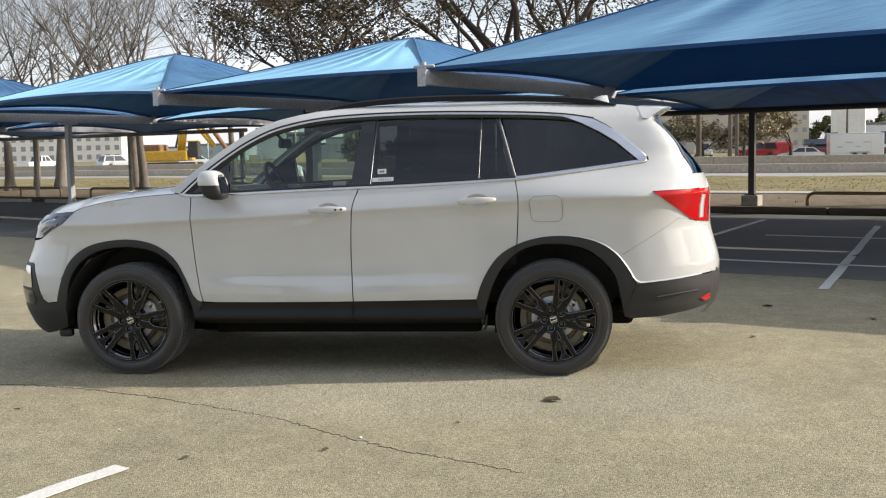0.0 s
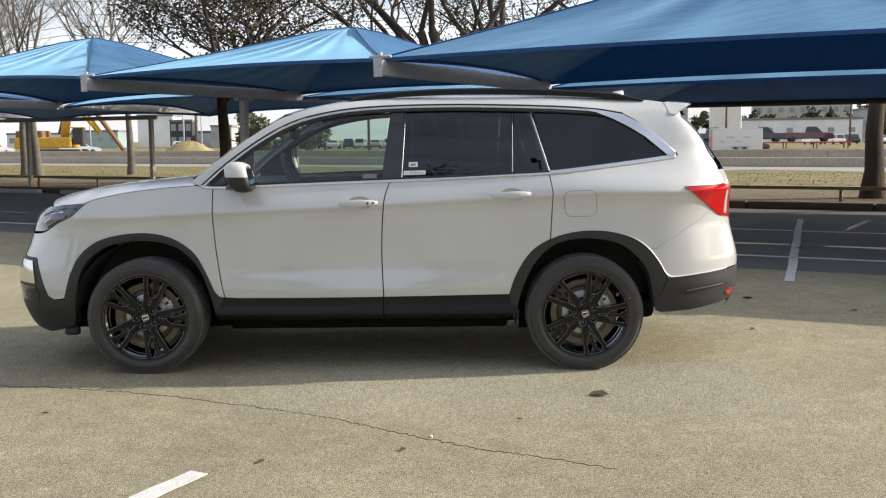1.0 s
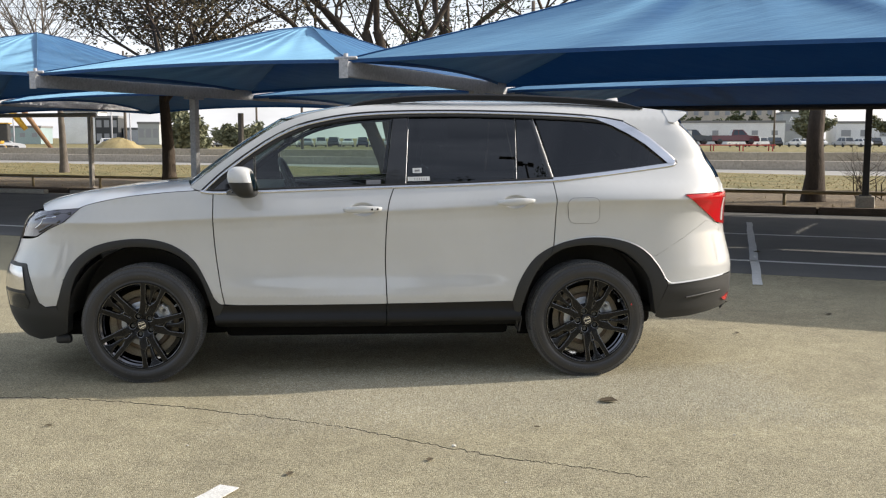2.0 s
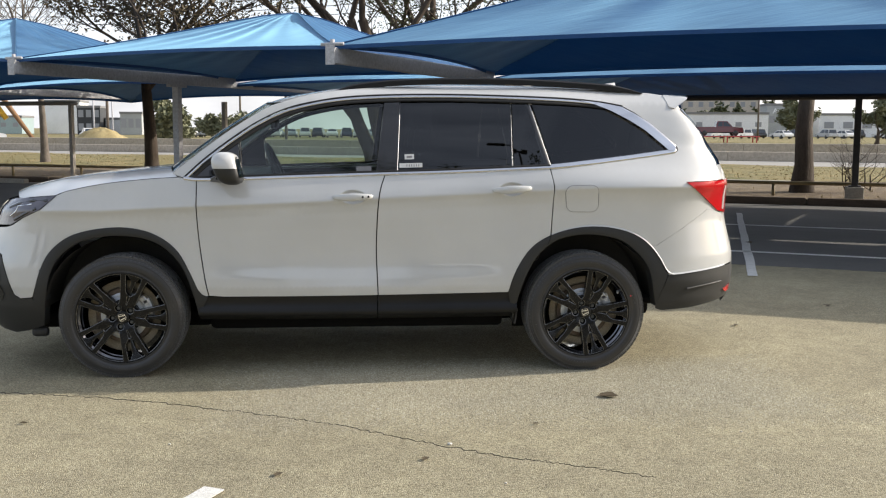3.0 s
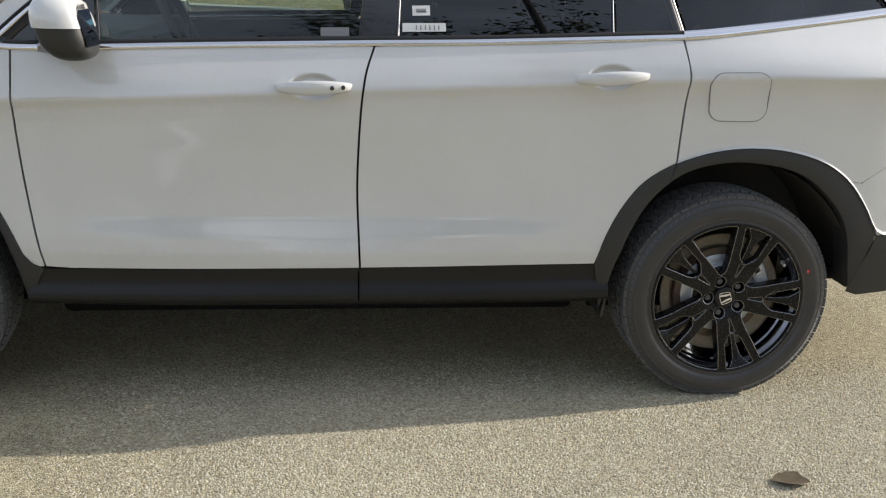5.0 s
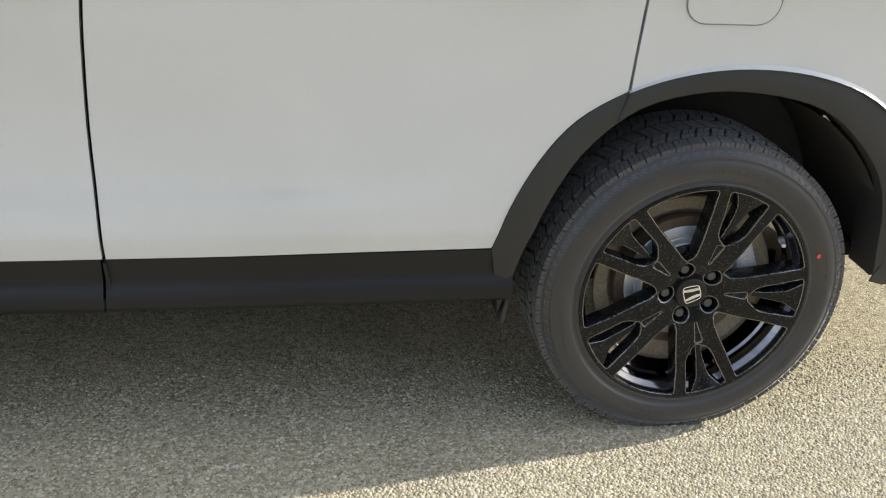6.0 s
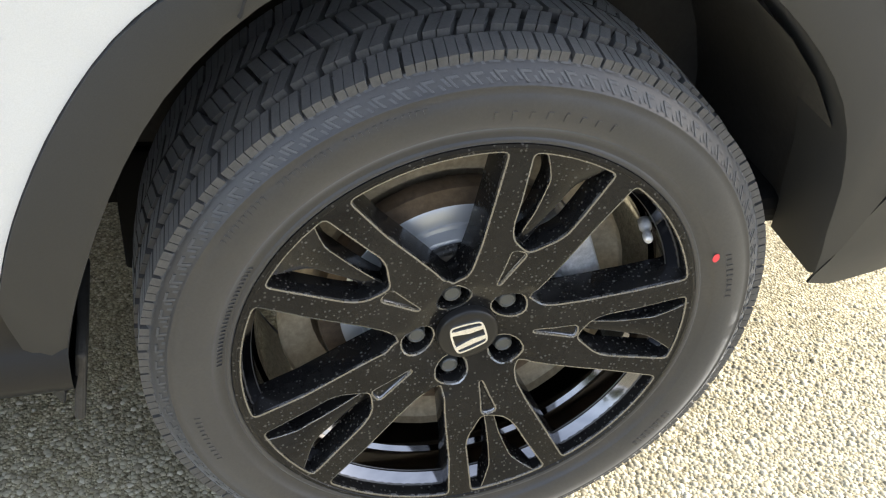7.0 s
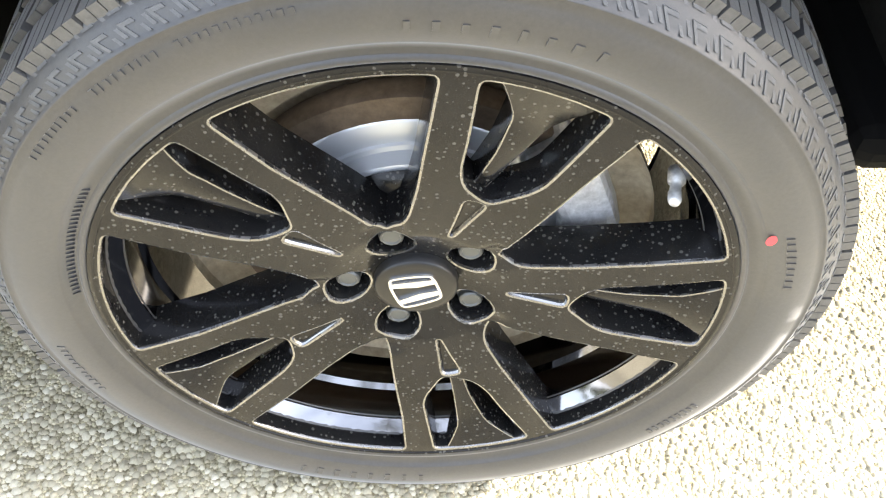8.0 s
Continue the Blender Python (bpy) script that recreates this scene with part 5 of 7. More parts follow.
def car_side(side):
    # doors
    f_low = [(-0.895 + (1.017) * k / 12, 0.490 + 0.004 * k / 12) for k in range(13)]
    front_door = shifted(SHUT_F, GAP)[::-1] + [p for p in BELT if -0.95 < p[0] < 0.155] + shifted(SHUT_M, -GAP) + f_low[::-1][1:-1]
    fd = panel("front_door", front_door, PAINT, car, side, 0.02, dense=[(-0.027, 1.090, 0.088, 0.046)], rows=CREASE_ROWS)
    r_low = [(0.125 + 0.795 * k / 10, 0.495 + 0.008 * k / 10) for k in range(1, 10)]
    rear_door = shifted(SHUT_M, GAP)[::-1] + [p for p in BELT if 0.17 < p[0] < 1.175] + shifted(SHUT_R, -GAP) + [p for p in ARCH_R_OUT if p[0] < 1.18][::-1] + r_low[::-1]
    rd = panel("rear_door", rear_door, PAINT, car, side, 0.02, dense=[(0.935, 1.134, 0.088, 0.046)], rows=CREASE_ROWS)
    # front fender, up to the bonnet's edge and the lamp
    fender = [p for p in ARCH_F_OUT if p[0] > -1.885][::-1][1:] + [(-1.8885, 0.655), (-1.8965, 0.662), (-1.9010, 0.70), (-1.9060, 0.88), (-1.8735, 1.012), (-1.77, 1.099)] + curve_through([(-1.77, 1.099), (-1.70, 1.125), (-1.50, 1.165), (-1.26, 1.192), (-1.06, 1.205)], 4)[1:] + [(-1.0, 1.198)] + shifted(SHUT_F, -GAP)
    panel("front_fender", fender, PAINT, car, side, 0.03, rows=CREASE_ROWS)
    # bumper side in paint, from the arch round to the nose
    bump_side = [(-1.9012, 0.70), (-1.893, 0.645), (-1.918, 0.56), (-1.945, 0.488), (-2.02, 0.478), (-2.06, 0.50), (-2.10, 0.60), (-2.135, 0.70), (-2.145, 0.735)] + bound(np.linspace(0.745, 0.885, 8), 0.60, False) + [(-2.12, 0.898), (-2.07, 0.912), (-1.985, 0.962), (-1.8742, 1.011), (-1.9062, 0.88)]
    panel("front_bumper", bump_side, PAINT, car, side, 0.025)
    lamp = [(-1.774, 1.098), (-1.872, 1.016), (-1.99, 0.964), (-2.075, 0.917)] + bound(np.linspace(0.905, 1.052, 8), 0.62, False) + [(-2.08, 1.068), (-1.93, 1.083)]
    hl = panel("headlight", lamp, LAMP_CLEAR, car, side, 0.02, out=0.002, label="clear headlight with dark bezel and purple tint")
    ribbon("lamp_outline", lamp, 0.007, RUBBER_SEAL, hl, side, 0.004, 0.01, closed=True)
    ribbon("bezel", [(-1.83, 1.068), (-1.93, 1.066), (-2.03, 1.045), (-2.10, 1.02)], 0.018, GLOSSBLACK, hl, side, 0.006)
    ribbon("bezel", [(-1.90, 1.02), (-1.98, 0.985), (-2.06, 0.945)], 0.016, GLOSSBLACK, hl, side, 0.006)
    ribbon("light_guide", [(-1.93, 1.045), (-2.03, 1.03), (-2.04, 1.0), (-2.09, 0.965)], 0.008, CHROME, hl, side, 0.006)
    # lower bumper in black
    low = [(-1.89, 0.31), (-1.905, 0.40), (-1.945, 0.482), (-2.02, 0.470), (-2.065, 0.50), (-2.105, 0.60), (-2.14, 0.70), (-2.155, 0.742)] + bound(np.linspace(0.74, 0.26, 14), 0.60, False) + [(-2.10, 0.245), (-2.0, 0.27)]
    panel("lower_front_bumper", low, CLAD, car, side, 0.03, out=0.004)
    ins = [(-2.185, 0.72), (-2.165, 0.62), (-2.16, 0.575)] + bound(np.linspace(0.575, 0.72, 8), 0.52, False)
    panel("bumper_insert", ins, CHROME, car, side, 0.02, out=0.012, label="bright bumper insert")
    panel("fog_lamp_recess", [(-2.16, 0.555), (-2.13, 0.50), (-2.15, 0.455)] + bound(np.linspace(0.455, 0.555, 5), 0.60, False), GLOSSBLACK, car, side, 0.02, out=0.008)
    # quarter, with the roof side and the windscreen pillar
    rear_edge = bound(np.linspace(1.185, 1.275, 3), 0.70, True) + [(end_x(glass_half(z), z, True), z) for z in np.linspace(1.285, 1.655, 11)]
    roofline = curve_through([(1.99, 1.712), (1.87, 1.730), (1.68, 1.742), (1.31, 1.757), (0.94, 1.767), (0.57, 1.770), (0.20, 1.757), (0.01, 1.745), (-0.17, 1.725), (-0.32, 1.697), (-0.44, 1.662), (-0.55, 1.62), (-0.72, 1.515), (-0.88, 1.400), (-1.04, 1.275), (-1.10, 1.225)], 4)
    quarter = shifted([(1.183, 0.852), (1.192, 1.01), (1.195, 1.15), (1.178, 1.255)], GAP) + QUARTER_LOW[::-1][1:] + QUARTER_REAR[::-1][1:] + FRAME_TOP[::-1][1:] + roofline[::-1][:-1] + [(1.995, 1.70), (2.04, 1.69)] + rear_edge[::-1] + [(2.30, 1.183), (2.030, 1.177), (2.213, 1.046), (2.31, 0.978), (2.21, 1.0), (1.853, 0.7845), (1.815, 0.7870)] + [p for p in ARCH_R_OUT if 1.186 < p[0] < 1.80][::-1]
    panel("rear_quarter", quarter, PAINT, car, side, 0.03, rows=CREASE_ROWS)
    # tail lamp
    tail = [(2.036, 1.173), (2.20, 1.178)] + bound(np.linspace(1.18, 0.955, 9), 0.50, True) + [(2.30, 0.985), (2.21, 1.05)]
    tl = panel("tail_light", tail, TAIL_RED, car, side, 0.02, out=0.012, label="glossy red wrap-round tail light")
    ribbon("lamp_line", [(2.075, 1.165), (2.20, 1.075), (2.31, 0.99)], 0.012, TAIL_RED, tl, side, 0.012)
    ribbon("reverse_lamp", [(end_x(0.66, z, True), z) for z in np.linspace(1.14, 0.99, 6)], 0.045, REVERSE, tl, side, 0.018)
    # rear bumper: paint above, black below
    zb = np.linspace(0.638, 0.945, 10)
    rb = [(1.932, 0.606), (1.880, 0.702), (1.812, 0.7845), (1.853, 0.7829), (2.21, 0.9982), (2.30, 0.98)] + bound(zb[::-1], 0.62, True) + [(2.36, 0.634), (2.19, 0.619), (2.01, 0.602), (1.94, 0.590)]
    panel("rear_bumper", rb, PAINT, car, side, 0.03)
    lowr = [(1.857, 0.385), (1.858, 0.405), (1.895, 0.500), (1.933, 0.596), (2.01, 0.597), (2.19, 0.613), (2.36, 0.627)] + bound(np.linspace(0.630, 0.43, 9), 0.62, True) + [(2.30, 0.405), (2.09, 0.378), (1.90, 0.370)]
    panel("lower_rear_bumper", lowr, CLAD, car, side, 0.03, out=0.0065, lip=0.004)
    ribbon("bumper_crease", [(2.06, 0.505), (2.20, 0.522), (2.33, 0.532)], 0.012, CLAD, car, side, 0.022)
    panel("reflector", [(2.352, 0.476), (2.425, 0.500), (2.425, 0.464), (2.385, 0.452)], TAIL_RED, car, side, 0.02, out=0.022, label="red bumper reflector")
    # wheel arch mouldings and sill
    prof = [(0.0, -0.004), (0.02, 0.004), (0.15, 0.006), (0.75, 0.009), (0.97, 0.005), (1.0, -0.003), (1.0, -0.10)]
    band("front_arch_moulding", ARCH_F_OUT, ARCH_F_IN, prof, CLAD, car, side, "black plastic wheel arch moulding")
    band("rear_arch_moulding", ARCH_R_OUT, ARCH_R_IN, prof, CLAD, car, side, "black plastic wheel arch moulding")
    # the painted flange that the moulding and the black bumper sit against catches the sky
    edge = [p for p in ARCH_R_OUT if p[0] > 1.16 and p[1] > 0.615] + [(1.945, 0.600), (2.01, 0.601), (2.10, 0.609), (2.19, 0.617), (2.28, 0.625), (2.36, 0.632)]
    rim = []
    for k, (x, z) in enumerate(edge):
        (xa, za), (xb, zb2) = edge[max(k - 1, 0)], edge[min(k + 1, len(edge) - 1)]
        d = math.hypot(xb - xa, zb2 - za)
        w = 0.009 * smoothstep(0, 10, k)
        rim.append((x - w * (zb2 - za) / d, z + w * (xb - xa) / d))
    band("arch_flange", rim, edge, [(0.0, -0.001), (0.35, 0.003), (0.75, 0.0085), (1.0, 0.011), (1.0, -0.012)], PAINT, car, side)
    sill = [(0.0, -0.01), (0.02, 0.002), (0.12, 0.0), (0.34, -0.003), (0.43, 0.006), (0.54, 0.017), (0.64, 0.025), (0.71, 0.0265), (0.77, 0.020), (0.84, -0.012), (1.0, -0.06), (1.0, -0.30)]
    for x0, x1 in ((-0.957, 0.1150), (0.1205, 0.975)):      # one length on each door
        top = [(x0 + (x1 - x0) * k / 12, 0.4955 + 0.0082 * (x0 + (x1 - x0) * k / 12)) for k in range(13)]
        band("sill_moulding", top, [(x, 0.335) for x, z in top], sill, SILL, car, side, "black plastic sill moulding")
    part("stone_guard", box_bm(0.012, 0.17, 0.10, (0.975, side * 0.845, 0.345), 0.004, Matrix.Rotation(radians(8), 4, "Y")), LINER, car)
    # glass
    inset = lambda x, z: side_y(x, z) - 0.012
    gf = [(-0.685, 1.205), (-0.34, 1.217), (0.11, 1.231)] + [(0.165, 1.675)] + [p for p in curve_through([(0.165, 1.675), (-0.09, 1.662), (-0.31, 1.628), (-0.46, 1.588), (-0.60, 1.515), (-0.695, 1.452)], 4)[1:]]
    panel("front_door_glass", gf, GLASS_CLEAR, fd, side, 0.08, lip=0, depth=inset, label="clear green-tinted side glass").visible_shadow = False
    sail = [(-0.985, 1.207), (-0.70, 1.204), (-0.712, 1.445), (-0.85, 1.352)]
    panel("window_corner", sail, GLOSSBLACK, fd, side, 0.04, depth=inset, out=0.004)
    ribbon("window_bar", [(-0.705, 1.445), (-0.69, 1.20)], 0.007, GLOSSBLACK, fd, side, 0.002, 0.01, base=inset)
    bp = [(0.112, 1.231), (0.235, 1.235), (0.262, 1.682), (0.172, 1.678)]
    panel("centre_pillar", bp, GLOSSBLACK, car, side, 0.05, depth=inset, out=0.006)
    gr = [(0.247, 1.236), (0.56, 1.245), (0.938, 1.258), (0.952, 1.675), (0.57, 1.684), (0.27, 1.682)]
    panel("rear_door_glass", gr, GLASS_DARK, rd, side, 0.08, lip=0, depth=inset, label="dark privacy side glass").visible_shadow = False
    ribbon("window_bar", [(0.268, 1.684), (0.24, 1.234)], 0.007, SATIN, rd, side, 0.004, 0.01, base=inset)
    gr2 = [(0.955, 1.258), (1.155, 1.268), (1.045, 1.668), (0.965, 1.675)]
    panel("rear_door_corner_glass", gr2, GLASS_DARK, rd, side, 0.08, lip=0, depth=inset).visible_shadow = False
    ribbon("window_bar", [(0.958, 1.676), (0.945, 1.256)], 0.0035, SATIN, rd, side, 0.003, 0.01, base=inset)
    ribbon("window_frame", [(1.055, 1.672), (1.168, 1.262)], 0.03, GLOSSBLACK, rd, side, 0.006, 0.01, base=inset)
    gq = [(1.195, 1.275), (1.64, 1.328), (1.957, 1.368)] + [(1.967, 1.39), (1.90, 1.458), (1.79, 1.542), (1.658, 1.622)] + [(1.48, 1.648), (1.30, 1.660), (1.085, 1.668)]
    panel("rear_quarter_glass", gq, GLASS_DARK, car, side, 0.08, lip=0, depth=inset, label="dark privacy quarter glass").visible_shadow = False
    ribbon("window_bar", [(1.068, 1.672), (1.185, 1.262)], 0.008, SATIN, car, side, 0.004, 0.01, base=inset)
    # chrome belt line, frame and quarter surround; black seals inside them
    ribbon("chrome_belt_strip", [(x, z + 0.008) for x, z in BELT], 0.018, CHROME, car, side, 0.006)
    ribbon("chrome_quarter_strip", [(x, z + 0.012) for x, z in QUARTER_LOW[::-1]][:-1] + [(1.994, 1.372), (1.997, 1.392), (1.946, 1.438), (1.842, 1.527), (1.745, 1.587), (1.665, 1.628)], 0.03, CHROME, car, side, 0.004)
    panel("chrome_corner_plate", [(1.40, 1.680), (1.52, 1.668), (1.66, 1.640), (1.755, 1.594), (1.855, 1.522), (1.955, 1.438), (2.008, 1.390), (2.000, 1.370), (1.962, 1.366), (1.915, 1.408), (1.815, 1.493), (1.715, 1.556), (1.60, 1.615), (1.50, 1.653)], CHROME, car, side, 0.03, 0.0055, 0.012)
    ribbon("chrome_roof_strip", [(x + 0.004, z - 0.012) for x, z in FRAME_TOP], 0.015, CHROME, car, side, 0.003)
    ribbon("window_seal", [(x + 0.012, z - 0.030) for x, z in FRAME_TOP][2:], 0.026, RUBBER_SEAL, car, side, -0.004, 0.02)
    ribbon("roof_seal", [(x, z + 0.002) for x, z in FRAME_TOP], 0.007, RUBBER_SEAL, car, side, 0.003)
    ribbon("belt_seal", [(x, z + 0.022) for x, z in BELT if x > -0.98], 0.013, RUBBER_SEAL, car, side, -0.002, 0.02)
    # filler flap
    if side < 0:
        r = 0.045
        ring = []
        for cx, cz, a0 in ((1.47 - r, 1.160 - r, 0), (1.265 + r, 1.157 - r, 90), (1.275 + r, 0.995 + r, 180), (1.475 - r, 0.995 + r, 270)):
            ring += [(cx + r * math.cos(radians(a0 + k * 15)), cz + r * math.sin(radians(a0 + k * 15))) for k in range(7)]
        panel("filler_flap", ring, PAINT, car, side, 0.03, out=0.0035)
        ribbon("filler_gap", ring, 0.0032, FLAPGAP, car, side, 0.0045, 0.003, closed=True)
    return fd, rd


doors = [car_side(-1), car_side(1)]


def grid(name, nu, nv, fn, mat, parent, flip=False, label="", smooth=True):
    verts = [fn(i / nu, j / nv) for i in range(nu + 1) for j in range(nv + 1)]
    faces = []
    for i in range(nu):
        for j in range(nv):
            a = i * (nv + 1) + j
            q = (a, a + nv + 1, a + nv + 2, a + 1)
            faces.append(q[::-1] if flip else q)
    return mesh_object(name, verts, faces, mat, parent, smooth, label)


HOOD_EDGE = ([-2.3, -2.1, -1.95, -1.80, -1.70, -1.50, -1.26, -1.06], [1.03, 1.062, 1.083, 1.092, 1.128, 1.168, 1.195, 1.208])
HOOD_MID = ([-2.3, -2.22, -2.09, -1.89, -1.68, -1.47, -1.33, -1.06], [1.04, 1.085, 1.135, 1.178, 1.207, 1.228, 1.243, 1.262])


def hood_point(s, t):
    y = -1 + 2 * t
    xf = -2.235 + 0.20 * abs(y) ** 2.2
    xb = -1.22 + 0.15 * abs(y) ** 2
    x = xf + (xb - xf) * s
    ze, zm = float(np.interp(x, *HOOD_EDGE)), float(np.interp(x, *HOOD_MID))
    w = side_y(x, ze) - 0.004
    z = ze + (zm - ze) * (1 - abs(y) ** 3.2)
    return (x, y * w, z)


grid("bonnet", 30, 30, hood_point, PAINT, car)


def screen_point(s, t):
    y = -1 + 2 * t
    xb, zb = -1.24 + 0.19 * y * y, 1.235 - 0.015 * y * y
    xt, zt = -0.60 + 0.16 * y * y, 1.672 - 0.012 * y * y
    x, z = xb + (xt - xb) * s, zb + (zt - zb) * s + 0.02 * math.sin(math.pi * s)
    w = side_y(max(x, -1.05) + 0.02, z + 0.01) - 0.045
    return (x, y * w, z)


grid("windscreen", 16, 16, screen_point, GLASS_CLEAR, car).visible_shadow = False
grid("cowl", 4, 12, lambda s, t: (-1.33 + 0.13 * s + (0.16) * (2 * t - 1) ** 2, (2 * t - 1) * 0.86, 1.228 + 0.012 * s - 0.02 * (2 * t - 1) ** 2), CLAD, car)
ROOF_X = [-0.60, -0.44, -0.17, 0.20, 0.57, 0.94, 1.31, 1.68, 1.99]
ROOF_Z = [1.66, 1.712, 1.757, 1.785, 1.795, 1.792, 1.780, 1.760, 1.728]
RAIL_Z = [1.60, 1.662, 1.725, 1.757, 1.770, 1.767, 1.757, 1.742, 1.712]


def roof_point(s, t):
    y = -1 + 2 * t
    x0 = -0.62 + 0.17 * y * y
    x = x0 + (2.0 - x0) * s
    ze, zm = float(np.interp(x, ROOF_X, RAIL_Z)), float(np.interp(x, ROOF_X, ROOF_Z))
    w = side_y(x, ze)
    return (x, y * w, ze + (zm - ze) * (1 - abs(y) ** 2.6))


grid("roof", 30, 20, roof_point, PAINT, car)


def spoiler():
    """A solid lip over the rear glass, closed at both ends."""
    prof = [(1.965, 1.716), (2.04, 1.712), (2.112, 1.706), (2.124, 1.699), (2.116, 1.690), (2.070, 1.662), (2.030, 1.634), (1.990, 1.640)]
    n, m = 20, len(prof)
    verts, faces = [], []
    for i in range(n + 1):
        y = -1 + 2 * i / n
        for x, z in prof:
            w = full_width(1.93, z) + 0.002 - 0.10 * max(0.0, x - 2.0)
            verts.append((x + 0.12 * (1 - y * y), y * w, z + 0.020 * (1 - abs(y) ** 2.6)))
    for i in range(n):
        for k in range(m):
            k2 = (k + 1) % m
            faces.append((i * m + k, i * m + k2, (i + 1) * m + k2, (i + 1) * m + k))
    faces += [tuple(range(m))[::-1], tuple(range(n * m, n * m + m))]
    return verts, faces


mesh_object("roof_spoiler", *spoiler(), PAINT, car, True).data.set_sharp_from_angle(angle=radians(45))


def tail_point(z0, z1, ymax, out=0.0):
    def fn(s, t):
        z = z0 + (z1 - z0) * s
        y = (-1 + 2 * t) * ymax
        return (end_x(y, z, True) + out, y, z)
    return fn


grid("tailgate", 12, 14, tail_point(0.635, 1.275, 0.705), PAINT, car, True)
grid("rear_glass", 12, 14, lambda s, t: (end_x((2 * t - 1) * (glass_half(1.275 + 0.385 * s) + 0.004), 1.275 + 0.385 * s, True), (2 * t - 1) * (glass_half(1.275 + 0.385 * s) + 0.004), 1.275 + 0.385 * s), GLASS_DARK, car, True).visible_shadow = False
grid("rear_valance", 8, 12, tail_point(0.36, 0.65, 0.64), CLAD, car, True)
for sy in (-1, 1):
    grid("glass_edge", 10, 2, lambda s, t, sy=sy: (end_x(glass_half(1.35 + 0.28 * s) - 0.025 * (1 - t), 1.35 + 0.28 * s, True) + 0.004, sy * (glass_half(1.35 + 0.28 * s) - 0.025 * (1 - t)), 1.35 + 0.28 * s), GLOSSBLACK, car, sy < 0)


def nose_point(z0, z1, ymax, out=0.0):
    def fn(s, t):
        z = z0 + (z1 - z0) * s
        y = (-1 + 2 * t) * ymax
        return (end_x(y, z, False) - out, y, z)
    return fn


grid("grille", 10, 14, nose_point(0.74, 1.05, 0.63), GLOSSBLACK, car)
grid("front_valance", 10, 14, nose_point(0.24, 0.74, 0.63), CLAD, car)

# underbody, wheel wells and cabin floor
part("floor_pan", box_bm(1.86, 1.34, 0.15, (0.0, 0, 0.310), 0.03), UNDER, car)
part("engine_undertray", box_bm(1.20, 1.00, 0.10, (-1.54, 0, 0.275), 0.03), UNDER, car)
part("fuel_tank", box_bm(1.02, 0.96, 0.16, (1.44, 0, 0.335), 0.04), UNDER, car)
part("sill_box", box_bm(1.84, 1.66, 0.12, (0.0, 0, 0.38), 0.02), UNDER, car)
part("drive_tunnel", box_bm(3.1, 0.80, 0.24, (-0.55, 0, 0.50), 0.02), UNDER, car)
part("exhaust_tunnel", box_bm(2.5, 0.60, 0.12, (0.35, 0, 0.268), 0.04), UNDER, car)
part("rear_undertray", box_bm(0.42, 1.64, 0.05, (2.02, 0, 0.418), 0.02), UNDER, car)
for ax in (-1.41, 1.41):
    tube("axle_beam", [(ax, -0.74, 0.367), (ax, -0.45, 0.345), (ax, 0.45, 0.345), (ax, 0.74, 0.367)], 0.035, UNDER, car, 10)
for cx in (-1.41, 1.41):
    for sy in (-1, 1):
        v, f = [], []
        n = 20
        for k in range(n + 1):
            w = radians(3 + 174 * k / n)
            for y in (0.985, 0.55):
                v.append((cx + 0.455 * math.cos(w), sy * (y if y < 0.9 else 0.93), 0.40 + 0.455 * math.sin(w)))
        for k in range(n):
            f.append((2 * k, 2 * k + 1, 2 * k + 3, 2 * k + 2))
        c = len(v)
        v.append((cx, sy * 0.55, 0.40))
        f += [(c, 2 * k + 1, 2 * k + 3) for k in range(n)]
        mesh_object("wheel_well_liner", v, f, LINER, car, True).data.set_sharp_from_angle(angle=radians(50))
        # plate added to hide the sunlit ground that showed between the spokes
        part("inner_blocking_plate", box_bm(0.56, 0.02, 0.20, (cx - 0.12, sy * 0.55, 0.31), 0.006), UNDER, car)


# ---- wheels: five pairs of gloss black spokes, all-season tyres ----
def wheel_black():
    """Gloss black wheel paint with dried water spots and dust."""
    m, n, l, b = material("gloss_black_wheel_paint", (0.012, 0.012, 0.012), 0.16, coat=0.06, spec=0.20)
    v = coords(n, l)
    w = n.new("ShaderNodeTexVoronoi")
    w.inputs["Scale"].default_value = 200.0
    l.new(v, w.inputs["Vector"])
    sep = n.new("ShaderNodeSeparateColor")
    l.new(w.outputs["Color"], sep.inputs["Color"])
    size = n.new("ShaderNodeMath")
    size.operation = "MULTIPLY"
    l.new(sep.outputs["Red"], size.inputs[0])
    size.inputs[1].default_value = 0.34
    spot = n.new("ShaderNodeMath")
    spot.operation = "LESS_THAN"
    l.new(w.outputs["Distance"], spot.inputs[0])
    l.new(size.outputs[0], spot.inputs[1])
    dust = noise_tex(n, l, v, 14.0, 6.0, 0.7)
    film = ramp(n, l, dust, [(0.35, (0.0055, 0.0056, 0.0060)), (0.75, (0.0125, 0.0122, 0.0118))])
    fleck = n.new("ShaderNodeTexVoronoi")
    fleck.inputs["Scale"].default_value = 520.0
    l.new(v, fleck.inputs["Vector"])
    fine = ramp(n, l, fleck.outputs["Distance"], [(0.10, (0.030, 0.029, 0.026)), (0.22, (0.0, 0.0, 0.0))])
    film = mix(n, l, noise_tex(n, l, v, 30.0, 4.0, 0.6), film, mix(n, l, 1.0, film, fine, "ADD"))
    l.new(mix(n, l, spot.outputs[0], film, (0.060, 0.058, 0.053)), b.inputs["Base Color"])
    r = n.new("ShaderNodeMapRange")
    r.inputs["To Min"].default_value, r.inputs["To Max"].default_value = 0.09, 0.26
    l.new(dust, r.inputs["Value"])
    l.new(r.outputs["Result"], b.inputs["Roughness"])
    return m


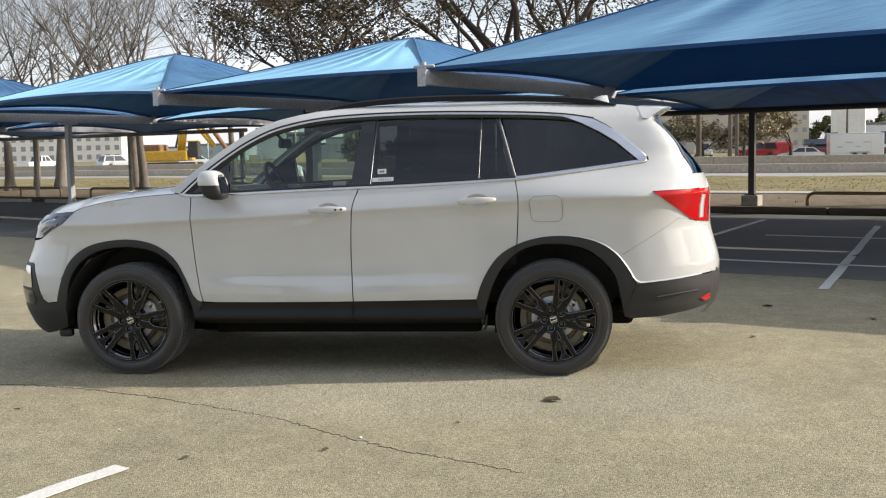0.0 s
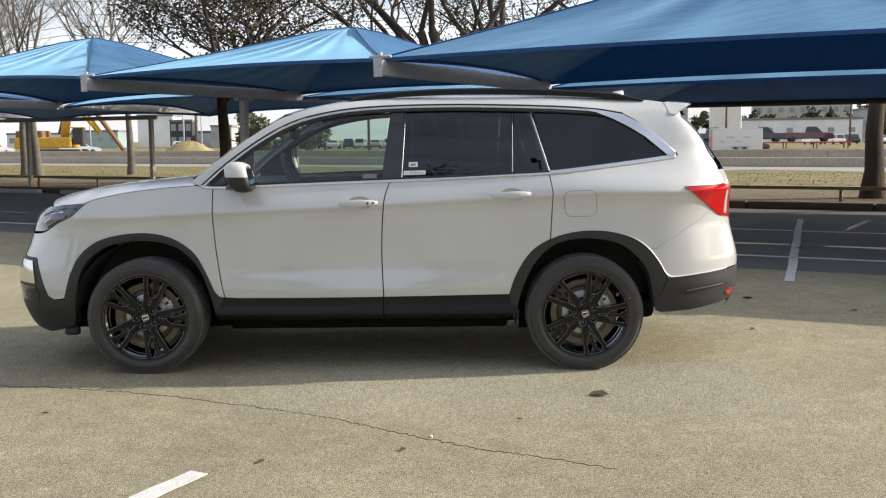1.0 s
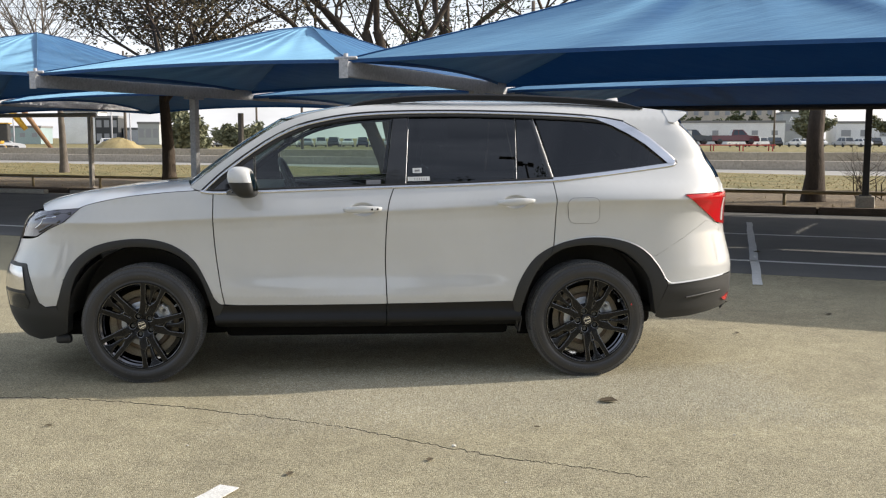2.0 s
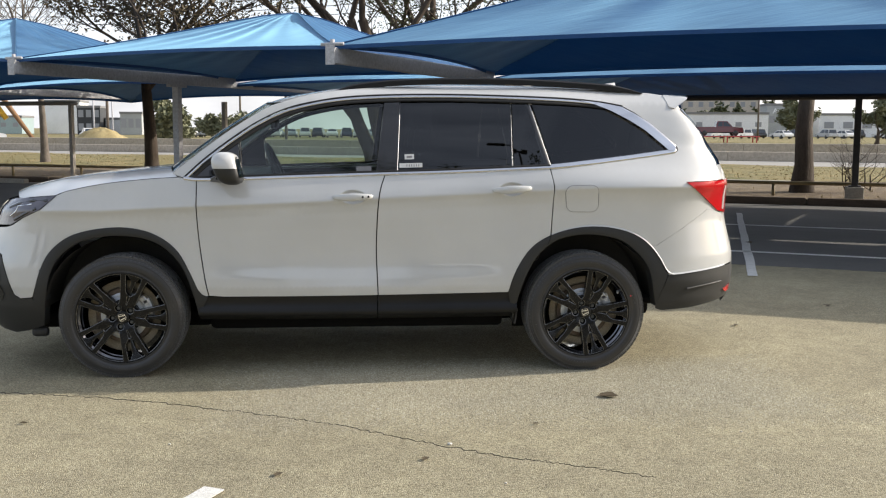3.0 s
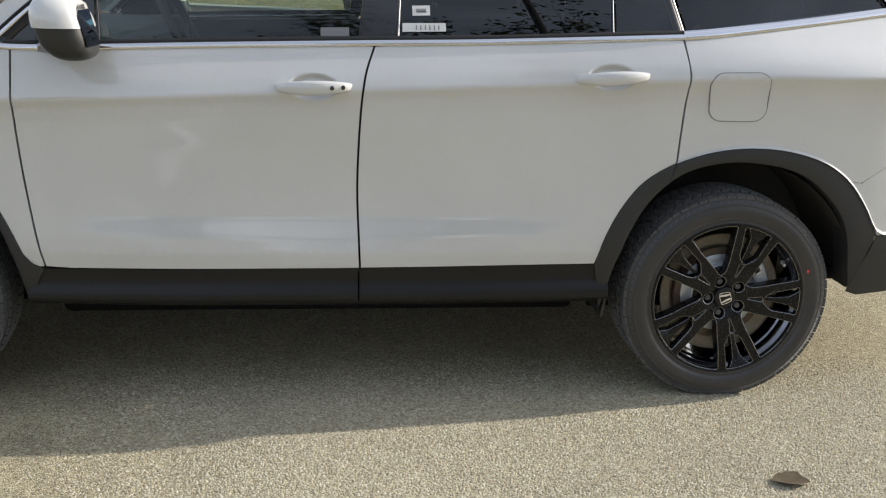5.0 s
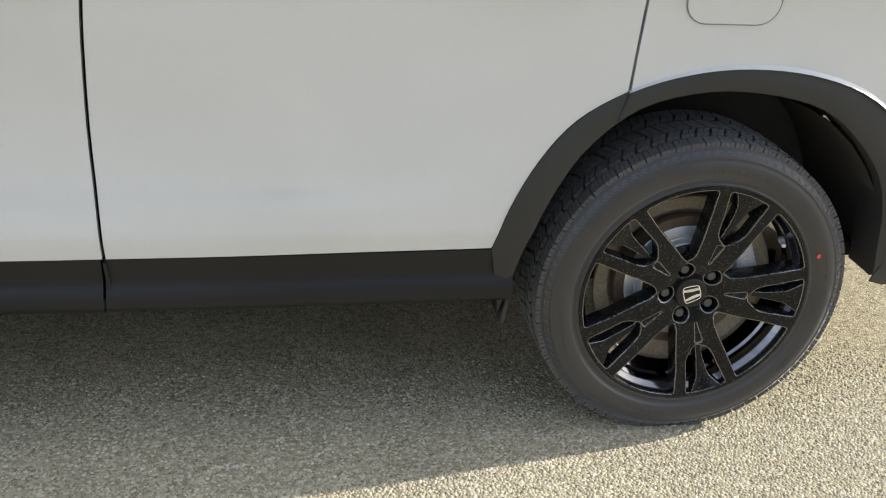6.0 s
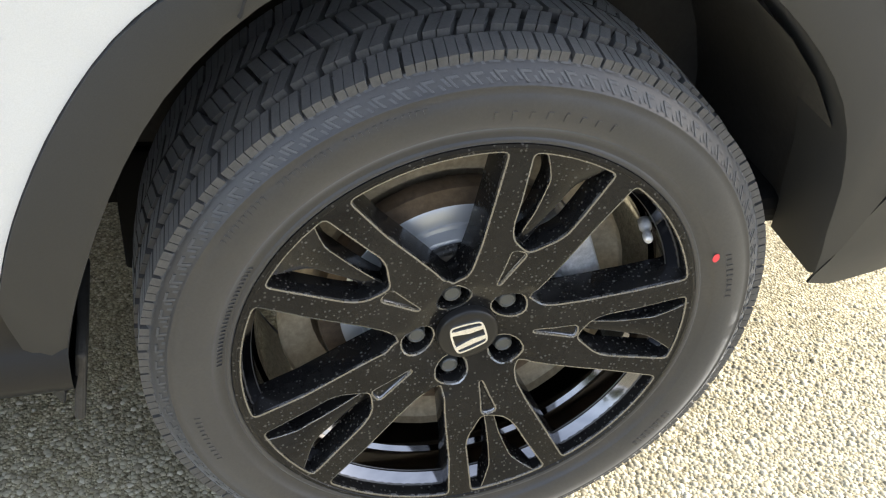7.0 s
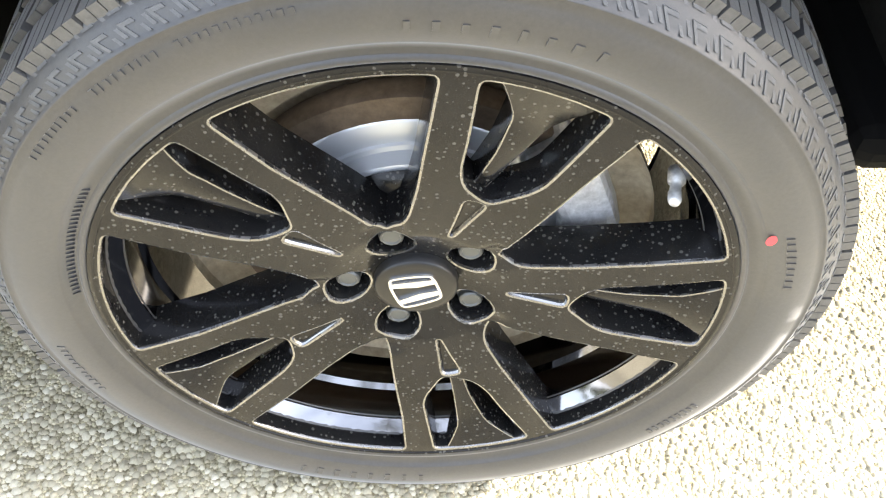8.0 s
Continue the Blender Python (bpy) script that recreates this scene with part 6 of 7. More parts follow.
WHEELBLACK = wheel_black()
CAPBLACK, *_ = material("satin_black_hub_cap", (0.010, 0.010, 0.010), 0.35, coat=0.1, spec=0.3)
NUTGREY, *_ = material("dull_grey_nut", (0.10, 0.105, 0.105), 0.4, metal=0.5)
# spoke edges glossier and lighter than the faces, imitating bright sky glints
WHEELEDGE, edge_nodes, edge_links, edge_shader = material("glinting_spoke_edge", (0.016, 0.016, 0.0165), 0.10, coat=1.0, spec=1.0)
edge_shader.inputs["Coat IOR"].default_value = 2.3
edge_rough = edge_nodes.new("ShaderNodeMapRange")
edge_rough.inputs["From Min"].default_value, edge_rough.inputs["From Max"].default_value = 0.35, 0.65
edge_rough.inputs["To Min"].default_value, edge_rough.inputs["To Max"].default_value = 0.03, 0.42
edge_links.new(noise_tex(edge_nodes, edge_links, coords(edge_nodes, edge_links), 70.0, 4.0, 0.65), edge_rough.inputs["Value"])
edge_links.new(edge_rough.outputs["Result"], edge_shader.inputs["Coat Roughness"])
BARREL, *_ = material("gloss_black_barrel", (0.17, 0.17, 0.18), 0.09, metal=1.0, coat=0.5)
DISC, *_ = material("brake_disc_steel", (0.58, 0.61, 0.65), 0.34, metal=0.5)
DISC_RUST = grained("brake_disc_dull_band", (0.095, 0.072, 0.053), (0.18, 0.138, 0.10), 12.0, 0.5, metal=0.5, bump_s=0.1, dist=0.001)
SHIELD = grained("dusty_splash_shield", (0.30, 0.25, 0.17), (0.44, 0.37, 0.26), 14.0, 0.6, metal=0.1, bump_s=0.15, dist=0.001)
CAST = grained("cast_aluminium", (0.56, 0.57, 0.58), (0.70, 0.71, 0.72), 20.0, 0.4, metal=0.45, bump_s=0.2, dist=0.001)
REDDOT, *_ = material("red_paint_dot", (0.75, 0.06, 0.07), 0.6)
BADGE, *_ = material("bright_badge", (0.80, 0.80, 0.80), 0.22, metal=0.9)


def polar(r, a):
    return (r * math.cos(radians(a)), r * math.sin(radians(a)))


def smooth_loop(pts, rounds=2):
    """Cuts the corners of a closed 2D loop."""
    for _ in range(rounds):
        out = []
        for i in range(len(pts)):
            a, b = pts[i], pts[(i + 1) % len(pts)]
            d = math.hypot(b[0] - a[0], b[1] - a[1])
            k = min(0.25, 0.0030 / d) if d > 0.0 else 0.25
            out += [(a[0] + (b[0] - a[0]) * k, a[1] + (b[1] - a[1]) * k), (b[0] + (a[0] - b[0]) * k, b[1] + (a[1] - b[1]) * k)]
        pts = out
    return pts


def divided(pts, step):
    out = []
    for i in range(len(pts)):
        a, b = pts[i], pts[(i + 1) % len(pts)]
        n = max(1, int(math.hypot(b[0] - a[0], b[1] - a[1]) / step))
        out += [(a[0] + (b[0] - a[0]) * k / n, a[1] + (b[1] - a[1]) * k / n) for k in range(n)]
    return out


def grown(loop, by):
    """A closed loop (anticlockwise) moved outwards."""
    out = []
    n = len(loop)
    for i in range(n):
        a, b = loop[i - 1], loop[(i + 1) % n]
        d = math.hypot(b[0] - a[0], b[1] - a[1]) or 1.0
        out.append((loop[i][0] + (b[1] - a[1]) / d * by, loop[i][1] - (b[0] - a[0]) / d * by))
    return out


def turned_way(loop):
    area = sum(loop[i - 1][0] * loop[i][1] - loop[i][0] * loop[i - 1][1] for i in range(len(loop)))
    return loop if area > 0 else loop[::-1]


SPOKE_CCW = [(0.086, 35), (0.092, 27), (0.105, 22.5), (0.14, 19), (0.19, 17.2), (0.2630, 15.6)]
SPOKE_CW = [(0.2630, -19.9), (0.20, -21.6), (0.15, -25.4), (0.118, -29.3), (0.100, -32), (0.087, -37)]
FORK = [(0.1475, 3.2), (0.158, 5.6), (0.172, 6.9), (0.205, 7.7), (0.2625, 9.0), (0.2628, 5.0), (0.2630, 0.0), (0.2630, -6.0), (0.2630, -12.6), (0.178, -14.3), (0.164, -13.2), (0.137, -6.4), (0.139, -2.5)]
CHANNEL = [(0.081, -1.4), (0.105, 0.2), (0.1325, 1.7), (0.1325, -5.7), (0.105, -4.2), (0.081, -2.6)]


def face_depth(x, z):
    """How far the spoke face lies outside the wheel's middle plane: dished towards the hub."""
    r = math.hypot(x, z)
    a = (math.degrees(math.atan2(z, x)) + 36) % 72 - 36
    y = float(np.interp(r, [0.0, 0.037, 0.043, 0.078, 0.10, 0.15, 0.20, 0.255, 0.27], [0.0835, 0.0835, 0.085, 0.0970, 0.1000, 0.1055, 0.1105, 0.1135, 0.114]))
    y -= 0.004 * (1 - smoothstep(0.006, 0.022, abs(r * radians(a - 36 if a > 0 else a + 36)))) * smoothstep(0.07, 0.08, r) * (1 - smoothstep(0.09, 0.10, r))
    return y


def rim_face():
    holes = []
    for k in range(5):
        t = 72 * k
        win = [(r, a) for r, a in SPOKE_CW] + [(r, a - 72) for r, a in SPOKE_CCW]
        arc = [(0.2630, -56.4 + (56.4 - 19.9) * q / 10) for q in range(1, 10)]
        holes.append((smooth_loop([polar(r, a + t) for r, a in win + arc], 2), 0.045))
        holes.append((smooth_loop([polar(r, a + t) for r, a in FORK], 2), 0.034))
        holes.append((smooth_loop([polar(r, a + t) for r, a in CHANNEL], 2), 0.0042))
        c = polar(0.060, t - 33.0)
        holes.append(([(c[0] + 0.0192 * math.cos(radians(q * 20)), c[1] + 0.0192 * math.sin(radians(q * 20))) for q in range(18)], 0.030))
    holes = [(divided(turned_way(h), 0.006), d) for h, d in holes]
    big = [grown(h, 0.0027) for h, _ in holes]
    outer = [polar(0.2695, q * 3) for q in range(120)]
    pts, edges = [], []
    for loop in [outer] + big:
        base = len(pts)
        pts += [Vector(p) for p in loop]
        edges += [(base + i, base + (i + 1) % len(loop)) for i in range(len(loop))]
    fixed = np.array([tuple(p) for p in pts])
    step = 0.0046
    for i in range(-60, 61):
        for j in range(-68, 69):
            x, z = i * step + (step / 2 if j % 2 else 0), j * step * 0.87
            if math.hypot(x, z) < 0.267 and np.min((fixed[:, 0] - x) ** 2 + (fixed[:, 1] - z) ** 2) > (0.5 * step) ** 2:
                pts.append(Vector((x, z)))
    vs, _, fs, *_ = geometry.delaunay_2d_cdt(pts, edges, [], 0, 1e-7)
    boxes = [(min(p[0] for p in h), max(p[0] for p in h), min(p[1] for p in h), max(p[1] for p in h)) for h in big]
    verts = [(v.x, -face_depth(v.x, v.y), v.y) for v in vs]
    faces = []
    for f in fs:
        c = (sum(vs[q].x for q in f) / 3, sum(vs[q].y for q in f) / 3)
        if math.hypot(*c) > 0.270:
            continue
        if any(b[0] < c[0] < b[1] and b[2] < c[1] < b[3] and within(c, h) for h, b in zip(big, boxes)):
            continue
        area = (vs[f[1]].x - vs[f[0]].x) * (vs[f[2]].y - vs[f[0]].y) - (vs[f[2]].x - vs[f[0]].x) * (vs[f[1]].y - vs[f[0]].y)
        faces.append(tuple(f) if area > 0 else tuple(f)[::-1])
    edge_faces = []
    for (h, deep), g in zip(holes, big):
        n = len(h)
        base = len(verts)
        verts += [(p[0], -face_depth(*p), p[1]) for p in g]
        mids = grown(h, 0.0009)
        verts += [(p[0], -face_depth(*p) + 0.0007, p[1]) for p in mids]
        verts += [(p[0], -face_depth(*p) + 0.0032, p[1]) for p in h]
        verts += [(p[0] * 0.999, -face_depth(*p) + deep, p[1] * 0.999) for p in grown(h, -0.0012)]
        for i in range(n):
            j = (i + 1) % n
            for s in (0, 1, 2):
                if s < 2:
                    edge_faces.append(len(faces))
                faces.append((base + s * n + i, base + s * n + j, base + (s + 1) * n + j, base + (s + 1) * n + i)[::-1])
        if deep < 0.01:                  # the channel has a floor
            c = len(verts)
            verts.append((sum(p[0] for p in h) / n, -sum(face_depth(*p) for p in h) / n + deep, sum(p[1] for p in h) / n))
            faces += [(base + 3 * n + i, base + 3 * n + (i + 1) % n, c) for i in range(n)]
    return verts, faces, edge_faces


def spoke_rib():
    """The lower middle bar of a pair: rises from the fork's floor to the rim, wider towards the rim."""
    verts, faces, edge_faces = [], [], []
    n = 16
    for i in range(n + 1):
        r = 0.134 + 0.131 * i / n
        lo = float(np.interp(r, [0.134, 0.165, 0.230, 0.265], [-4.6, -5.0, -6.4, -10.2]))
        hi = float(np.interp(r, [0.134, 0.181, 0.228, 0.265], [0.6, 0.1, 1.3, 6.4]))
        y = -face_depth(*polar(r, 0)) + float(np.interp(r, [0.134, 0.15, 0.22, 0.262], [0.0150, 0.0125, 0.0095, 0.0020]))
        b = math.degrees(0.0016 / r)
        for a, dy in ((lo - 0.4, 0.026), (lo, 0.0022), (lo + 0.35 * b, 0.0006), (lo + b, 0.0), (hi - b, 0.0), (hi - 0.35 * b, 0.0006), (hi, 0.0022), (hi + 0.4, 0.026)):
            x, z = polar(r, a)
            verts.append((x, y + dy, z))
    for i in range(n):
        for k in range(7):
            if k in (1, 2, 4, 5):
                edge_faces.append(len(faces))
            faces.append((i * 8 + k, i * 8 + 8 + k, i * 8 + 9 + k, i * 8 + 1 + k))
    faces += [tuple(range(8)), tuple(range(n * 8 + 7, n * 8 - 1, -1))]
    return verts, faces, edge_faces


def shared(name, verts, faces, mat, smooth=True, sharp=None):
    me = bpy.data.meshes.new(name)
    me.from_pydata([tuple(v) for v in verts], [], [tuple(f) for f in faces])
    me.update()
    me.materials.append(mat)
    if smooth:
        me.shade_smooth()
        if sharp:
            me.set_sharp_from_angle(angle=radians(sharp))
    return me


def ring_block(r0, r1, y0, y1, a0, a1, skew=0.0, top=0.86):
    """A tread block between two radii, two widths and two angles, leaning by skew degrees across its width."""
    v = []
    for r, k in ((r0, 1.0), (r1, top)):
        for y, s in ((y0, 0.0), (y1, 1.0)):
            m, h = (a0 + a1) / 2 + skew * s, (a1 - a0) / 2 * k
            yy = (y0 + y1) / 2 + (y - (y0 + y1) / 2) * (k * 0.5 + 0.5)
            for a in (m - h, m + h):
                v.append((r * math.cos(radians(a)), yy, r * math.sin(radians(a))))
    f = [(4, 5, 7, 6), (0, 1, 5, 4), (2, 6, 7, 3), (0, 4, 6, 2), (1, 3, 7, 5)]
    return v, f


def joined(pieces):
    verts, faces = [], []
    for v, f in pieces:
        b = len(verts)
        verts += list(v)
        faces += [tuple(b + q for q in p) for p in f]
    return verts, faces


TYRE_PROFILE = [(0.250, 0.095), (0.262, 0.110), (0.2725, 0.1235), (0.276, 0.1255), (0.281, 0.1262), (0.285, 0.1240), (0.2945, 0.1304), (0.2955, 0.1316), (0.2972, 0.1324), (0.303, 0.1345), (0.318, 0.1370), (0.333, 0.1340), (0.3395, 0.1302), (0.3405, 0.1309), (0.3420, 0.1302), (0.3428, 0.1282), (0.346, 0.1262), (0.356, 0.1180), (0.3635, 0.1085), (0.3655, 0.0990), (0.3610, 0.092), (0.3600, 0.0)]
SIDEWALL = ([p[0] for p in TYRE_PROFILE[:19]], [p[1] for p in TYRE_PROFILE[:19]])


def tread_blocks():
    rng = random.Random(4)
    out = []
    n = 68
    pitch = 360 / n
    for k in range(n):
        a = k * pitch + rng.uniform(-0.2, 0.2)
        for side in (-1, 1):
            for q in range(3):                     # shoulder lug cut by two fine slits
                w = pitch * 0.93 / 3
                b0 = a + q * w + 0.10
                out.append(ring_block(0.350, 0.3705, side * 0.1135, side * 0.074, b0, b0 + w - 0.13, side * 0.7, 0.97))
            for q in range(2):
                w = pitch * 0.84 / 2
                b0 = a + q * w + 1.2
                out.append(ring_block(0.355, 0.3745, side * 0.066, side * 0.030, b0, b0 + w - 0.14, side * 2.4, 0.94))
        for q in range(2):
            w = pitch * 0.9 / 2
            b0 = a + q * w
            out.append(ring_block(0.355, 0.3755, -0.022, 0.022, b0, b0 + w - 0.14, 1.8, 0.94))
    return joined(out)


def buttress_marks():
    """Raised hooked bars round the shoulder of the sidewall."""
    out = []
    n = 92
    pitch = 360 / n
    for k in range(n):
        a = k * pitch
        for da, r0, r1, w in ((0.0, 0.3440, 0.3630, 0.50), (0.9, 0.3590, 0.3618, 1.7), (0.9, 0.3515, 0.3538, 1.6), (1.8, 0.3440, 0.3540, 0.45), (2.7, 0.3460, 0.3620, 0.55)):
            y = lambda r: -float(np.interp(r, *SIDEWALL))
            v = []
            for lift in (-0.003, 0.0011):
                for r in (r0, r1):
                    for b in (a + da - w / 2, a + da + w / 2):
                        lean = (r - 0.354) * 150
                        v.append((r * math.cos(radians(b + lean)), y(r) - lift, r * math.sin(radians(b + lean))))
            out.append((v, [(4, 5, 7, 6), (0, 1, 5, 4), (2, 6, 7, 3), (0, 4, 6, 2), (1, 3, 7, 5)]))
    return joined(out)


def sidewall_bars():
    """Moulded writing on the sidewall, as plain raised bars."""
    out = []
    rng = random.Random(9)
    def bar(r, a, h, w):
        v = []
        for lift in (-0.003, 0.0010):
            for rr in (r - h / 2, r + h / 2):
                for aa in (a - w / 2, a + w / 2):
                    yy = -float(np.interp(rr, *SIDEWALL)) - lift
                    v.append((rr * math.cos(radians(aa)), yy, rr * math.sin(radians(aa))))
        out.append((v, [(4, 5, 7, 6), (0, 1, 5, 4), (2, 6, 7, 3), (0, 4, 6, 2), (1, 3, 7, 5)]))
    for start, count, step, r, h, w in ((68, 8, 3.4, 0.312, 0.011, 1.3), (248, 8, 3.4, 0.312, 0.011, 1.3), (104, 12, 1.25, 0.331, 0.006, 0.8), (121, 9, 1.25, 0.331, 0.006, 0.8), (135, 10, 1.2, 0.331, 0.006, 0.8), (8, 9, 1.5, 0.313, 0.008, 1.0), (190, 11, 1.3, 0.320, 0.007, 0.9), (320, 9, 1.4, 0.315, 0.008, 1.0)):
        for k in range(count):
            bar(r, start + k * step, h * rng.uniform(0.7, 1.0), w * rng.uniform(0.5, 0.9))
    for k in range(26):
        bar(0.287, 150 + k * 1.1, 0.006, 0.35)
    return joined(out)


PROFILE_FULL = [(r, -y) for r, y in TYRE_PROFILE] + [(r, y) for r, y in TYRE_PROFILE[::-1][1:]]
rim_v, rim_f, rim_edge = rim_face()
rim_me = shared("spoke_face", rim_v, rim_f, WHEELBLACK, True, 32)
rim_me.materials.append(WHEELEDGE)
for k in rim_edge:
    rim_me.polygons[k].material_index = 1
rib_v, rib_f, rib_edge = spoke_rib()
rib_me = shared("spoke_rib", rib_v, rib_f, WHEELBLACK, True, 32)
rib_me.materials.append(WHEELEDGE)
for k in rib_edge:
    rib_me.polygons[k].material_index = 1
tyre_me = shared("tyre", *lathe_mesh(PROFILE_FULL, 128), RUBBER)
tread_me = shared("tread", *tread_blocks(), TREAD, False)
butt_me = shared("shoulder_marks", *buttress_marks(), SHOULDER, False)
bars_me = shared("sidewall_marks", *sidewall_bars(), RUBBER, False)
lip_me = shared("rim_lip", *lathe_mesh([(0.2690, -0.1135), (0.2705, -0.1150), (0.2740, -0.1140), (0.2750, -0.111), (0.2720, -0.105), (0.2680, -0.104)], 96), WHEELBLACK, True, 50)
edge_me = shared("rim_edge", *lathe_mesh([(0.2678, -0.1132), (0.2686, -0.1148), (0.2698, -0.1155), (0.2710, -0.1152)], 120), WHEELBLACK)
barrel_me = shared("barrel", *lathe_mesh([(0.2680, -0.104), (0.2640, -0.098), (0.2510, -0.084), (0.2490, -0.050), (0.2435, -0.045), (0.2415, 0.03), (0.2450, 0.09), (0.262, 0.10)], 192), BARREL, True, 22)
bead_me = shared("bead_ring", *lathe_mesh([(0.2738, -0.1110), (0.2755, -0.1135), (0.2790, -0.1145), (0.2815, -0.112)], 96), RUBBER)
disc_me = shared("brake_disc", *lathe_mesh([(0.1670, -0.005), (0.1680, -0.025), (0.1660, -0.029), (0.1420, -0.029)], 72), DISC_RUST, True, 40)
hat_me = shared("disc_hat", *lathe_mesh([(0.1420, -0.029), (0.1400, -0.0305), (0.1180, -0.0305), (0.1165, -0.033), (0.1120, -0.034), (0.1070, -0.046), (0.0920, -0.052), (0.050, -0.054), (0.0, -0.054)], 72), DISC, True, 40)
shield_me = shared("splash_shield", *lathe_mesh([(0.216, -0.030), (0.216, -0.018), (0.208, -0.010), (0.176, -0.006), (0.170, 0.020), (0.0, 0.020)], 48), SHIELD, True, 40)
hub_me = shared("hub_cap", *lathe_mesh([(0.0, -0.0952), (0.030, -0.0950), (0.0352, -0.0942), (0.0368, -0.0925), (0.0374, -0.078)], 48), CAPBLACK, True)
pad_me = shared("hub_back", *lathe_mesh([(0.105, -0.050), (0.095, -0.058), (0.0, -0.060)], 40), WHEELBLACK, True)


def nut_mesh():
    v, f = lathe_mesh([(0.0, -0.0825), (0.0075, -0.0825), (0.0082, -0.0835), (0.0095, -0.0835), (0.0108, -0.0820), (0.0112, -0.075), (0.0128, -0.074), (0.0130, -0.050)], 12)
    return v, f


nut_me = shared("wheel_nut", *nut_mesh(), NUTGREY, True, 30)


def badge_mesh():
    """A bright rounded frame with two leaning bars."""
    pieces = []
    frame_pts = [(-0.0225, 0.0185), (-0.010, 0.0212), (0.010, 0.0212), (0.0225, 0.0185), (0.0215, 0.0), (0.0180, -0.0190), (0.009, -0.0212), (-0.009, -0.0212), (-0.0180, -0.0190), (-0.0215, 0.0)]
    o = turned_way(smooth_loop(frame_pts, 2))
    i = grown(o, -0.0024)
    n = len(o)
    v = [(x, -0.0972, z) for x, z in o] + [(x, -0.0972, z) for x, z in i] + [(x, -0.0945, z) for x, z in o] + [(x, -0.0945, z) for x, z in i]
    f = []
    for k in range(n):
        j = (k + 1) % n
        f += [(k, j, n + j, n + k), (2 * n + k, 2 * n + j, j, k), (n + k, n + j, 3 * n + j, 3 * n + k)]
    pieces.append((v, f))
    for s in (-1, 1):
        q = [(s * 0.0155, 0.0192), (s * 0.0098, 0.0196), (s * 0.0048, -0.0025), (s * 0.0052, -0.0186), (s * 0.0110, -0.0186)]
        q = q if s < 0 else q[::-1]
        v = [(x, -0.0975, z) for x, z in q] + [(x, -0.0945, z) for x, z in q]
        pieces.append((v, [(4, 3, 2, 1, 0)] + [(a, (a + 1) % 5, 5 + (a + 1) % 5, 5 + a) for a in range(5)]))
    return joined(pieces)


badge_me = shared("badge", *badge_mesh(), BADGE, False)
dot_me = shared("paint_dot", [(0.2985 * math.cos(radians(20.3)) + 0.0045 * math.cos(radians(q * 30)), -0.1345, 0.2985 * math.sin(radians(20.3)) + 0.0062 * math.sin(radians(q * 30))) for q in range(12)], [tuple(range(12))], REDDOT)


def caliper_bm():
    bm = bmesh.new()
    for a, r, sx, sz in ((22, 0.155, 0.05, 0.10), (38, 0.150, 0.045, 0.06), (6, 0.150, 0.045, 0.05)):
        x, z = polar(r, a)
        box_bm(sx, 0.07, sz, (x, -0.012, z), 0.010, Matrix.Rotation(-radians(a), 4, "Y"), bm)
    return bm


def piece(name, me, parent, turn=0.0, label=""):
    ob = new(name, me)
    ob.parent = parent
    if turn:
        ob.matrix_basis = Matrix.Rotation(-radians(turn), 4, "Y")
    if label:
        ob["label"] = label
    return ob


def wheel(cx, sy, turn):
    w = new("wheel")
    w.parent = car
    w["label"] = "black alloy wheel with five pairs of spokes and a road tyre"
    w.matrix_basis = pose(cx, sy * 0.8425, 0.367, 0, 0, 0 if sy < 0 else 180)
    piece("rim", rim_me, w, turn, "gloss black spoked rim with dried water spots")
    for k in range(5):
        piece("spoke_rib", rib_me, w, turn + 72 * k)
    piece("rim_barrel", barrel_me, w)
    piece("rim_lip", lip_me, w)
    piece("rim_edge", edge_me, w)
    piece("bead", bead_me, w)
    piece("tyre", tyre_me, w, label="black rubber tyre with moulded sidewall")
    tagged(piece("tread", tread_me, w), kind="stuff")
    tagged(piece("shoulder_pattern", butt_me, w), kind="stuff")
    tagged(piece("sidewall_relief", bars_me, w), kind="stuff")
    if cx > 0 and sy < 0:
        piece("paint_dot", dot_me, w, turn, "small red balance dot")
    piece("hub_cap", hub_me, w, turn)
    piece("hub_back", pad_me, w)
    piece("badge", badge_me, w, turn + 108, "bright plain maker's badge")
    for ob in w.children:
        if ob.name.split(".")[0] in ("tyre", "tread", "shoulder_pattern", "sidewall_relief", "paint_dot"):
            ob.location.y += 0.014
    for k in range(5):
        nut = piece("wheel_nut", nut_me, w)
        x, z = polar(0.060, turn + 72 * k - 33.0)
        nut.matrix_basis = pose(x, 0, z)
    piece("brake_disc", disc_me, w)
    piece("disc_hat", hat_me, w)
    piece("splash_shield", shield_me, w)
    part("caliper", caliper_bm(), CAST, w)
    va = radians(30)
    v, f = tube_mesh([(r * math.cos(va), y, r * math.sin(va)) for r, y in ((0.243, -0.062), (0.240, -0.074), (0.2395, -0.0755), (0.2375, -0.083), (0.237, -0.0845), (0.2355, -0.092), (0.2345, -0.095))], [0.0080, 0.0075, 0.0048, 0.0048, 0.0058, 0.0056, 0.0040], 10)
    mesh_object("valve", v, f, CAST, w, True)
    return w


wheel(1.41, -1, 0.0)
wheel(-1.41, -1, 2.0)
wheel(1.41, 1, 20.0)
wheel(-1.41, 1, 40.0)
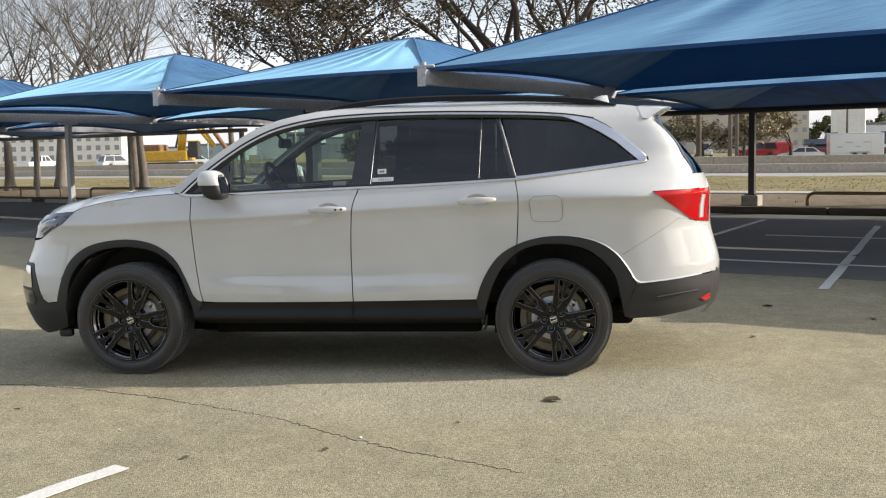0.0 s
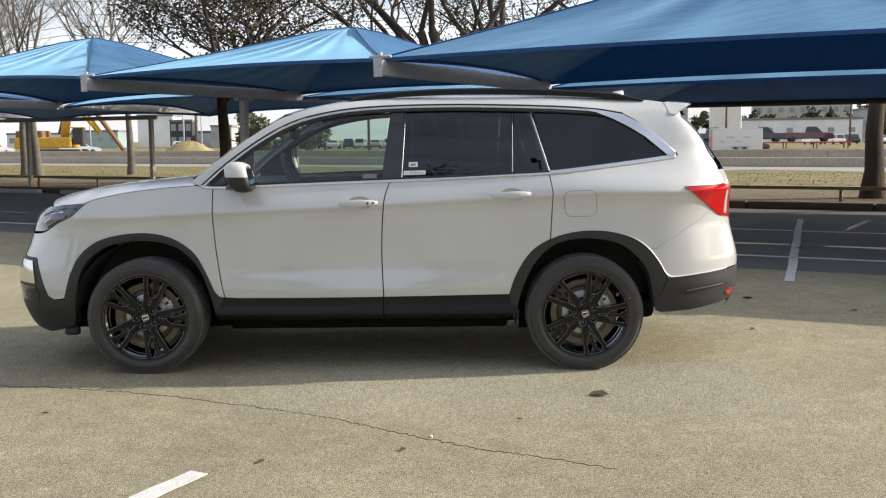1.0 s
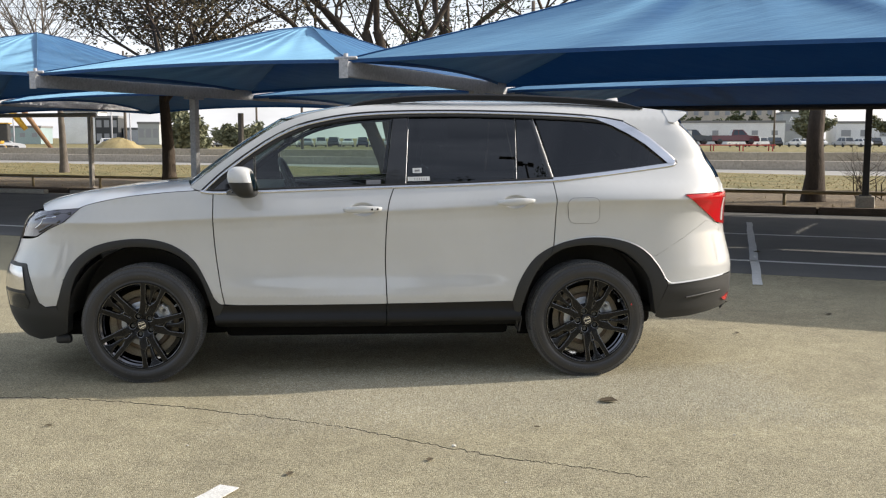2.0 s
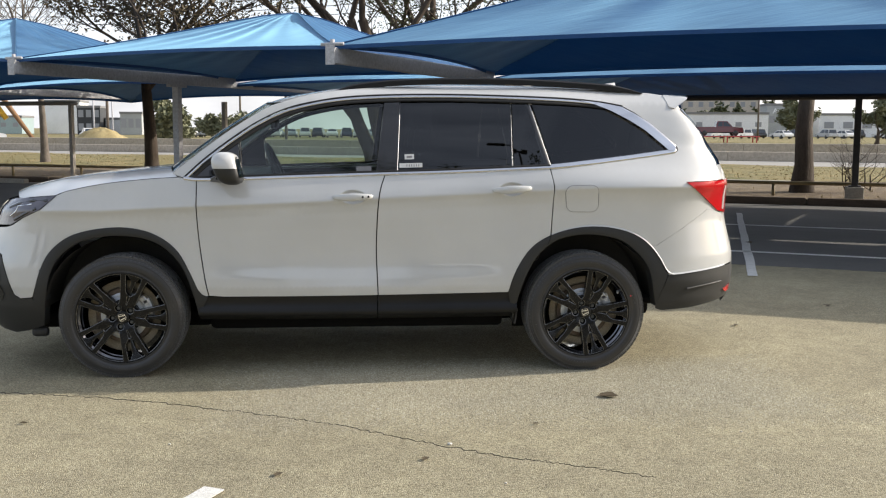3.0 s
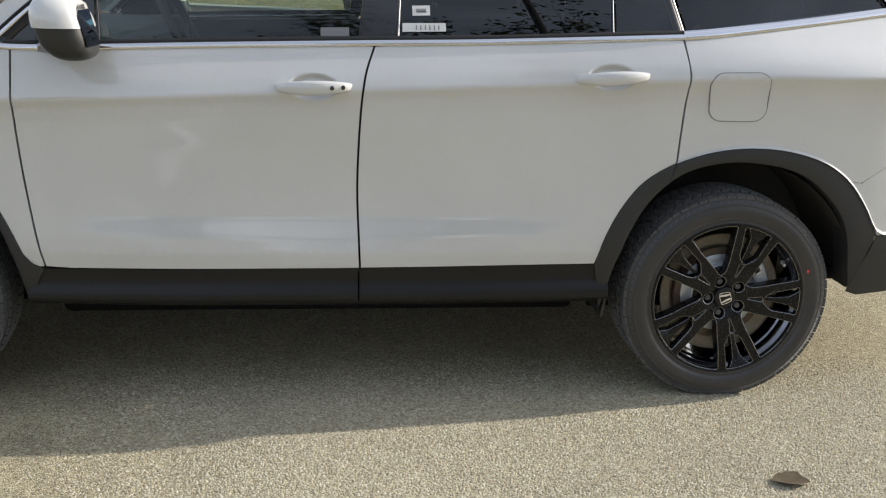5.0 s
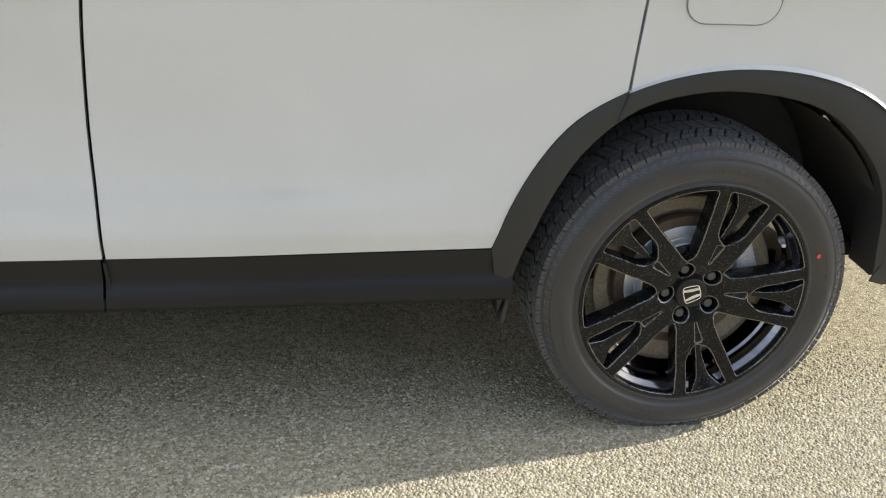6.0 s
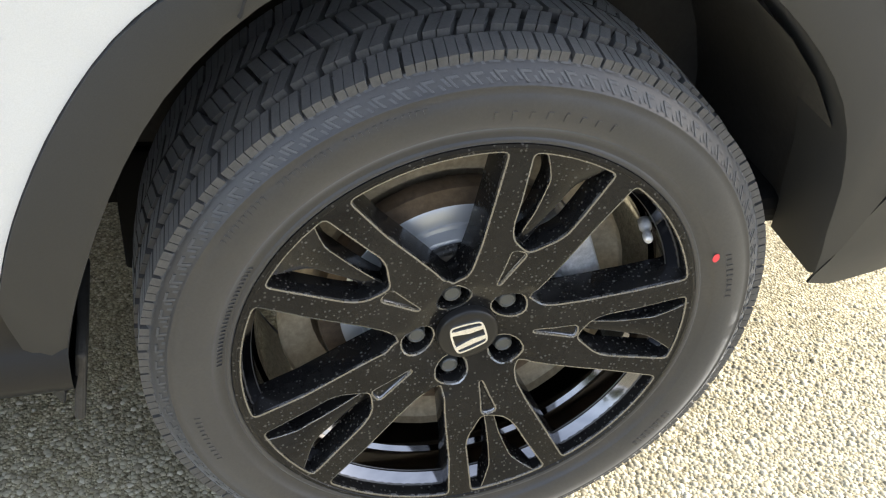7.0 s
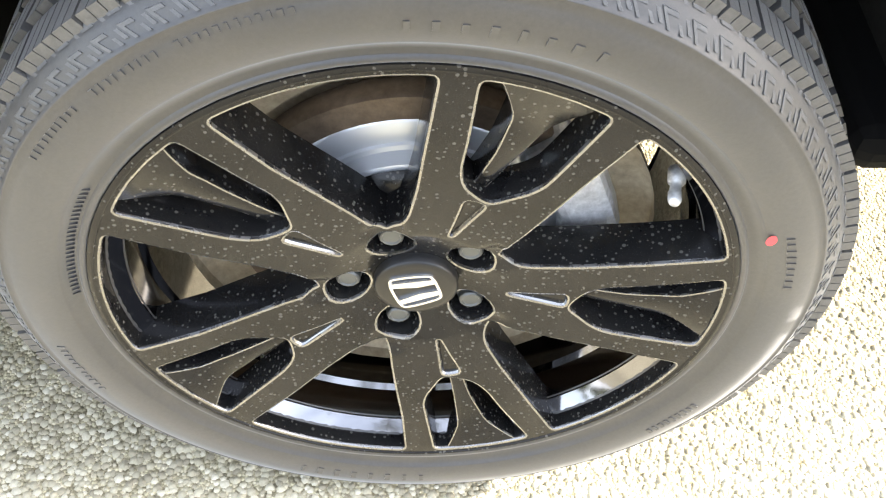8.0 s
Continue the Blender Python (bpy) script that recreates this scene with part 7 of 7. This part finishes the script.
# ---- fittings of the car ----
LEATHER = grained("dark_seat_leather", (0.022, 0.021, 0.020), (0.040, 0.038, 0.036), 6.0, 0.5, bump_s=0.2, dist=0.002, fine=20.0)
LINING = grained("grey_headlining", (0.20, 0.195, 0.185), (0.26, 0.255, 0.245), 5.0, 0.9, bump_s=0.2, dist=0.001, fine=60.0)
DASH = grained("dark_dashboard", (0.018, 0.018, 0.018), (0.030, 0.030, 0.029), 6.0, 0.6, bump_s=0.2, dist=0.001, fine=60.0)
STICKER, *_ = material("white_paper_sticker", (0.70, 0.70, 0.68), 0.7)
INK, *_ = material("grey_print", (0.20, 0.20, 0.21), 0.7)
MIRRORGLASS, *_ = material("mirror_glass", (0.85, 0.86, 0.87), 0.02, metal=1.0)


def handle_base(x0, z0):
    """The door skin beside the scoop, on which the grip's ends sit."""
    return side_y(x0 - 0.06, z0)


def door_handle(x0, z0, z1, side, door, keyed):
    """A body-coloured pull: a bowed grip that tapers into the skin at both ends."""
    verts, faces = [], []
    n, m = 22, 12
    L = 0.245
    for i in range(n + 1):
        s = i / n
        x, z = x0 + L * s, z0 + (z1 - z0) * s
        lift = 0.004 + 0.034 * math.sin(math.pi * min(1, max(0, s))) ** 0.55
        h = 0.008 + 0.0150 * math.sin(math.pi * s) ** 0.6
        d = 0.005 + 0.008 * math.sin(math.pi * s) ** 0.5
        for k in range(m):
            w = 2 * math.pi * k / m
            c, q = math.cos(w), math.sin(w)
            verts.append((x, side * (handle_base(x0, z0) + lift - 0.008 + d * abs(c) ** 0.8 * (1 if c > 0 else -1)), z + h * abs(q) ** 0.8 * (1 if q > 0 else -1)))
    for i in range(n):
        for k in range(m):
            k2 = (k + 1) % m
            q = (i * m + k, i * m + k2, (i + 1) * m + k2, (i + 1) * m + k)
            faces.append(q if side > 0 else q[::-1])
    faces += [tuple(range(m)), tuple(range(n * m + m - 1, n * m - 1, -1))]
    grip = mesh_object("door_handle", verts, faces, PAINT, door, True)
    if keyed:
        for s in (0.74, 0.88):
            x, z = x0 + L * s, z0 + (z1 - z0) * s
            y = side * (handle_base(x0, z0) + 0.0005 + 0.034 * math.sin(math.pi * s) ** 0.55 + 0.008 * math.sin(math.pi * s) ** 0.5)
            v, f = lathe_mesh([(0.0, -0.0035), (0.0062, -0.0035), (0.0072, -0.001), (0.0072, 0.004)], 14)
            mesh_object("lock_button", v, f, GLOSSBLACK, grip, True).location = (x, y, z)
    return grip


for side, (fd, rd) in zip((-1, 1), doors):
    door_handle(-0.150, 1.088, 1.094, side, fd, side < 0)
    door_handle(0.812, 1.128, 1.142, side, rd, False)


def door_mirror(side):
    mirror = new("door_mirror")
    mirror.parent = car
    mirror["label"] = "door mirror with white cap and black lower shell"

    def shell(z0, z1, lift, cut):
        verts, faces = [], []
        n, m = 16, 22
        cx, cy, cz = -0.748, 1.062, 1.262
        for i in range(n + 1):
            b = z0 + (z1 - z0) * i / n
            sb, cb = math.sin(b), math.cos(b)
            for k in range(m):
                a = 2 * math.pi * k / m
                ca_, sa_ = math.cos(a), math.sin(a)
                px = (0.085 + lift) * cb ** 0.75 * math.copysign(abs(ca_) ** 0.8, ca_)
                py = (0.090 + lift) * cb ** 0.6 * math.copysign(abs(sa_) ** 0.75, sa_)
                pz = (0.094 + lift) * math.copysign(abs(sb) ** 0.85, sb)
                px = min(px, 0.062)
                px -= 0.25 * pz + 0.10 * py
                verts.append((cx + px, side * (cy + py), cz + pz))
        for i in range(n):
            for k in range(m):
                k2 = (k + 1) % m
                q = (i * m + k, i * m + k2, (i + 1) * m + k2, (i + 1) * m + k)
                faces.append(q if side > 0 else q[::-1])
        return verts, faces

    mesh_object("lower_shell", *shell(-math.pi / 2, math.pi / 2, 0.0, 0), CLAD, mirror, True)
    mesh_object("cap", *shell(0.02, math.pi / 2, 0.004, 0), PAINT, mirror, True)
    verts, faces = [], []
    for i in range(9):
        s = i / 8
        y = 0.915 + 0.10 * s
        h = 0.035 - 0.008 * s
        for dx, dz in ((-0.09, -h), (-0.03, -h * 1.2), (0.05, -h), (0.05, h), (-0.03, h * 1.1), (-0.09, h)):
            verts.append((-0.79 + dx * (1 - 0.25 * s) + 0.03 * s, side * y, 1.212 + dz + 0.012 * s))
    for i in range(8):
        for k in range(6):
            k2 = (k + 1) % 6
            q = (i * 6 + k, i * 6 + k2, i * 6 + 6 + k2, i * 6 + 6 + k)
            faces.append(q if side > 0 else q[::-1])
    mesh_object("arm", verts, faces, GLOSSBLACK, mirror, True)
    v = [(-0.683 - 0.10 * dy + 0.0 - 0.25 * dz, side * (1.062 + dy), 1.262 + dz) for dy, dz in ((-0.055, -0.05), (0.062, -0.05), (0.066, 0.035), (0.048, 0.055), (-0.05, 0.055))]
    mesh_object("mirror_glass", v, [tuple(range(5)) if side > 0 else tuple(range(5))[::-1]], MIRRORGLASS, mirror)


door_mirror(-1)
door_mirror(1)

# roof rails, fin, wipers, seams
for side in (-1, 1):
    rail = curve_through([(-0.17, 1.722), (-0.05, 1.757), (0.12, 1.784), (0.38, 1.803), (0.75, 1.811), (1.12, 1.803), (1.50, 1.782), (1.68, 1.765), (1.83, 1.737)], 4)
    v, f = [], []
    for i, (x, z) in enumerate(rail):
        for dy, dz in ((-0.020, -0.030), (-0.020, 0.0), (-0.008, 0.010), (0.008, 0.010), (0.020, 0.0), (0.020, -0.030)):
            s = max(0.12, min(1.0, 0.12 + (1.83 - x) / 0.22, 0.3 + (x + 0.17) / 0.2))
            v.append((x, side * 0.600 + dy * (0.4 + 0.6 * s), z - 0.008 * (1 - s) + dz * s))
    for i in range(len(rail) - 1):
        for k in range(5):
            f.append((i * 6 + k, i * 6 + 6 + k, i * 6 + 7 + k, i * 6 + 1 + k))
    n = len(v)
    f += [tuple(range(6)), tuple(range(n - 1, n - 7, -1))]
    mesh_object("roof_rail", v, f, RAILBLACK, car, True, "black roof rail").data.set_sharp_from_angle(angle=radians(40))
v, f = [], []
for x, h, w in ((1.62, 0.0, 0.005), (1.68, 0.035, 0.022), (1.74, 0.062, 0.026), (1.80, 0.068, 0.022), (1.815, 0.0, 0.018)):
    v += [(x, -w, 1.752), (x, -w * 0.4, 1.755 + h), (x, w * 0.4, 1.755 + h), (x, w, 1.752)]
for i in range(4):
    for k in range(3):
        f.append((4 * i + k, 4 * i + 4 + k, 4 * i + 5 + k, 4 * i + 1 + k))
mesh_object("antenna_fin", v, f, PAINT, car, True, "white roof antenna fin")
tube("wiper", [(-1.10, -0.62, 1.247), (-1.13, -0.30, 1.262), (-1.12, 0.0, 1.275), (-1.10, 0.12, 1.292)], 0.011, CLAD, car, 6)
tube("wiper", [(-1.14, 0.02, 1.262), (-1.12, 0.3, 1.268), (-1.06, 0.58, 1.27)], 0.011, CLAD, car, 6)
ribbon("bonnet_gap", curve_through([(-1.80, 1.090), (-1.70, 1.127), (-1.50, 1.167), (-1.26, 1.194), (-1.06, 1.207)], 5), 0.0032, RUBBER_SEAL, car, -1, 0.0006, 0.01)
for side in (-1, 1):
    ribbon("bumper_seam", [(1.853, 0.783), (2.03, 0.889), (2.208, 0.9985)], 0.0035, RUBBER_SEAL, car, side, 0.0005, 0.01)
    ribbon("door_sill_gap", [(0.1225, 0.49), (0.128, 0.42)], 0.006, RUBBER_SEAL, car, side, 0.013, 0.02)
    ribbon("arch_joint", [(1.183, 0.852), (1.162, 0.79)], 0.006, RUBBER_SEAL, car, side, 0.011, 0.02)
    part("air_deflector", box_bm(0.10, 0.05, 0.06, (-1.93, side * 0.80, 0.262), 0.02), CLAD, car)

# stickers inside the rear door glass, and one at the foot of the front door glass
inset2 = lambda x, z: side_y(x, z) - 0.0105
rear_left, front_left = doors[0][1], doors[0][0]
panel("window_sticker", [(0.288, 1.312), (0.345, 1.314), (0.344, 1.345), (0.287, 1.343)], STICKER, rear_left, -1, 0.03, lip=0, depth=inset2)
panel("window_sticker", [(0.255, 1.262), (0.395, 1.266), (0.394, 1.292), (0.255, 1.289)], STICKER, rear_left, -1, 0.03, lip=0, depth=lambda x, z: side_y(x, z) - 0.006)
for k in range(6):
    x = 0.300 + 0.0145 * k
    ribbon("printed_bar", [(x, 1.270), (x + 0.0005, 1.284)], 0.0045, INK, rear_left, -1, 0.0012, 0.0, base=lambda x, z: side_y(x, z) - 0.006)
ribbon("printed_bar", [(0.300, 1.328), (0.332, 1.329)], 0.012, INK, rear_left, -1, 0.0012, 0.0, base=inset2)
panel("window_sticker", [(-0.005, 1.243), (0.085, 1.245), (0.085, 1.272), (-0.005, 1.270)], INK, front_left, -1, 0.03, lip=0, depth=inset2)

# cabin: lining, dashboard, wheel, seats
def lining_point(s, t):
    y = -1 + 2 * t
    x = -0.42 + 2.35 * s
    ze = float(np.interp(x, ROOF_X, RAIL_Z)) - 0.05
    return (x, y * (side_y(x, ze) - 0.06), ze + 0.03 * (1 - y * y))


grid("headlining", 14, 8, lining_point, LINING, car, True)
for side in (-1, 1):
    inner = [(-0.88, 0.55), (0.90, 0.55), (0.98, 0.72), (1.10, 0.86), (1.15, 0.90), (1.15, 1.22), (0.15, 1.205), (-0.68, 1.185), (-0.95, 1.16)]
    panel("door_lining", inner, DASH, car, side, 0.12, lip=0, depth=lambda x, z: side_y(x, z) - 0.07)
part("dashboard", box_bm(0.52, 1.62, 0.30, (-0.86, 0, 1.06), 0.08), DASH, car)
part("cabin_floor", box_bm(3.1, 1.04, 0.05, (0.55, 0, 0.52)), DASH, car)
part("centre_console", box_bm(0.9, 0.28, 0.30, (-0.20, 0, 0.70), 0.04), DASH, car)


def steering():
    v, f = [], []
    n, m = 28, 8
    for i in range(n):
        a = 2 * math.pi * i / n
        for k in range(m):
            b = 2 * math.pi * k / m
            r = 0.185 + 0.016 * math.cos(b)
            v.append(Vector((0.016 * math.sin(b), r * math.cos(a), r * math.sin(a))))
    for i in range(n):
        for k in range(m):
            f.append((i * m + k, ((i + 1) % n) * m + k, ((i + 1) % n) * m + (k + 1) % m, i * m + (k + 1) % m))
    m4 = pose(-0.51, -0.38, 1.22, 0, -24, 0)
    return [m4 @ q for q in v], f


sw = mesh_object("steering_wheel", *steering(), LEATHER, car, True)
part("wheel_hub", box_bm(0.05, 0.14, 0.12, (-0.52, -0.38, 1.21), 0.02, Matrix.Rotation(radians(-24), 4, "Y")), DASH, sw)
part("wheel_spoke", box_bm(0.02, 0.34, 0.03, (-0.515, -0.38, 1.22), 0.006), DASH, sw)


def car_seat(x, y, w, back):
    seat = new("seat")
    seat.parent = car
    seat["label"] = "dark leather seat with headrest"
    part("cushion", box_bm(0.52, w, 0.16, (x, y, 0.72), 0.05), LEATHER, seat)
    part("backrest", box_bm(0.15, w, 0.62, (x + 0.30, y, 1.02), 0.055, Matrix.Rotation(radians(14), 4, "Y")), LEATHER, seat)
    for hy in ([y] if w < 0.7 else [y - 0.36, y + 0.36]):
        part("headrest", box_bm(0.10, 0.26, 0.18, (x + 0.40, hy, 1.43), 0.045, Matrix.Rotation(radians(10), 4, "Y")), LEATHER, seat)
        for q in (-0.06, 0.06):
            tube("headrest_post", [(x + 0.385, hy + q, 1.27), (x + 0.395, hy + q, 1.38)], 0.007, CHROME, seat, 6)


car_seat(0.02, -0.38, 0.52, True)
car_seat(0.02, 0.38, 0.52, True)
car_seat(0.92, 0.0, 1.30, True)
car_seat(1.68, 0.0, 1.04, True)
tube("mirror_stem", [(-0.62, 0, 1.60), (-0.58, 0, 1.56)], 0.012, DASH, car, 6)
part("rear_view_mirror", box_bm(0.04, 0.25, 0.07, (-0.56, 0, 1.53), 0.015), DASH, car)
